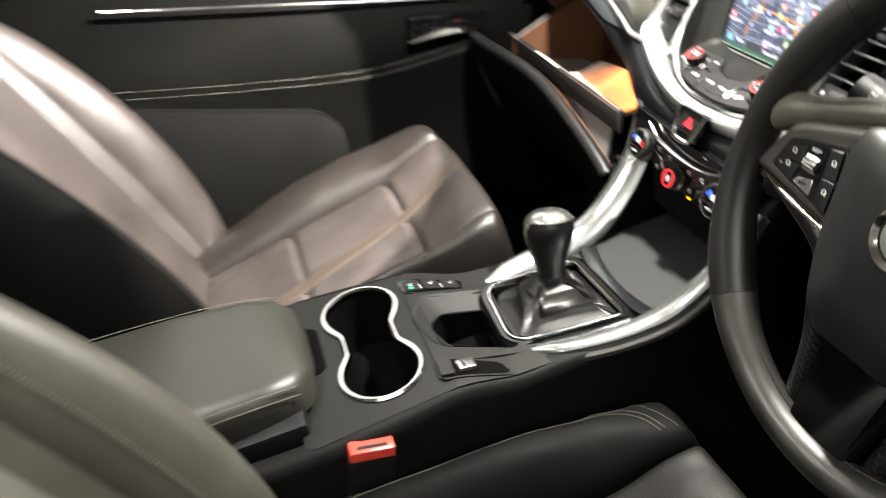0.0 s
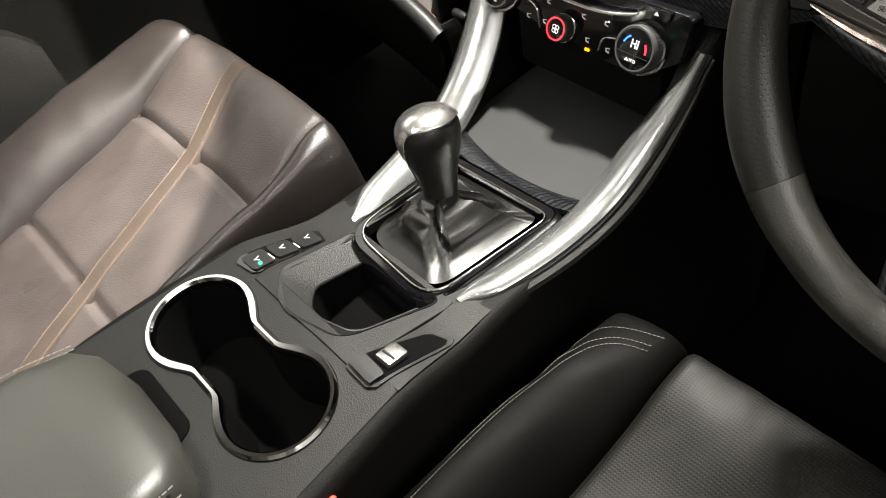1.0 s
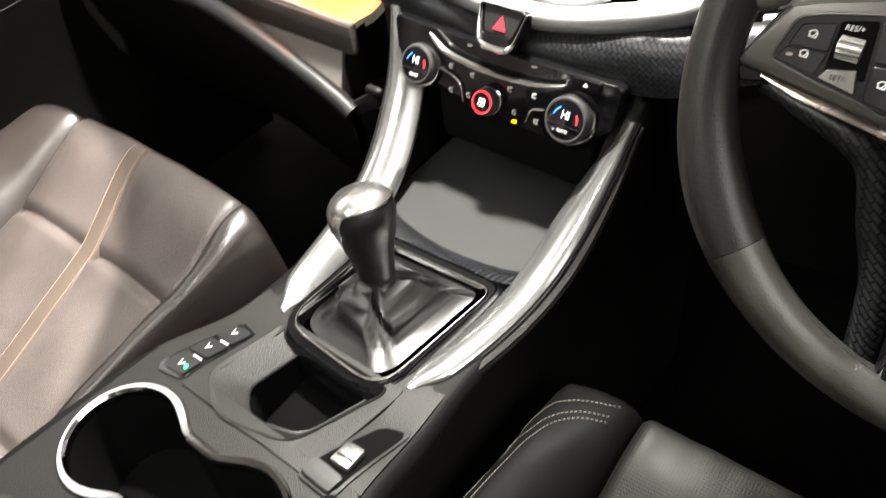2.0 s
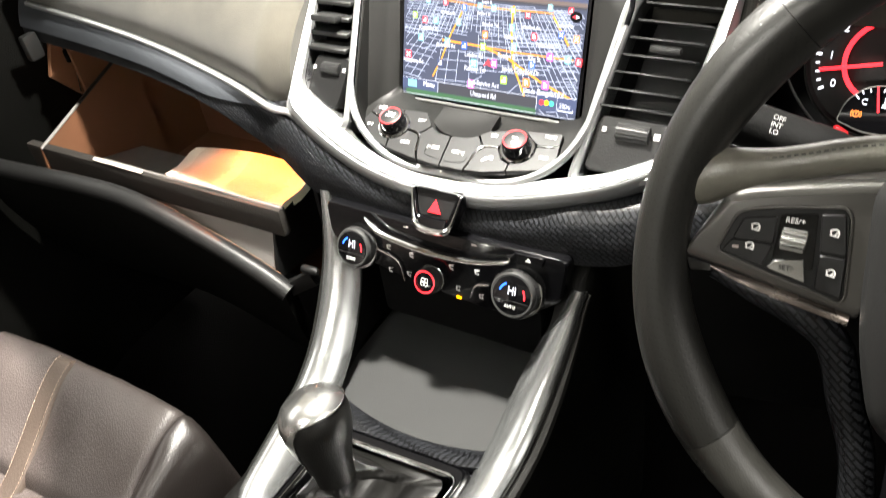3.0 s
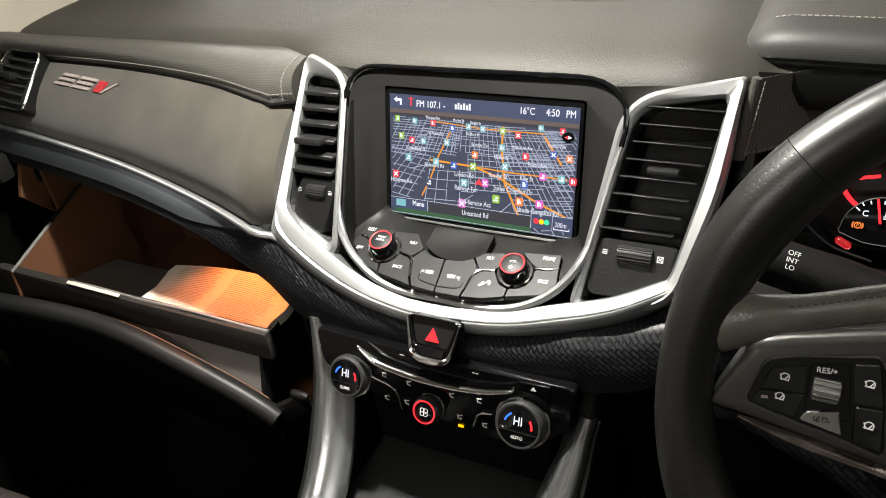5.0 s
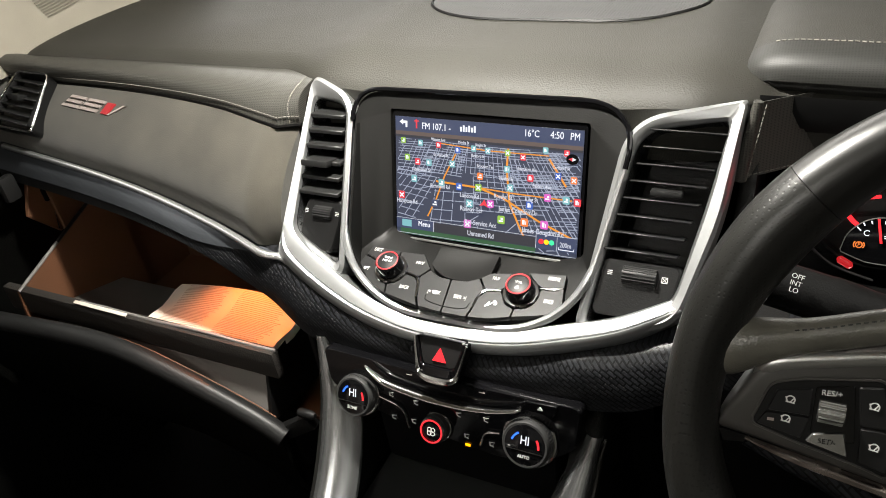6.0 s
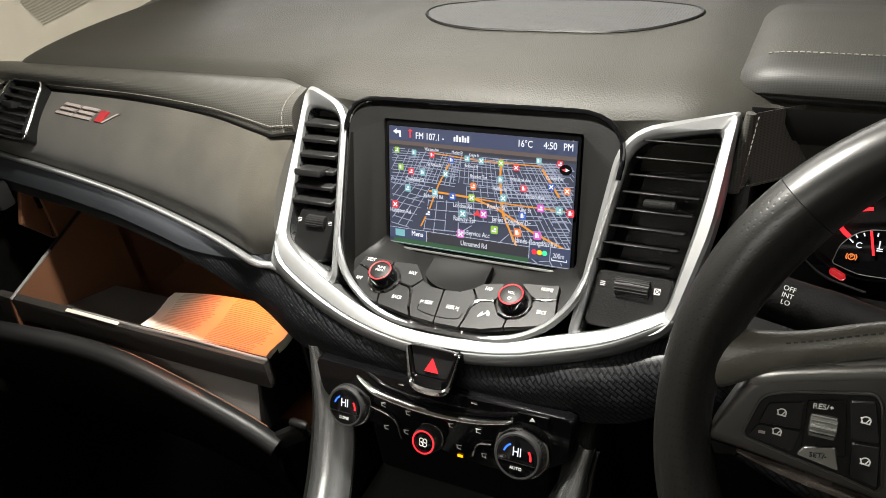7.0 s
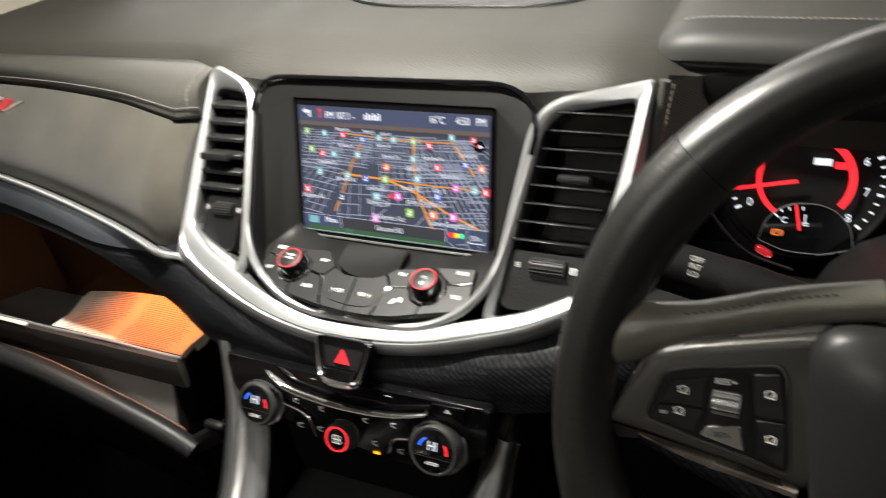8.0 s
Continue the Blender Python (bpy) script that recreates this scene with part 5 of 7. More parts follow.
cl0, cl2 = cup_loop(0.0035), cup_loop(-0.0035)
# top deck with its holes: a plate around the cups, plates in front
deck_out = loop2([(-0.132, -0.66), (0.132, -0.66), (0.1155, -0.485), (-0.1155, -0.485)], 0.004, 24)


def ray_out(c, d, poly):
    best = None
    for i in range(len(poly)):
        a, b = poly[i - 1], poly[i]
        e = b - a
        den = d.x * e.y - d.y * e.x
        if abs(den) < 1e-12:
            continue
        t = ((a.x - c.x) * e.y - (a.y - c.y) * e.x) / den
        s = ((a.x - c.x) * d.y - (a.y - c.y) * d.x) / den
        if t > 0 and -1e-6 <= s <= 1 + 1e-6:
            best = t if best is None else max(best, t)
    return c + d * best


c0 = Vector(((CX1 + CX2) / 2, CY))
deck_ring = [ray_out(c0, (p - c0).normalized(), deck_out) for p in cl0]
part("cup_deck", band([at_top(p) for p in deck_ring], [at_top(p) for p in cl0], (0, 0, -0.008), 0.0008), CONSOLE, console, "grained black top deck")
part("chrome_rim", band([at_top(p, 0.004) for p in cl0], [at_top(p, 0.004) for p in cl2], (0, 0, -0.010), 0.0024), DARKCHROME, console, "chrome cup holder rim")
# The well's depth is darkened by its near-black colour.
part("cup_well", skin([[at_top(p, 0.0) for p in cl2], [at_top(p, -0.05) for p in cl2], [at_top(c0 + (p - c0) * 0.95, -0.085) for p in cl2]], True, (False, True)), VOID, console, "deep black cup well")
# front deck: left bank, right bank and the open bin between
for x0, x1, name in ((-0.112, -0.056, "left_bank"), (0.062, 0.112, "right_bank")):
    hw = lambda y, x: math.copysign(half_width(y) + 0.003, x)
    rows = [[V((hw(y, x0) + (x1 - hw(y, x0)) * i / 6) if x0 < 0 else (x0 + (hw(y, x1) - x0) * i / 6), y, top_z(y) + 0.0012 - 0.008 * ease(-0.40, -0.33, y)) for i in range(7)] for y in (-0.487 + 0.16 * k / 14 for k in range(15))]
    part(name, shell(rows, (0, 0, -0.012)), CONSOLE, console, "grained black bank")
bin_o = loop2([(-0.060, -0.478), (-0.022, -0.506), (0.046, -0.488), (0.064, -0.398), (-0.062, -0.398)], [0.012, 0.022, 0.018, 0.01, 0.01], 8)
bin_i = [((x - 0.020) * 0.66 + 0.022, (v + 0.4300) * 0.80 - 0.4270) for x, v in bin_o]
bin_m = [((x - 0.012) * 0.84 + 0.014, (v + 0.4350) * 0.90 - 0.4335) for x, v in bin_o]
web = [Vector(p) for p in ((-0.068, -0.500), (0.074, -0.500), (0.074, -0.392), (-0.068, -0.392))]
web_c = Vector((0.0, -0.440))
web_o = [ray_out(web_c, (Vector(p) - web_c).normalized(), web) for p in bin_o]
part("bin_web", band([V(p.x, p.y, top_z(p.y) + 0.0016) for p in web_o], [V(x, y, top_z(y) + 0.0020) for x, y in bin_o], (0, 0, -0.012), 0.0008), CONSOLE, console, "grained black deck round the bin")
part("bin_slope", skin([[V(x, y, top_z(y) + 0.0022) for x, y in bin_o], [V(x, y, top_z(y) - 0.003) for x, y in bin_m], [V(x, y, top_z(y) - 0.010) for x, y in bin_i]], True, (False, False)), CONSOLE, console, "sloping lip round the storage bin")
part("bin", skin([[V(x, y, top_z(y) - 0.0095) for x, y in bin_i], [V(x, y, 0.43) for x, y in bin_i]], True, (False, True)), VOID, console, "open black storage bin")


def bank_plate(quad, lift, deep, round_=0.10, n=14):
    """A plate that follows the sloping bank: quad runs back-left, back-right, front-right, front-left."""
    (ax, ay), (bx, by), (cx, cy), (dx, dy) = quad
    rows = []
    for k in range(n + 1):
        f = k / n
        e = min(f, 1 - f) / round_
        trim = 0.0 if e >= 1 else 0.16 * (1 - math.sqrt(max(1 - (1 - e) ** 2, 0)))
        row = []
        for i in range(9):
            g = trim + (1 - 2 * trim) * i / 8
            x, y = (ax + (dx - ax) * f) * (1 - g) + (bx + (cx - bx) * f) * g, (ay + (dy - ay) * f) * (1 - g) + (by + (cy - by) * f) * g
            row.append(V(x, y, top_z(y) + 0.0012 - 0.008 * ease(-0.40, -0.33, y) + lift))
        rows.append(row)
    return shell(rows, (0, 0, -deep))


part("bin_lip", tube([V(x, y, top_z(y) - 0.0095) for x, y in bin_i], 0.0014, 6, closed=True), BUTTON, console, "rounded lip of the bin")

# button strip on the left bank
bs = part("button_strip", bank_plate(((-0.100, -0.502), (-0.069, -0.497), (-0.067, -0.424), (-0.090, -0.419)), 0.0010, 0.006), GLOSS, console, "strip of three black buttons")
for k in range(3):
    y0 = -0.4965 + 0.0245 * k
    part("button", bank_plate(((-0.0955 + 0.002 * k, y0), (-0.0725, y0 + 0.0015), (-0.0715, y0 + 0.0225), (-0.0935 + 0.002 * k, y0 + 0.0215)), 0.0026, 0.004), BUTTON, bs)
for k in range(3):
    y = -0.487 + 0.026 * k
    part("button_mark", join(box((0.006, 0.0008, 0.0004), Matrix.Translation((-0.082, y, top_z(y) + 0.0045)) @ pose(0, 0, 0, 14, 0, 40), 0), box((0.0008, 0.005, 0.0004), Matrix.Translation((-0.084, y + 0.001, top_z(y) + 0.0045)) @ pose(0, 0, 0, 14, 0, 0), 0)), MARK, bs)
    if k < 2:
        part("button_gap", box((0.010, 0.0010, 0.0004), Matrix.Translation((-0.078, y + 0.0125, top_z(y + 0.0125) + 0.0040)) @ pose(0, 0, 0, 14, 0, 4), 0), MARK, bs)
part("green_lamp", box((0.0035, 0.0035, 0.0006), Matrix.Translation((-0.076, -0.487, 0.5005)), 0.0008, 1), G_GREEN, bs, "lit green lamp")
# parking brake switch
pb = part("brake_switch_plate", bank_plate(((0.064, -0.502), (0.102, -0.503), (0.107, -0.418), (0.084, -0.428)), 0.0016, 0.006), BUTTON, console, "black switch plate")
part("plate_recess", bank_plate(((0.0675, -0.498), (0.0995, -0.499), (0.1040, -0.423), (0.085, -0.430)), 0.0022, 0.003), VOID, pb, "gloss black recess")
part("plate_end", bank_plate(((0.0685, -0.4985), (0.0975, -0.5000), (0.0990, -0.4850), (0.0705, -0.4835)), 0.0050, 0.004), SLAT, pb, "satin end cap")
part("brake_switch", box((0.0175, 0.022, 0.008), Matrix.Translation((0.0885, -0.470, top_z(-0.470) + 0.0060)) @ pose(0, 0, 0, -16, 0, 4), 0.003), KNOBCAP, pb, "silver parking brake switch")
part("switch_slot", box((0.014, 0.0022, 0.0012), Matrix.Translation((0.0890, -0.4725, top_z(-0.4725) + 0.0104)) @ pose(0, 0, 0, -16, 0, 4), 0.0004, 1), BLACK, pb)

# gear surround
gs_o = loop2([(-0.068, -0.408), (0.062, -0.414), (0.078, -0.255), (-0.062, -0.262)], [0.034, 0.034, 0.014, 0.014], 8)
gs_i = loop2([(-0.060, -0.396), (0.056, -0.404), (0.073, -0.268), (-0.053, -0.274)], [0.028, 0.028, 0.012, 0.012], 8)
part("gear_surround", band([V(x, y, 0.474) for x, y in gs_o], [V(x, y, 0.474) for x, y in gs_i], (0, 0, -0.045), 0.003), GLOSS, console, "gloss black gear surround")
gs_c = (0.001, -0.33)
part("gear_skirt", skin([[V(gs_c[0] + (x - gs_c[0]) * k, gs_c[1] + (y - gs_c[1]) * k, z) for x, y in gs_o] for k, z in ((0.998, 0.4735), (1.035, 0.470), (1.065, 0.462), (1.085, 0.445), (1.085, 0.430))], True, (False, False)), GLOSS, console, "rounded gloss black skirt")
part("gear_rim", band([V(x, y, 0.4765) for x, y in [(a[0] * 0.14 + b[0] * 0.86, a[1] * 0.14 + b[1] * 0.86) for a, b in zip(gs_o, gs_i)]], [V(x, y, 0.4765) for x, y in gs_i], (0, 0, -0.006), 0.0012), CHROME, console, "thin chrome gear rim")

# phone tray ahead of the gear lever
tray_rows = [[V(x, y, 0.462 + 0.004 * ease(-0.10, 0.05, y) + 0.0) for x in (-0.10 + 0.20 * i / 8 for i in range(9))] for y in (-0.262 + 0.27 * k / 8 for k in range(9))]
part("tray_mat", shell(tray_rows, (0, 0, -0.008)), FLOCK, console, "grey rubber tray mat")
part("tray_edge", shell([[V(x, -0.264 + 0.024 * f + 0.022 * (x / 0.1) ** 2, 0.4715 - 0.007 * f * f) for x in (-0.094 + 0.188 * i / 16 for i in range(17))] for f in (0, 0.4, 0.8, 1)], (0, 0, -0.006)), CARBON, console, "textured tray edge")
# Added near-black block that stands in for the panel's shadow on the tray.
part("tray_shade_block", box((0.170, 0.140, 0.062), Matrix.Translation((0.015, -0.076, 0.5445)), 0.006), VOID, console, "black block added in place of the shadow under the control panel")
# Back and roof share the shade colour, to keep the tray's depth dark.
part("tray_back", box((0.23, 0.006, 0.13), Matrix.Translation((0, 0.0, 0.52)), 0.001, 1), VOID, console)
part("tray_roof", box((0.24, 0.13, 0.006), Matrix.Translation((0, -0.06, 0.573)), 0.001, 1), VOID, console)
for side in (-1, 1):
    part("tray_side", shell([[V(side * (0.092 + 0.006 * f + 0.014 * ease(-0.22, -0.13, y)), y, 0.462 + (0.006 + 0.090 * ease(-0.26, -0.11, y)) * f) for y in (-0.27 + 0.27 * i / 14 for i in range(15))] for f in (0, 0.5, 1)], (side * 0.004, 0, 0)), SIDESKIN, console, "dark tray wall")
    # silver rails that rise from the gear surround to the climate panel
    ctr = curve([V(side * 0.074, -0.388, 0.472), V(side * 0.088, -0.352, 0.474), V(side * 0.100, -0.290, 0.476), V(side * 0.107, -0.235, 0.487), V(side * 0.113, -0.190, 0.517), V(side * 0.122, -0.150, 0.562), V(side * 0.129, -0.131, 0.596) if side > 0 else V(side * 0.131, -0.128, 0.608)] + ([V(-0.1345, -0.121, 0.629)] if side < 0 else []), 40)
    rows = []
    for k, (wx, wz) in enumerate(((-1.0, -1.0), (-0.92, 0.1), (-0.6, 0.8), (-0.15, 1.0), (0.30, 0.82), (0.75, 0.35), (1.25, -0.6), (1.75, -1.9), (2.15, -3.3))):
        row = []
        for i, p in enumerate(ctr):
            f = i / 39
            w = 0.0045 + 0.0075 * ease(0, 0.14, f) - (0.0062 if side > 0 else 0.0045) * ease(0.62, 1.0, f)
            t = (ctr[min(i + 1, 39)] - ctr[max(i - 1, 0)]).normalized()
            n = t.cross(V(1, 0, 0)) * -1
            if n.z < 0:
                n = -n
            row.append(p + V(side * wx * -w, 0, 0) + n * (wz * 0.0042 * (0.5 + 0.5 * ease(0, 0.15, f))))
        rows.append(row)
    part("silver_rail", shell(rows, (0, 0.002, -0.004)), RAIL, console, "satin silver rail")
    edge = [p + V(side * (0.015 - 0.007 * ease(22, 39, i)), 0.004, -0.012 + 0.006 * ease(26, 39, i)) for i, p in enumerate(ctr)]
    part("rail_gaiter", tube(edge, [0.006 - 0.0045 * ease(24, 39, i) for i in range(40)], 8), CONSOLE, console)

# gear lever
lever = thing("gear_lever", (0.0, -0.33, 0.47), "manual gear lever with a leather boot and a silver-topped knob", "gear lever")
KB, KT = V(-0.006, -0.326, 0.482), V(-0.032, -0.306, 0.576)
ku = (KT - KB).normalized()
kx = V(1, 0, 0) - ku * ku.x
kx.normalize()
ky = ku.cross(kx)


L = (KT - KB).length
PROF = ((0.18, 0.0165, 0.0165), (0.32, 0.0180, 0.0185), (0.46, 0.0205, 0.0225), (0.60, 0.0245, 0.0275), (0.74, 0.0272, 0.0305), (0.86, 0.0268, 0.0300), (0.95, 0.0222, 0.0250), (1.01, 0.0135, 0.0150), (1.03, 0.0010, 0.0010))


def knob_point(h, a, grow):
    """A place on the knob's skin at the height h and the angle a round it."""
    ra, rb = table(h, [(p[0], p[1]) for p in PROF]), table(h, [(p[0], p[2]) for p in PROF])
    return KB + ku * (L * (h + 0.010 * (grow - 1) * 10)) + kx * (ra * grow * math.cos(a)) + ky * (rb * grow * math.sin(a))


part("knob", skin([[knob_point(0.18 + 0.80 * k / 12, 2 * math.pi * i / 36, 1.0) for i in range(36)] for k in range(13)]), BOOT, lever, "black leather knob grip")
rows = []
for k in range(15):
    row = []
    for i in range(49):
        a = 2 * math.pi * i / 48
        turn = math.atan2(math.sin(a - 3.75), math.cos(a - 3.75))
        low = 0.90 - 0.62 * math.exp(-(turn / 0.95) ** 4)
        row.append(knob_point(low + (1.030 - low) * (k / 14) ** 0.8, a, 1.035))
    rows.append(row)
part("knob_cap", shell(rows, ku * -0.0008), KNOBCAP, lever, "satin metal cap that runs down one side of the grip")
part("knob_seam", tube([p + (p - KB).normalized() * 0.0002 for p in rows[0]], 0.0006, 6), CHROME, lever, "bright edge of the metal cap")
rings = []
base = loop2([(-0.055, -0.387), (0.047, -0.394), (0.062, -0.268), (-0.048, -0.275)], [0.028, 0.028, 0.014, 0.014], 12)
for k in range(13):
    f = k / 12
    c = KB + (KT - KB) * 0.2
    ring = []
    for i, p in enumerate(base):
        q = V(p[0], p[1], 0.466)
        a = 2 * math.pi * i / len(base)
        tgt = c + (V(q.x, q.y, 0) - V(0, -0.33, 0)).normalized() * 0.012
        g = f ** 0.62
        s = q.lerp(V(tgt.x, tgt.y, 0), g)
        z = 0.466 + (c.z - 0.466) * f ** 1.6 + 0.006 * math.sin(math.pi * f)
        fold = 0.0055 * math.sin(math.pi * f) * math.sin(4 * a + 5 * f) + 0.003 * math.sin(math.pi * f) * math.sin(9 * a + 3 * f * 6)
        out = (V(q.x, q.y, 0) - V(0, -0.33, 0)).normalized()
        ring.append(V(s.x, s.y, z) + out * fold + V(0, 0, fold * 0.6))
    rings.append(ring)
part("boot", skin(rings, True, (False, True)), BOOT, lever, "creased black leather boot", 80)

# armrest lid
armrest = thing("armrest", (0, -0.82, 0.50), "olive-black leather armrest lid with twin stitching on the console", "armrest")
rings = []
for k, (y, w, zt) in enumerate(((-0.625, 0.060, 0.515), (-0.630, 0.082, 0.535), (-0.645, 0.094, 0.546), (-0.68, 0.101, 0.553), (-0.76, 0.108, 0.558), (-0.90, 0.112, 0.560), (-1.02, 0.112, 0.556), (-1.05, 0.10, 0.545))):
    w -= 0.004
    prof = loop2([(-w, 0.503), (-w, zt), (w, zt), (w, 0.503)], [0.004, 0.026, 0.026, 0.004], 8)
    rings.append([V(x - 0.004, y + 0.030 * (x / w) ** 2 * -0.35, z) for x, z in prof])
part("lid", skin(rings), ARMHIDE, armrest, "smooth leather lid")
for side in (-1, 1):
    for dz, dx in ((0.0, 0.0), (-0.009, 0.004)):
        pts = [V(side * (w - 0.0105 + dx * 1.0) - 0.004, y, zt - 0.0045 + dz) for y, w, zt in ((-0.648, 0.094, 0.546), (-0.70, 0.102, 0.554), (-0.78, 0.108, 0.558), (-0.90, 0.112, 0.560), (-1.02, 0.112, 0.556))]
        stitches("seam", curve([p + V(side * 0.0006, 0, 0.0012) for p in pts], 30), 0.0050, armrest, (0.0036, 0.0007, 0.0007))
part("lid_base", box((0.225, 0.40, 0.05), Matrix.Translation((-0.004, -0.850, 0.488)), 0.008), BLACK, armrest)
part("latch", slab([V(x, y, 0.4990) for x, y in loop2([(-0.064, -0.616), (0.018, -0.616), (0.026, -0.648), (-0.070, -0.648)], 0.012, 6)], (0, 0, -0.004), 0.0006), VOID, armrest, "black finger recess")

# buckle
buckle = thing("seat_belt_buckle", (0.150, -0.59, 0.30), "black seat belt buckle with a red release button", "seat belt buckle")
m = place(V(0.142, -0.5985, 0.472), V(0, 0.97, -0.24), V(-1, 0, 0))
part("housing", box((0.050, 0.026, 0.085), m @ pose(0, 0, -0.035), 0.006), BLACK, buckle)
part("release_button", box((0.048, 0.022, 0.020), m @ pose(0, 0, 0.008), 0.004), REDPLASTIC, buckle, "red release button")
part("tongue_slot", box((0.032, 0.0045, 0.001), m @ pose(0, -0.004, 0.0182), 0.0004, 1), BLACK, buckle)
part("stalk", box((0.022, 0.010, 0.26), m @ pose(0, 0, -0.20), 0.002), BLACK, buckle)

# ---- seats ----


def cushion(name, lines, yf, yb, z_in, z_bol, hide, label, insert, bol_hide, cross, sweep=0.050, inner_hide=None, tilt=0.0):
    """lines: outer edge, seam, seam, outer edge across the seat."""
    x0, x1 = lines[0], lines[3]
    seat = thing(name, ((x0 + x1) / 2, (yf + yb) / 2, 0.10), label, "car seat", "front seats")
    cx, hw = (x0 + x1) / 2, (x1 - x0) / 2
    rows = []
    iw = 0.60
    nx, ny = 80, 96

    def across(u):
        if u < -iw:
            return lines[0] + (lines[1] - lines[0]) * (u + 1) / (1 - iw)
        if u > iw:
            return lines[2] + (lines[3] - lines[2]) * (u - iw) / (1 - iw)
        return lines[1] + (lines[2] - lines[1]) * (u + iw) / (2 * iw)

    for j in range(ny + 1):
        f = j / ny
        y = yf + (yb - yf) * f
        row = []
        for i in range(nx + 1):
            u = -1 + 2 * i / nx
            a = abs(u)
            z = z_in + (z_bol - z_in) * math.sin(math.pi * 0.5 * ease(iw - 0.05, iw + 0.22, a)) * (0.15 + 0.85 * ease(0.0, 0.40, f)) * (1 - 0.55 * ease(0.5, 0.95, f) * (tilt > 0))
            z -= 0.15 * ease(0.80, 1.0, a) ** 2
            z += 0.034 * math.exp(-((f - 0.09) / 0.13) ** 2) * (1 - 0.7 * ease(0.6, 0.95, a))
            z -= 0.16 * (1 - ease(0.0, 0.075, f)) ** 1.7
            z -= (tilt if tilt else 0.030 * (1 - ease(0.5, 0.8, a))) * f
            yy = y - sweep * a ** 3 * (1 - f)
            # seams between the panels
            z -= 0.013 * math.exp(-((a - iw) / 0.020) ** 2)
            if a < iw:
                for c in cross:
                    z -= 0.010 * math.exp(-((f - c) / 0.010) ** 2)
                z += 0.007 * math.sin(math.pi * (a / iw)) * ease(0.05, 0.2, f)
            z += 0.0025 * noise.noise(V(u * 4, f * 6, cx * 9)) + 0.0012 * noise.noise(V(u * 13, f * 17, cx * 5))
            row.append(V(across(u), yy, z))
        rows.append(row)
    k0 = round((1 - iw) / 2 * nx)
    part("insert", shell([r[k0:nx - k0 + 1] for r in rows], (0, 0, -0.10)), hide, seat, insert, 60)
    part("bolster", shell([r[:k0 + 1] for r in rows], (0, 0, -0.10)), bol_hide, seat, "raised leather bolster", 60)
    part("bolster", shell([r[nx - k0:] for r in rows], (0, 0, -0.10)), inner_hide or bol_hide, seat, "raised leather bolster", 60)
    part("base", box((2 * hw * 0.86, abs(yb - yf) * 0.86, 0.20), Matrix.Translation((cx, (yf + yb) / 2, 0.23)), 0.02), BLACK, seat, "black plastic seat base")
    return seat, rows


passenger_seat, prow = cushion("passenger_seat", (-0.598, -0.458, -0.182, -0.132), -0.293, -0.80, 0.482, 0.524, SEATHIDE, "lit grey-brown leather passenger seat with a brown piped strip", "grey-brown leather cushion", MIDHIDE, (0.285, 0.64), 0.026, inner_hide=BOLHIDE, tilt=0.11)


def on_seat(rows, x, y, lift=0.0):
    best = min((abs(p.x - x) + abs(p.y - y), p.z) for r in rows for p in r)
    return V(x, y, best[1] + lift)


def seat_strip(seat, rows, line, w, material):
    """A raised strip along a line of the cushion, stitched on both edges."""
    pts = [on_seat(rows, p.x, p.y) for p in curve([V(x, y, 0) for x, y in line], 61)]
    for _ in range(5):
        pts = [pts[0]] + [(pts[i - 1] + pts[i] * 2 + pts[i + 1]) / 4 for i in range(1, 60)] + [pts[-1]]
    g = [[p + V(dx, 0, lift) for p in pts] for dx, lift in ((-w, 0.0), (-w * 0.86, 0.0030), (0, 0.0036), (w * 0.86, 0.0030), (w, 0.0))]
    part("piped_strip", shell(g, (0, 0, -0.006)), material, seat, "brown piped strip")
    for dx in (-w * 0.78, w * 0.78):
        stitches("seam", [p + V(dx, 0, 0.0037) for p in pts], 0.0045, seat, (0.0030, 0.0005, 0.0005), DARKTHREAD)


seat_strip(passenger_seat, prow, ((-0.345, -0.314), (-0.335, -0.37), (-0.318, -0.455), (-0.290, -0.57), (-0.256, -0.69), (-0.232, -0.79)), 0.0125, PIPING)
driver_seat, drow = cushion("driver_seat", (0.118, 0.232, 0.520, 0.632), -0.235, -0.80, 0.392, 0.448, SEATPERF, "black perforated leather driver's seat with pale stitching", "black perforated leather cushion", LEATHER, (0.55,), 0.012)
for o in (0.000, 0.016, 0.024):
    line = curve([V(x, y, 0) for x, y in ((0.142 + o, -0.66), (0.139 + o, -0.50), (0.138 + o, -0.40), (0.149 + o * 0.9, -0.335 - o * 0.3), (0.172 + o * 0.6, -0.303 - o * 0.6), (0.214, -0.284 - o * 0.8))], 61)
    pts = [on_seat(drow, p.x, p.y, 0.0012) for p in line]
    for _ in range(6):
        pts = [pts[0]] + [(pts[i - 1] + pts[i] * 2 + pts[i + 1]) / 4 for i in range(1, 60)] + [pts[-1]]
    stitches("seam", pts, 0.0038, driver_seat, (0.0024, 0.00035, 0.00035))


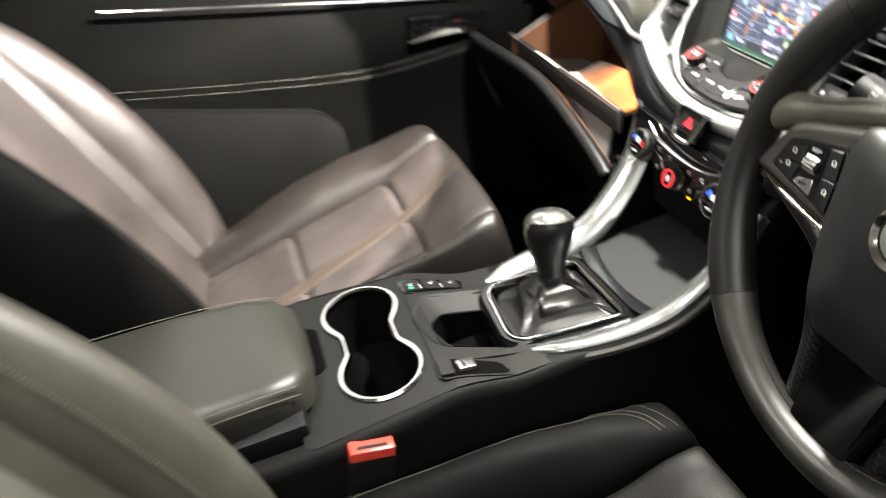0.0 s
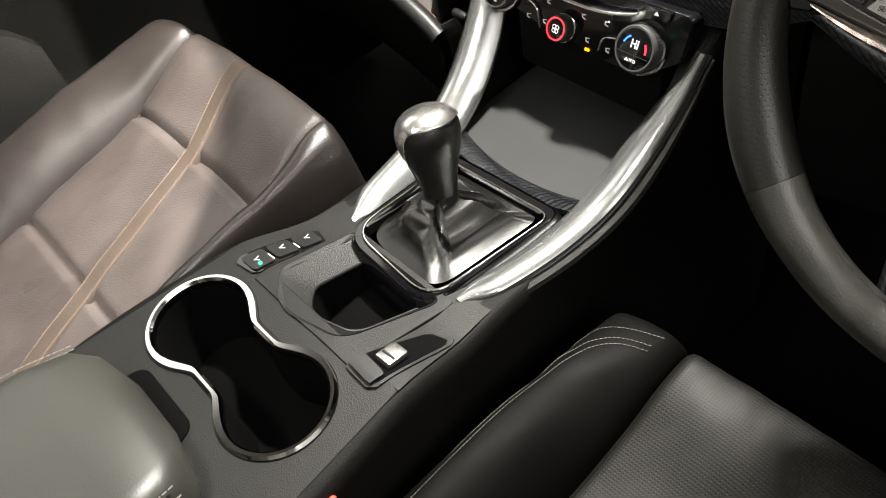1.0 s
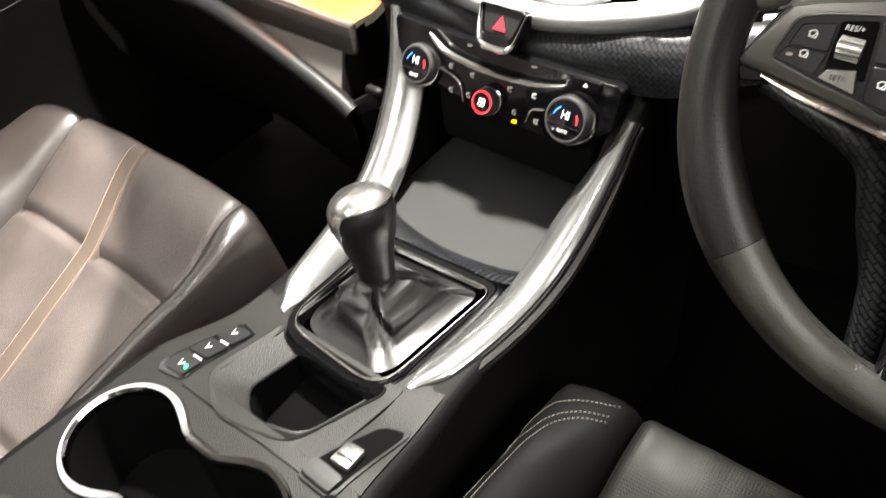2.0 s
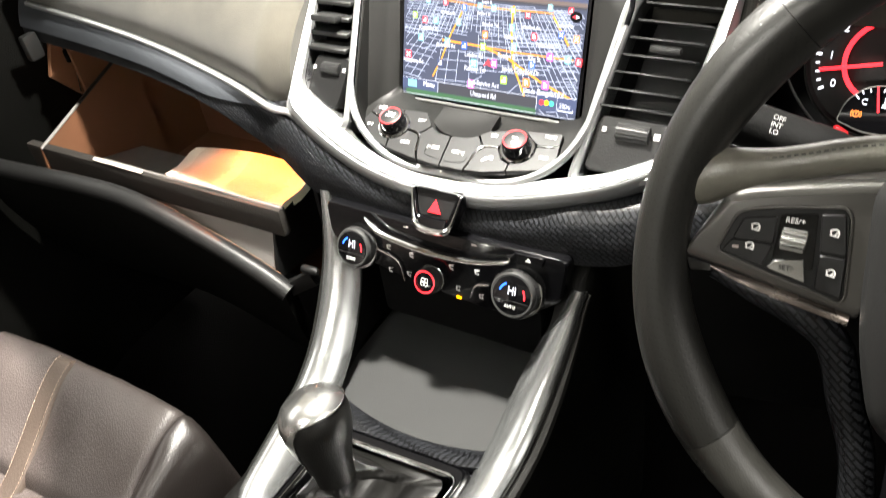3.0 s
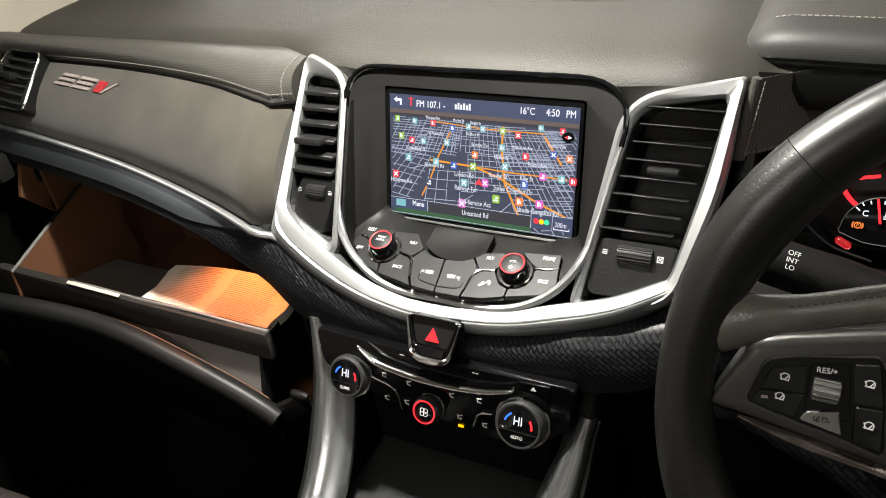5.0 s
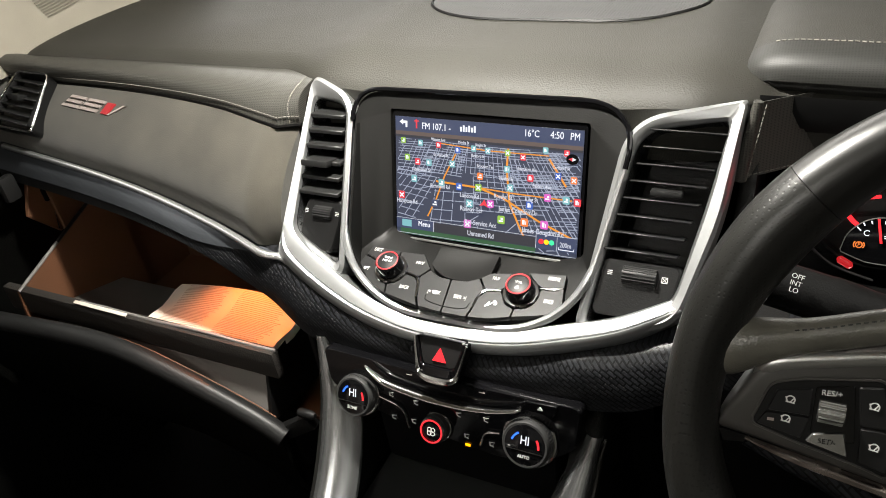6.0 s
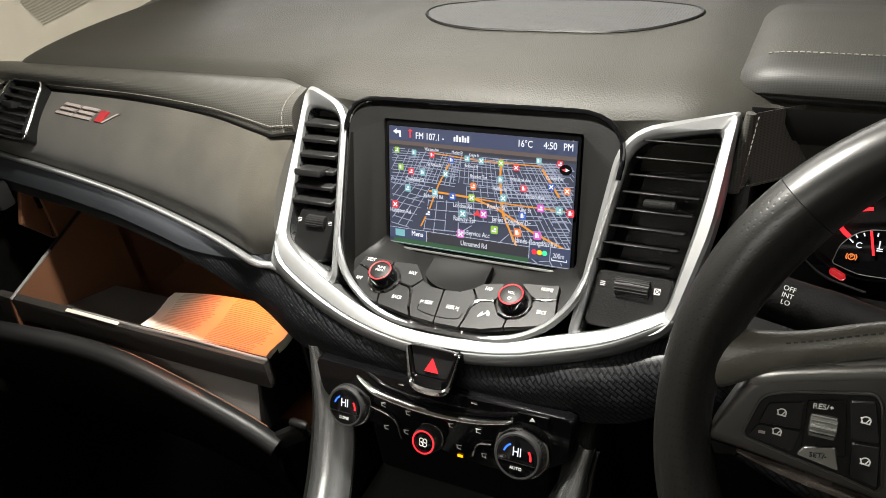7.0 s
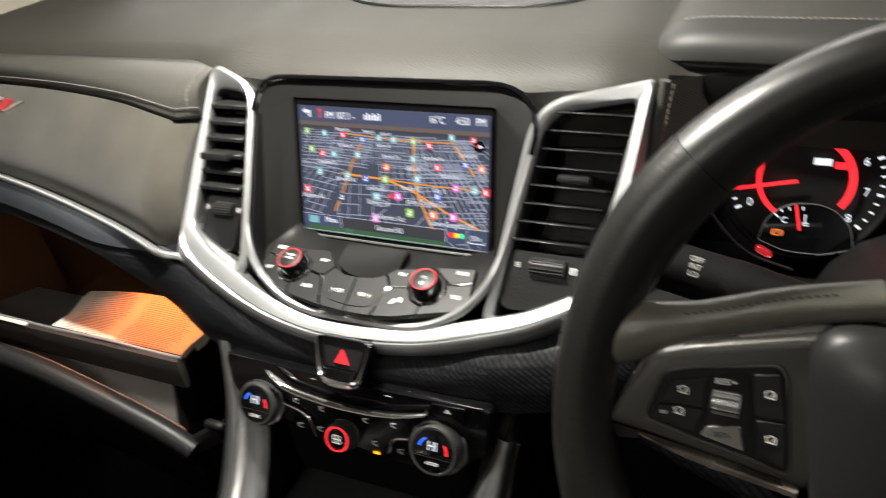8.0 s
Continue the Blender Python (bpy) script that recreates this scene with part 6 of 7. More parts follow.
def backrest(seat, cx, hw, y0, z0, hide, near, lean=0.36, deep=0.11):
    rows = []
    for j in range(31):
        f = j / 30
        h = 0.62 * f
        row = []
        for i in range(33):
            u = -1 + 2 * i / 32
            a = abs(u)
            w = hw * (1.0 + 0.04 * math.sin(math.pi * f) - 0.22 * ease(0.75, 1.0, f))
            fwd = 0.085 * ease(0.55, 0.80, a) * math.sin(math.pi * min(f * 0.95 + 0.12, 1)) ** 0.7
            fwd -= 0.09 * ease(0.84, 1.0, a) ** 2 + 0.008 * math.exp(-((a - 0.58) / 0.03) ** 2)
            fwd -= 0.03 * ease(0.92, 1, f)
            row.append(V(cx + w * u, y0 - h * math.sin(lean) + fwd, z0 + h * math.cos(lean) - 0.01 * a * f))
        rows.append(row)
    part("backrest", shell([r[6:27] for r in rows], (0, -deep, -0.02)), hide, seat, "leather backrest", 60)
    part("backrest_bolster", shell([r[:7] for r in rows], (0, -deep, -0.02)), hide, seat, "raised leather side bolster", 60)
    part("backrest_bolster", shell([r[26:] for r in rows], (0, -deep, -0.02)), near, seat, "raised leather side bolster", 60)
    return rows


# Near bolster takes the blackened hide, so its shade is in the colour.
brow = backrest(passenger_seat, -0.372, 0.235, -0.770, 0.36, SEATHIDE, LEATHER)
stitches("seam", [r[27] + V(0, 0.003, 0.001) for r in brow], 0.0048, passenger_seat)
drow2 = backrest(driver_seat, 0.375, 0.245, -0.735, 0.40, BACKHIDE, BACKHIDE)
stitches("seam", [r[5] + V(0, 0.003, 0.001) for r in drow2], 0.0048, driver_seat)

# ---- steering wheel ----
wheel = thing("steering_wheel", (0.3935, -0.10, 0.70), "black leather steering wheel with silver spokes and switch pads", "steering wheel")
SWC, TILT_W = V(0.3935, -0.207, 0.747), radians(24.7)
WU, WNRM = V(0, math.sin(TILT_W), math.cos(TILT_W)), V(0, -math.cos(TILT_W), math.sin(TILT_W))
WR, WT = 0.1815, 0.0165


def SW(x, v, d=0.0):
    return SWC + V(x, 0, 0) + WU * v + WNRM * d


def rim_ring(a, k=1.0):
    """One section of the rim at the angle a, thicker at the thumb grips."""
    c, s = math.cos(a), math.sin(a)
    turned = abs((math.degrees(a) + 180) % 360 - 180)
    thick = WT * (1 + 0.16 * math.exp(-((turned - 145) / 22) ** 2) + 0.16 * math.exp(-((turned - 35) / 22) ** 2)) * k
    inward = 1 + 0.24 * math.exp(-((turned - 148) / 24) ** 2) + 0.24 * math.exp(-((turned - 32) / 24) ** 2)
    n = 18
    return [SW(c * (WR + thick * 0.92 * math.cos(q) * (inward if math.cos(q) < 0 else 1)), s * (WR + thick * 0.92 * math.cos(q) * (inward if math.cos(q) < 0 else 1)), thick * 1.05 * math.sin(q)) for q in (2 * math.pi * j / n for j in range(n))]


def rim_arc(name, a0, a1, material, label):
    n = max(int(abs(a1 - a0) / 3), 4)
    return part(name, skin([rim_ring(radians(a0 + (a1 - a0) * i / n)) for i in range(n + 1)]), material, wheel, label, 70)


rim_arc("rim", 42, 138, RIMHIDE, "leather rim top")
rim_arc("rim_grip", 138.12, 224, RIMPERF, "perforated leather grip")
rim_arc("rim", 224.12, 315.88, LITRIM, "leather lower rim, paler for the light on it")
rim_arc("rim_grip", -44, 41.88, RIMPERF, "perforated leather grip")
# inner lacing
for a0, a1 in ((196, 344), (16, 164)):
    pts = [SW((WR - WT * 0.93) * math.cos(radians(a)), (WR - WT * 0.93) * math.sin(radians(a)), 0.003) for a in (a0 + (a1 - a0) * i / 60 for i in range(61))]
    stitches("lacing", pts, 0.006, wheel, (0.0045, 0.0009, 0.0009), LACE)
hub = loop2([(-0.080, 0.055), (0.080, 0.055), (0.069, -0.035), (0.048, -0.095), (-0.048, -0.095), (-0.069, -0.035)], 0.025, 8)
part("airbag_cover", skin([[SW(x, v, -0.03) for x, v in hub], [SW(x, v, 0.014) for x, v in hub], [SW(x * 0.93, v * 0.93, 0.022) for x, v in hub], [SW(x * 0.6, v * 0.6, 0.028) for x, v in hub]]), SLAT, wheel, "black airbag cover", 60)
part("emblem_ring", lathe([(0.0165, 0.026), (0.0195, 0.029), (0.0225, 0.031), (0.0240, 0.029), (0.0240, 0.024)], SW(0, 0, 0), WNRM, 32), CHROME, wheel, "plain round chrome emblem")
part("emblem", lathe([(0.0165, 0.024), (0.0165, 0.028), (0.006, 0.030), (0.0001, 0.030)], SW(0, 0, 0), WNRM, 28), SILVER, wheel, "plain silver emblem disc")
for side in (-1, 1):
    arm = loop2([(-0.1670, -0.0176), (-0.1650, -0.0106), (-0.1560, 0.0100), (-0.1460, 0.0300), (-0.1167, 0.0420), (-0.0700, 0.0590), (-0.0700, -0.0330), (-0.0875, -0.0296), (-0.1097, -0.0258), (-0.1478, -0.0199)], [0.003, 0.004, 0.008, 0.010, 0.006, 0.004, 0.004, 0.004, 0.004, 0.004], 6)
    q = [(side * -x, v) for x, v in arm]
    spoke = part("spoke", skin([[SW(x, v, -0.024) for x, v in q], [SW(x, v, -0.004) for x, v in q], [SW(x * 0.997, 0.004 + (v - 0.004) * 0.96, 0.0010) for x, v in q], [SW(x * 0.990, 0.004 + (v - 0.004) * 0.86, 0.0035) for x, v in q], [SW(x * 0.975, 0.004 + (v - 0.004) * 0.70, 0.0042) for x, v in q]]), SPOKE, wheel, "dark satin spoke", 50)
    leg = curve([V(side * x, v, 0) for x, v in ((0.150, -0.026), (0.1274, -0.0327), (0.098, -0.0402), (0.0772, -0.0528), (0.0642, -0.084), (0.0493, -0.1189), (0.040, -0.168))], 30)
    part("lower_arm", tube([SW(p.x, p.y, -0.012) for p in leg], [0.0050 + 0.0050 * ease(0, 12, i) for i in range(30)], 12, squash=0.8, up=WNRM), CARBON, spoke, "dark textured lower arm")
    brow = curve([V(side * 0.1530, 0.0080, 0), V(side * 0.1470, 0.0190, 0), V(side * 0.1390, 0.0260, 0), V(side * 0.1167, 0.0325, 0), V(side * 0.0877, 0.0400, 0), V(side * 0.0700, 0.0440, 0)], 26)
    part("brow", tube([SW(p.x, p.y, 0.0008) for p in brow], [0.0015 + 0.0042 * ease(0, 10, i) for i in range(26)], 12, squash=0.75, up=WNRM), GUNMETAL, spoke, "satin metal brow over the switches")
    sil = curve([V(side * 0.1830, 0.0200, 0), V(side * 0.1650, 0.0300, 0), V(side * 0.1455, 0.0385, 0), V(side * 0.1180, 0.0470, 0), V(side * 0.0885, 0.0570, 0), V(side * 0.0500, 0.0660, 0)], 24)
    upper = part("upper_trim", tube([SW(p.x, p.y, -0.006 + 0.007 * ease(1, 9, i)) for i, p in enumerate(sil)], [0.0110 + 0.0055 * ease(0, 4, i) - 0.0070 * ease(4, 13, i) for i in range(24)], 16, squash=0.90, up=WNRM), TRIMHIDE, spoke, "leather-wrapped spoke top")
    stitches("lacing", [SW(p.x, p.y + 0.0052, 0.0082) for p in sil[8:-2]], 0.0036, upper, (0.0022, 0.0006, 0.0006), LACE)
    lo = curve([V(side * 0.1500, -0.0195, 0), V(side * 0.1310, -0.0235, 0), V(side * 0.1109, -0.0268, 0), V(side * 0.0740, -0.0322, 0)], 14)
    part("silver_blade", tube([SW(p.x, p.y, 0.0035) for p in lo], [0.0012 + 0.0030 * math.sin(math.pi * min(i / 9, 1) * 0.5) for i in range(14)], 8, squash=0.6), BLADE, spoke, "slim dark metal blade")
    part("blade_tip", slab([SW(-side * x, v, 0.0022) for x, v in loop2([(-0.1660, -0.0170), (-0.1480, -0.0185), (-0.1480, -0.0235), (-0.1620, -0.0260)], 0.002, 4)], -WNRM * 0.010, 0.0015), GLOSS, spoke, "gloss black tip of the blade")
    pad = loop2([(-0.1480, -0.0071), (-0.1412, 0.0160), (-0.1275, 0.0212), (-0.0890, 0.0290), (-0.0848, 0.0239), (-0.0786, -0.0198), (-0.0807, -0.0235), (-0.0944, -0.0199), (-0.1225, -0.0149), (-0.1462, -0.0095)], [0.002, 0.005, 0.006, 0.003, 0.003, 0.002, 0.002, 0.004, 0.004, 0.001], 6)
    part("pad_edge", tube([SW(-side * x, v, 0.0058) for x, v in pad], 0.0008, 6, closed=True), SPOKE, spoke, "thin bright edge of the switch pad")
    pd = part("switch_pad", slab([SW(-side * x, v, 0.0060) for x, v in pad], -WNRM * 0.012, 0.0012), BLACK, spoke, "black switch pad")
    for pts in (((-0.1375, 0.0131), (-0.1203, 0.0176), (-0.1195, 0.0022), (-0.1410, 0.0008)), ((-0.1415, -0.0002), (-0.1195, 0.0012), (-0.1225, -0.0115), (-0.1455, -0.0078)), ((-0.0996, 0.0232), (-0.0880, 0.0252), (-0.0830, 0.0032), (-0.0960, 0.0023)), ((-0.0958, 0.0011), (-0.0828, 0.0020), (-0.0806, -0.0205), (-0.0943, -0.0180))):
        part("switch", slab([SW(-side * x, v, 0.0075) for x, v in loop2(pts, 0.0015, 4)], -WNRM * 0.004, 0.0007), BUTTON, pd)
    part("roller_well", slab([SW(-side * x, v, 0.0066) for x, v in loop2([(-0.1190, 0.0188), (-0.1010, 0.0232), (-0.0970, -0.0085), (-0.1185, -0.0085)], 0.0015, 4)], -WNRM * 0.003, 0.0005), GLOSS, pd)
    roller = part("roller", lathe([(0.004, -0.0068), (0.0062, -0.0064), (0.0064, 0.0), (0.0062, 0.0064), (0.004, 0.0068)], SW(-side * -0.1100, 0.0065, 0.0052), (1, 0, 0), 24), KNOBCAP, pd, "ribbed silver roller")
    for j in range(9):
        q = radians(-20 + 26 * j)
        part("rib", box((0.0118, 0.0007, 0.0009), Matrix.Translation(SW(-side * -0.1100, 0.0065 + 0.0064 * math.cos(q), 0.0052 + 0.0064 * math.sin(q))) @ pose(0, 0, 0, 65 - 26 * j, 0, 0), 0), GUNMETAL, roller)
    part("set_key", slab([SW(-side * x, v, 0.0080) for x, v in loop2([(-0.1172, -0.0068), (-0.1026, -0.0033), (-0.0991, -0.0160), (-0.1204, -0.0122)], 0.0012, 4)], -WNRM * 0.004, 0.0007), KNOBCAP, pd, "silver set key")
    if side < 0:
        wm = lambda x, v, d: place(SW(x, v, d), V(1, 0.02, 0.08), WU)
        lettering("switch_text", "RES/+", 0.0042, wm(-0.1112, 0.0168, 0.0070), MARK, pd)
        lettering("switch_text", "SET/-", 0.0040, wm(-0.1100, -0.0098, 0.0084), BUTTON, pd)
        for x, v in ((-0.1303, 0.0092), (-0.1312, -0.0020), (-0.0912, 0.0145), (-0.0882, -0.0075)):
            mm = wm(x, v, 0.0078)
            part("switch_mark", join(arc(mm, 0.0022, -40, 160, 0.00035, 0.0001), box((0.0046, 0.0006, 0.0003), mm @ pose(0, -0.0014, 0, 0, 0, -10), 0), box((0.0006, 0.0034, 0.0003), mm @ pose(-0.0018, 0, 0, 0, 0, 20), 0), box((0.0006, 0.0030, 0.0003), mm @ pose(0.0010, 0, 0, 0, 0, -35), 0)), MARK, pd)
        part("switch_mark", box((0.0034, 0.0016, 0.0003), wm(-0.1385, -0.0040, 0.0078), 0), SILVERMARK, pd)
part("lower_spoke", skin([[SW(x * k, v, d) for x, v in loop2([(-0.040, -0.07), (0.040, -0.07), (0.030, -0.172), (-0.030, -0.172)], 0.01, 5)] for k, d in ((1.0, -0.02), (1.0, 0.0), (0.85, 0.006))]), GLOSS, wheel, "gloss black lower spoke")
column = thing("steering_column", (0.3935, -0.02, 0.68), "black plastic steering column shroud", "steering column")
part("shroud", tube([SWC - WNRM * d for d in (0.03, 0.06, 0.12, 0.22)], [0.050, 0.062, 0.070, 0.075], 20), BLACK, column)
stalk = thing("wiper_stalk", (0.27, -0.12, 0.765), "black wiper stalk with white markings", "stalk")
S0, S1 = V(0.345, -0.115, 0.741), V(0.230, -0.123, 0.7725)
sd = (S1 - S0).normalized()
part("lever", tube([S0 + sd * (k * (S1 - S0).length) for k in (0, 0.45, 0.47, 0.60, 0.62, 0.99, 1.0)], [0.0125, 0.0145, 0.0150, 0.0155, 0.0150, 0.0150, 0.0125], 24), BLACK, stalk)
sm2 = place(V(0.2565, -0.1340, 0.7795), V(0.963, 0.03, -0.268), V(0.16, 0.55, 0.78))
for k, wd in enumerate(("OFF", "INT", "LO")):
    lettering("stalk_text", wd, 0.0042, sm2 @ pose(0.000, 0.0042 - 0.0042 * k, 0.0012, 0, 0, 0), MARK, stalk)

# ---- instrument cluster ----
cluster = thing("instrument_cluster", (0.39, 0.10, 0.70), "black instrument cluster with red-lit dials under a perforated hood", "instrument cluster")
part("backing", box((0.36, 0.012, 0.18), Matrix.Translation((0.395, 0.118, 0.725)) @ pose(0, 0, 0, -17, 0, 0), 0.01), GLOSS, cluster)
GU, GN = V(0, 0.287, 0.958), V(0, -0.958, 0.287)
GO = V(0.311, 0.0467, 0.7277)
GP = lambda x, v, d=0.0: GO + V(x, 0, 0) + GU * v + GN * d
for x in (-0.001, 0.164):
    gm = place(GP(x, 0.0138, 0.004), V(1, 0, 0), GU)
    gauge = part("gauge", lathe([(0.060, -0.060), (0.060, 0.006), (0.0580, 0.007), (0.0560, 0.0), (0.0001, -0.001)], GP(x, 0.0138, 0), GN, 48), BLACK, cluster, "round black dial")
    part("red_arc", arc(gm, 0.0312, -36, 118, 0.0026, 0.001), G_RED, gauge, "lit red arc", 0)
    part("red_arc", arc(gm, 0.0312, 118, 238, 0.0018, 0.001), G_RED, gauge, "lit red arc", 0)
    part("needle", box((0.044, 0.0024, 0.0012), gm @ pose(-0.0262, -0.0060, 0.003, 0, 0, 12.5), 0), G_RED, gauge, "lit red needle")
    for k in range(33):
        a = radians(210 - 7.8 * k)
        part("tick", box((0.0042 if k % 4 == 0 else 0.0030, 0.0019 if k % 4 == 0 else 0.0013, 0.0004), gm @ pose(0.0500 * math.cos(a), 0.0500 * math.sin(a), 0.001, 0, 0, math.degrees(a)), 0), G_WHITE, gauge, "", 0)
        if x < 0 and k % 4 == 0:
            lettering("gauge_text", str(k // 4), 0.0085, gm @ pose(0.0410 * math.cos(a), 0.0410 * math.sin(a), 0.0012), G_WHITE, gauge)
    if x < 0:
        part("readout", box((0.012, 0.005, 0.0004), gm @ pose(0.010, 0.014, 0.002), 0), G_WHITE, gauge, "", 0)
        part("readout", box((0.008, 0.005, 0.0004), gm @ pose(0.022, 0.012, 0.002), 0), G_RED, gauge, "", 0)
# small lens-shaped dial in front of the rev counter
lens_top = [(-0.0274, -0.0325), (-0.0238, -0.0190), (-0.0150, -0.0088), (-0.0055, -0.0042), (0.0045, -0.0030)]
lens_low = [(0.0045, -0.0412), (-0.0060, -0.0408), (-0.0125, -0.0395), (-0.0265, -0.0345)]
half = [(p.x, p.y) for p in curve([V(x, v, 0) for x, v in lens_top], 18)]
low_half = [(p.x, p.y) for p in curve([V(x, v, 0) for x, v in lens_low], 14)]
lens_ring = half + [(0.009 - x, v) for x, v in half[-2::-1]] + [(0.009 - x, v) for x, v in low_half[::-1]] + low_half[1:]
temp = part("temperature_gauge", slab([GP(x, v, 0.0085) for x, v in lens_ring], -GN * 0.004, 0.0004), GLOSS, cluster, "small lens-shaped temperature dial")
part("dial_edge", tube([GP(x, v, 0.0088) for x, v in lens_ring], 0.00045, 6, closed=True), GUNMETAL, temp, "thin grey edge")
tm = place(GP(0, 0, 0.0092), V(1, 0, 0), GU)
part("needle", box((0.0018, 0.0195, 0.0008), tm @ pose(-0.0024, -0.0140, 0.001, 0, 0, 13), 0), G_RED, temp, "lit red needle")
lettering("gauge_text", "C", 0.0066, tm @ pose(-0.0112, -0.0170, 0.0006), G_WHITE, temp)
for x, v, turn in ((-0.0168, -0.0139, 138), (-0.0138, -0.0098, 122), (-0.0088, -0.0078, 110), (0.0004, -0.0068, 90)):
    part("tick", box((0.0040 if turn > 130 else 0.0026, 0.0010, 0.0004), tm @ pose(x, v, 0.0006, 0, 0, turn), 0), G_WHITE, temp, "", 0)
part("coolant_mark", join(*[box((0.0042, 0.0007, 0.0004), tm @ pose(0.0032, -0.0178 - 0.0016 * k, 0.0006), 0) for k in (0, 1)], box((0.0009, 0.0062, 0.0004), tm @ pose(0.0026, -0.0145, 0.0006), 0)), G_WHITE, temp, "", 0)
part("brake_lamp", join(arc(tm @ pose(-0.0150, -0.0268, 0.0006), 0.0023, 0, 360, 0.00045), arc(tm @ pose(-0.0150, -0.0268, 0.0006), 0.0037, 140, 220, 0.00045), arc(tm @ pose(-0.0150, -0.0268, 0.0006), 0.0037, -40, 40, 0.00045)), G_ORANGE, temp, "lit orange brake lamp", 0)
lettering("gauge_text", "P", 0.0040, tm @ pose(-0.0150, -0.0268, 0.0006), G_ORANGE, temp)
part("warning_glow", box((0.013, 0.006, 0.002), tm @ pose(-0.0225, -0.0425, 0.001, 0, 0, -28), 0.002, 1), G_DIMRED, cluster, "lit red warning lamp")
part("cluster_edge", tube(curve([GP(x, v, 0.010) for x, v in ((-0.0745, 0.0140), (-0.0725, 0.0005), (-0.0625, -0.0170), (-0.0466, -0.0350), (-0.0290, -0.0470), (-0.001, -0.0545))], 30), 0.0011, 8), SLAT, cluster, "thin rim round the dials")
# hood over the cluster
hp = []
for y, z in ((0.085, 0.828), (0.060, 0.8255), (0.049, 0.827), (0.0445, 0.832), (0.0445, 0.841), (0.049, 0.8475), (0.058, 0.8520), (0.072, 0.8540), (0.12, 0.853), (0.19, 0.847), (0.30, 0.822)):
    low = 0.8235 + 0.0115 * ease(0.834, 0.852, z) if y < 0.25 else z
    row = []
    for i in range(81):
        u = -1 + 2 * i / 80
        u = math.copysign(1 - (1 - abs(u)) ** 1.6, u)
        edge = abs(u) ** 16
        row.append(V(0.400 + 0.203 * u, y - 0.010 * (1 - u * u) + 0.012 * edge, low + (z - low) * (1 - edge)))
    hp.append(row)
hood = part("hood", shell(hp[:8], (0, 0.004, -0.006)), HOODHIDE, cluster, "perforated leather hood")
part("hood_top", shell(hp[7:], (0, 0.004, -0.006)), DASH, cluster, "smooth grained hood top")
stitches("seam", [p + V(0, -0.0005, 0.0009) for p in hp[7][9:-9]], 0.0045, hood)
# Sheet added to darken the gap under the hood, where shade would fall.
part("hood_shade", shell([[V(0.212 + 0.376 * i / 20, y, z) for i in range(21)] for y, z in ((0.034, 0.8235), (0.033, 0.812), (0.037, 0.797), (0.10, 0.792), (0.16, 0.78))], (0, 0.003, -0.004)), HOODSHADE, cluster, "black sheet in place of the shade under the hood")
part("binnacle_side", slab([V(0.206, y, z) for y, z in ((0.030, 0.818), (0.10, 0.812), (0.14, 0.66), (-0.075, 0.66), (-0.050, 0.70), (0.006, 0.755))], (0.012, 0, 0), 0.003), BLACK, cluster, "black cheek wall")
A_, B_, C_, D_ = V(0.2125, 0.010, 0.828), V(0.2040, 0.004, 0.766), V(0.262, 0.046, 0.768), V(0.262, 0.062, 0.820)
rows = [[A_.lerp(D_, f).lerp(B_.lerp(C_, f), g) for g in (i / 8 for i in range(9))] for f in (j / 8 for j in range(9))]
part("cheek", shell(rows, (0.004, 0.008, -0.002)), PAD, cluster, "perforated leather cheek")
part("cheek_edge", tube([p + V(0.001, 0.003, 0) for p in rows[0]], [0.0035 + 0.0030 * i / 8 for i in range(9)], 12), PAD, cluster, "rolled leather edge")
stitches("seam", [r[-1] + V(0, -0.002, 0.003) for r in rows], 0.0045, cluster)
stitches("seam", [p + V(0.007, -0.001, 0.0) for p in rows[0]], 0.0045, cluster)
part("binnacle_floor", shell([[V(0.207 + 0.39 * i / 20, y, z) for i in range(21)] for y, z in ((-0.055, 0.690), (0.02, 0.668), (0.12, 0.645))], (0, 0, -0.01)), BLACK, cluster)

# ---- passenger door, pillar ----
door = tagged(new("door_1"), "black passenger door card with armrest and a slim chrome strip", "", "", "structure")
door.location = (-0.72, -0.3, 0.3)
rows = []
for k in range(13):
    f = k / 12
    z = 0.12 + 0.76 * f
    row = []
    for i in range(41):
        y = -1.25 + 1.35 * i / 40
        x = -0.725 + 0.02 * math.sin(math.pi * f)
        x += 0.030 * math.exp(-((z - 0.60) / 0.035) ** 2) * ease(-1.1, -0.9, y) * (1 - ease(-0.16, 0.0, y))
        x += 0.035 * ease(0.36, 0.30, z) * ease(-1.2, -1.0, y) * (1 - ease(-0.25, -0.05, y))
        row.append(V(x, y, z))
    rows.append(row)
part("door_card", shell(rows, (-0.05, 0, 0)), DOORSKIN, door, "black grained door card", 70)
part("chrome_strip", tube(curve([V(-0.695, -0.80, 0.788), V(-0.692, -0.5, 0.722), V(-0.692, -0.18, 0.652), V(-0.70, -0.10, 0.636)], 24), 0.0035, 8), CHROME, door, "slim chrome strip")
for dz in (0.0, -0.014):
    stitches("seam", curve([V(-0.690, -0.86, 0.660 + dz), V(-0.672, -0.6, 0.610 + dz), V(-0.668, -0.38, 0.575 + dz), V(-0.672, -0.16, 0.575 + dz)], 40), 0.006, door)
part("handle_cup", box((0.03, 0.16, 0.055), Matrix.Translation((-0.694, -0.22, 0.608)) @ pose(0, 0, 0, -10, 0, 0), 0.015), GLOSS, door, "dark handle recess")
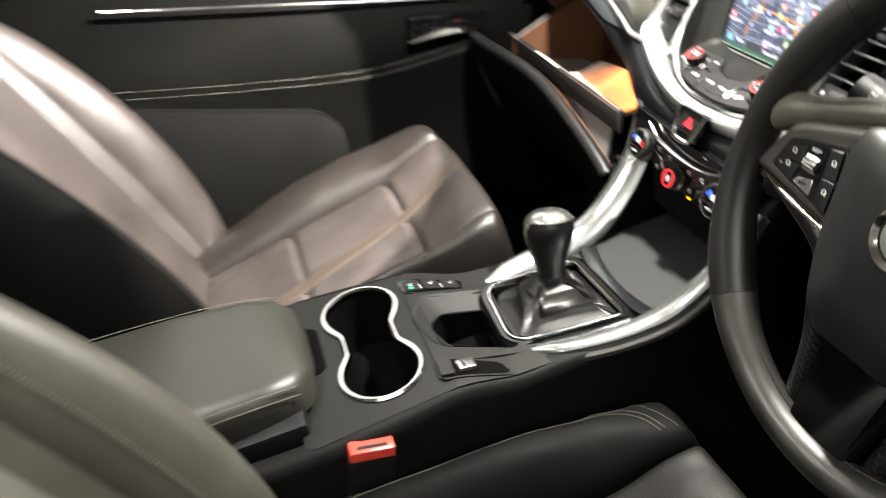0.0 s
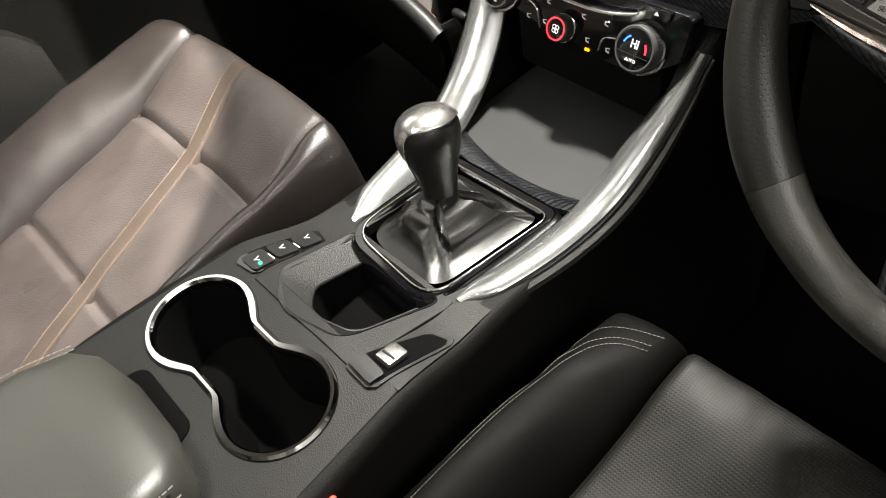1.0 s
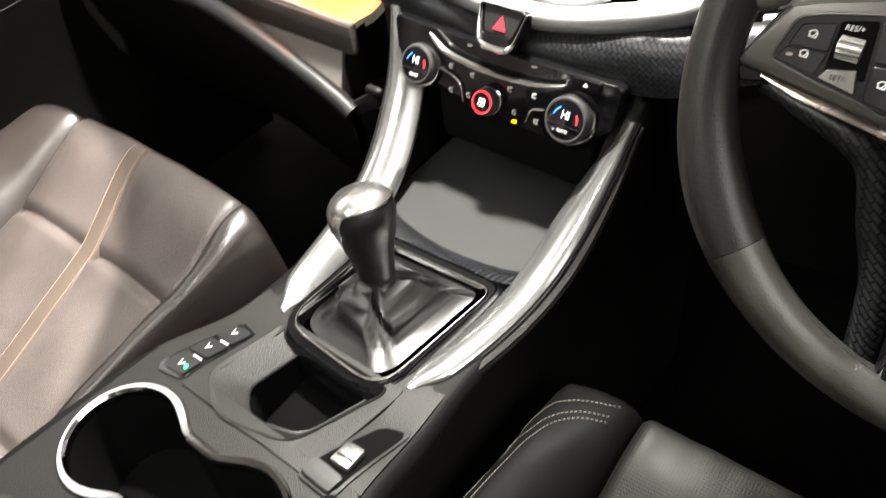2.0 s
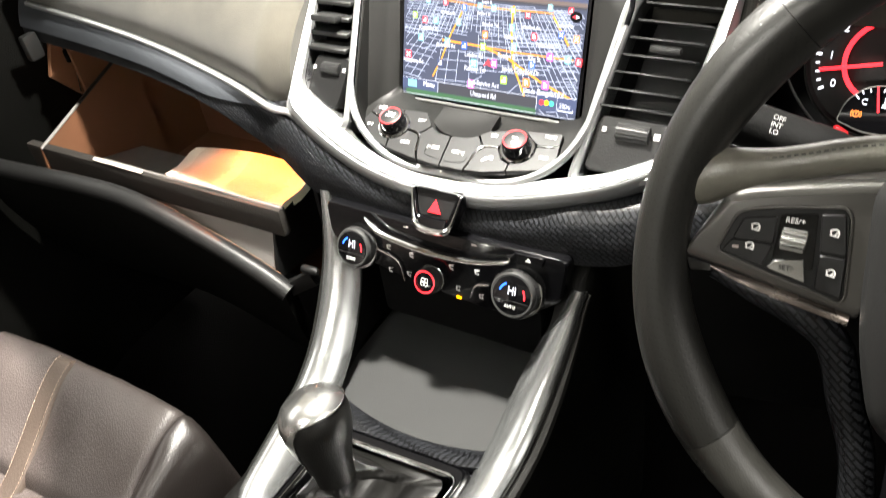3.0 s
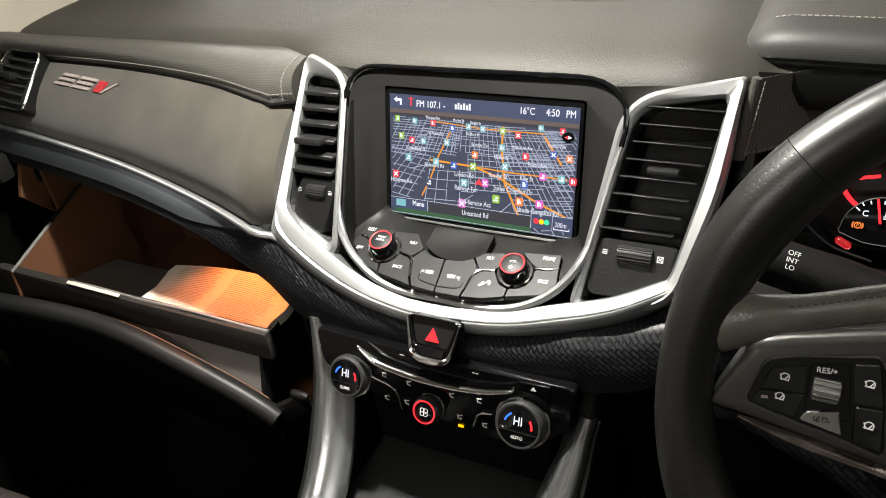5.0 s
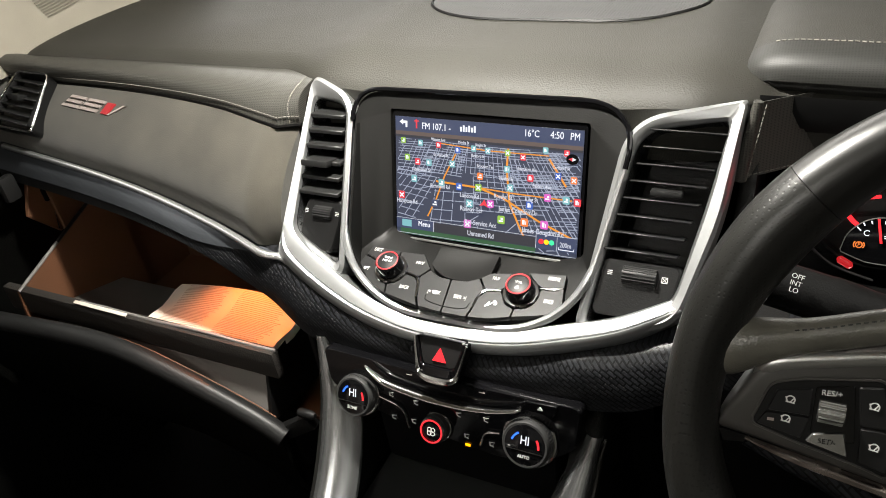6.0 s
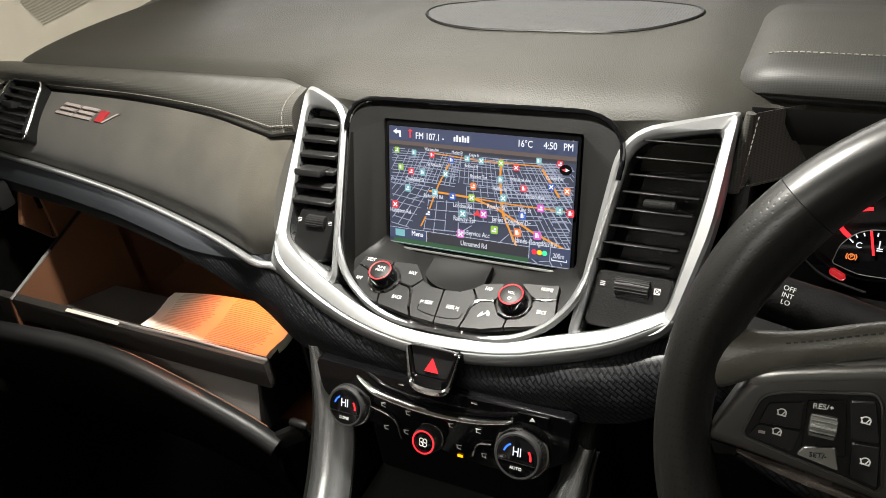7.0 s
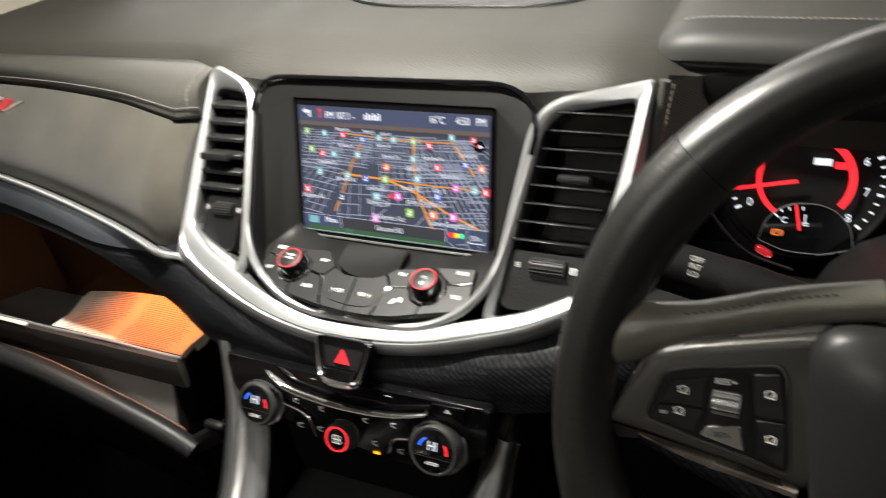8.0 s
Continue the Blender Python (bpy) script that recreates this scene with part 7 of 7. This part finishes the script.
part("door_handle", tube(curve([V(-0.675, -0.30, 0.600), V(-0.668, -0.26, 0.604), V(-0.668, -0.20, 0.600), V(-0.675, -0.17, 0.592)], 12), [0.004 + 0.004 * math.sin(math.pi * i / 11) for i in range(12)], 8), CHROME, door, "chrome pull handle")
part("pocket", shell([[V(-0.672 + 0.012 * math.sin(math.pi * min(g * 1.2, 1)), y, (0.585 - 0.32 * (y + 0.71) - 0.030 * ease(-0.50, -0.465, y)) * (1 - g) + 0.24 * g) for y in (-1.0 + 0.535 * i / 24 for i in range(25))] for g in (0, 0.08, 0.2, 0.5, 0.8, 1)], (-0.03, 0, 0)), SIDESKIN, door, "raised door pocket")
# pillar trim with slots
pillar = tagged(new("pillar_trim"), "pale cloth windscreen pillar trim with a slotted panel", "", "", "structure")
pillar.location = (-0.66, 0.2, 0.85)
rows = []
for k in range(13):
    f = k / 12
    row = []
    for i in range(13):
        g = i / 12
        base = V(-0.665 + 0.075 * g, 0.02 + 0.42 * g, 0.795 + 0.055 * g)
        topp = V(-0.60 + 0.02 * g, -0.12 + 0.14 * g, 1.25)
        p = base.lerp(topp, f)
        p += V(-0.05 * math.sin(math.pi * f * 0.9) * (1 - 0.3 * g) + 0.02 * f, 0, 0)
        row.append(p)
    rows.append(row)
part("trim_panel", shell(rows, (-0.02, 0.004, 0)), BEIGE, pillar, "pale cloth-faced trim")
for k in range(34):
    a = rows[1][3].lerp(rows[4][3], k / 33)
    b = rows[1][8].lerp(rows[4][8], k / 33)
    part("slot", tube([a.lerp(b, t) + V(0.0025, -0.0015, 0) for t in (0, 0.5, 1)], 0.0007, 5), SLOT, pillar)

# ---- unseen panel on the driver's side, added to block side light ----
side_block = tagged(new("side_light_block"), "plain black unseen panel, added to keep side light off the footwell", "", "", "structure")
side_block.location = (0.74, -0.3, 0.3)
rows = []
for k in range(9):
    f = k / 8
    rows.append([V(0.745 - 0.02 * math.sin(math.pi * f), -1.25 + 1.40 * i / 20, 0.12 + 0.73 * f) for i in range(21)])
# Same build as a door card, but only here to shade the cabin.
part("door_card", shell(rows, (0.05, 0, 0)), DOORSKIN, side_block, "black grained door card", 70)
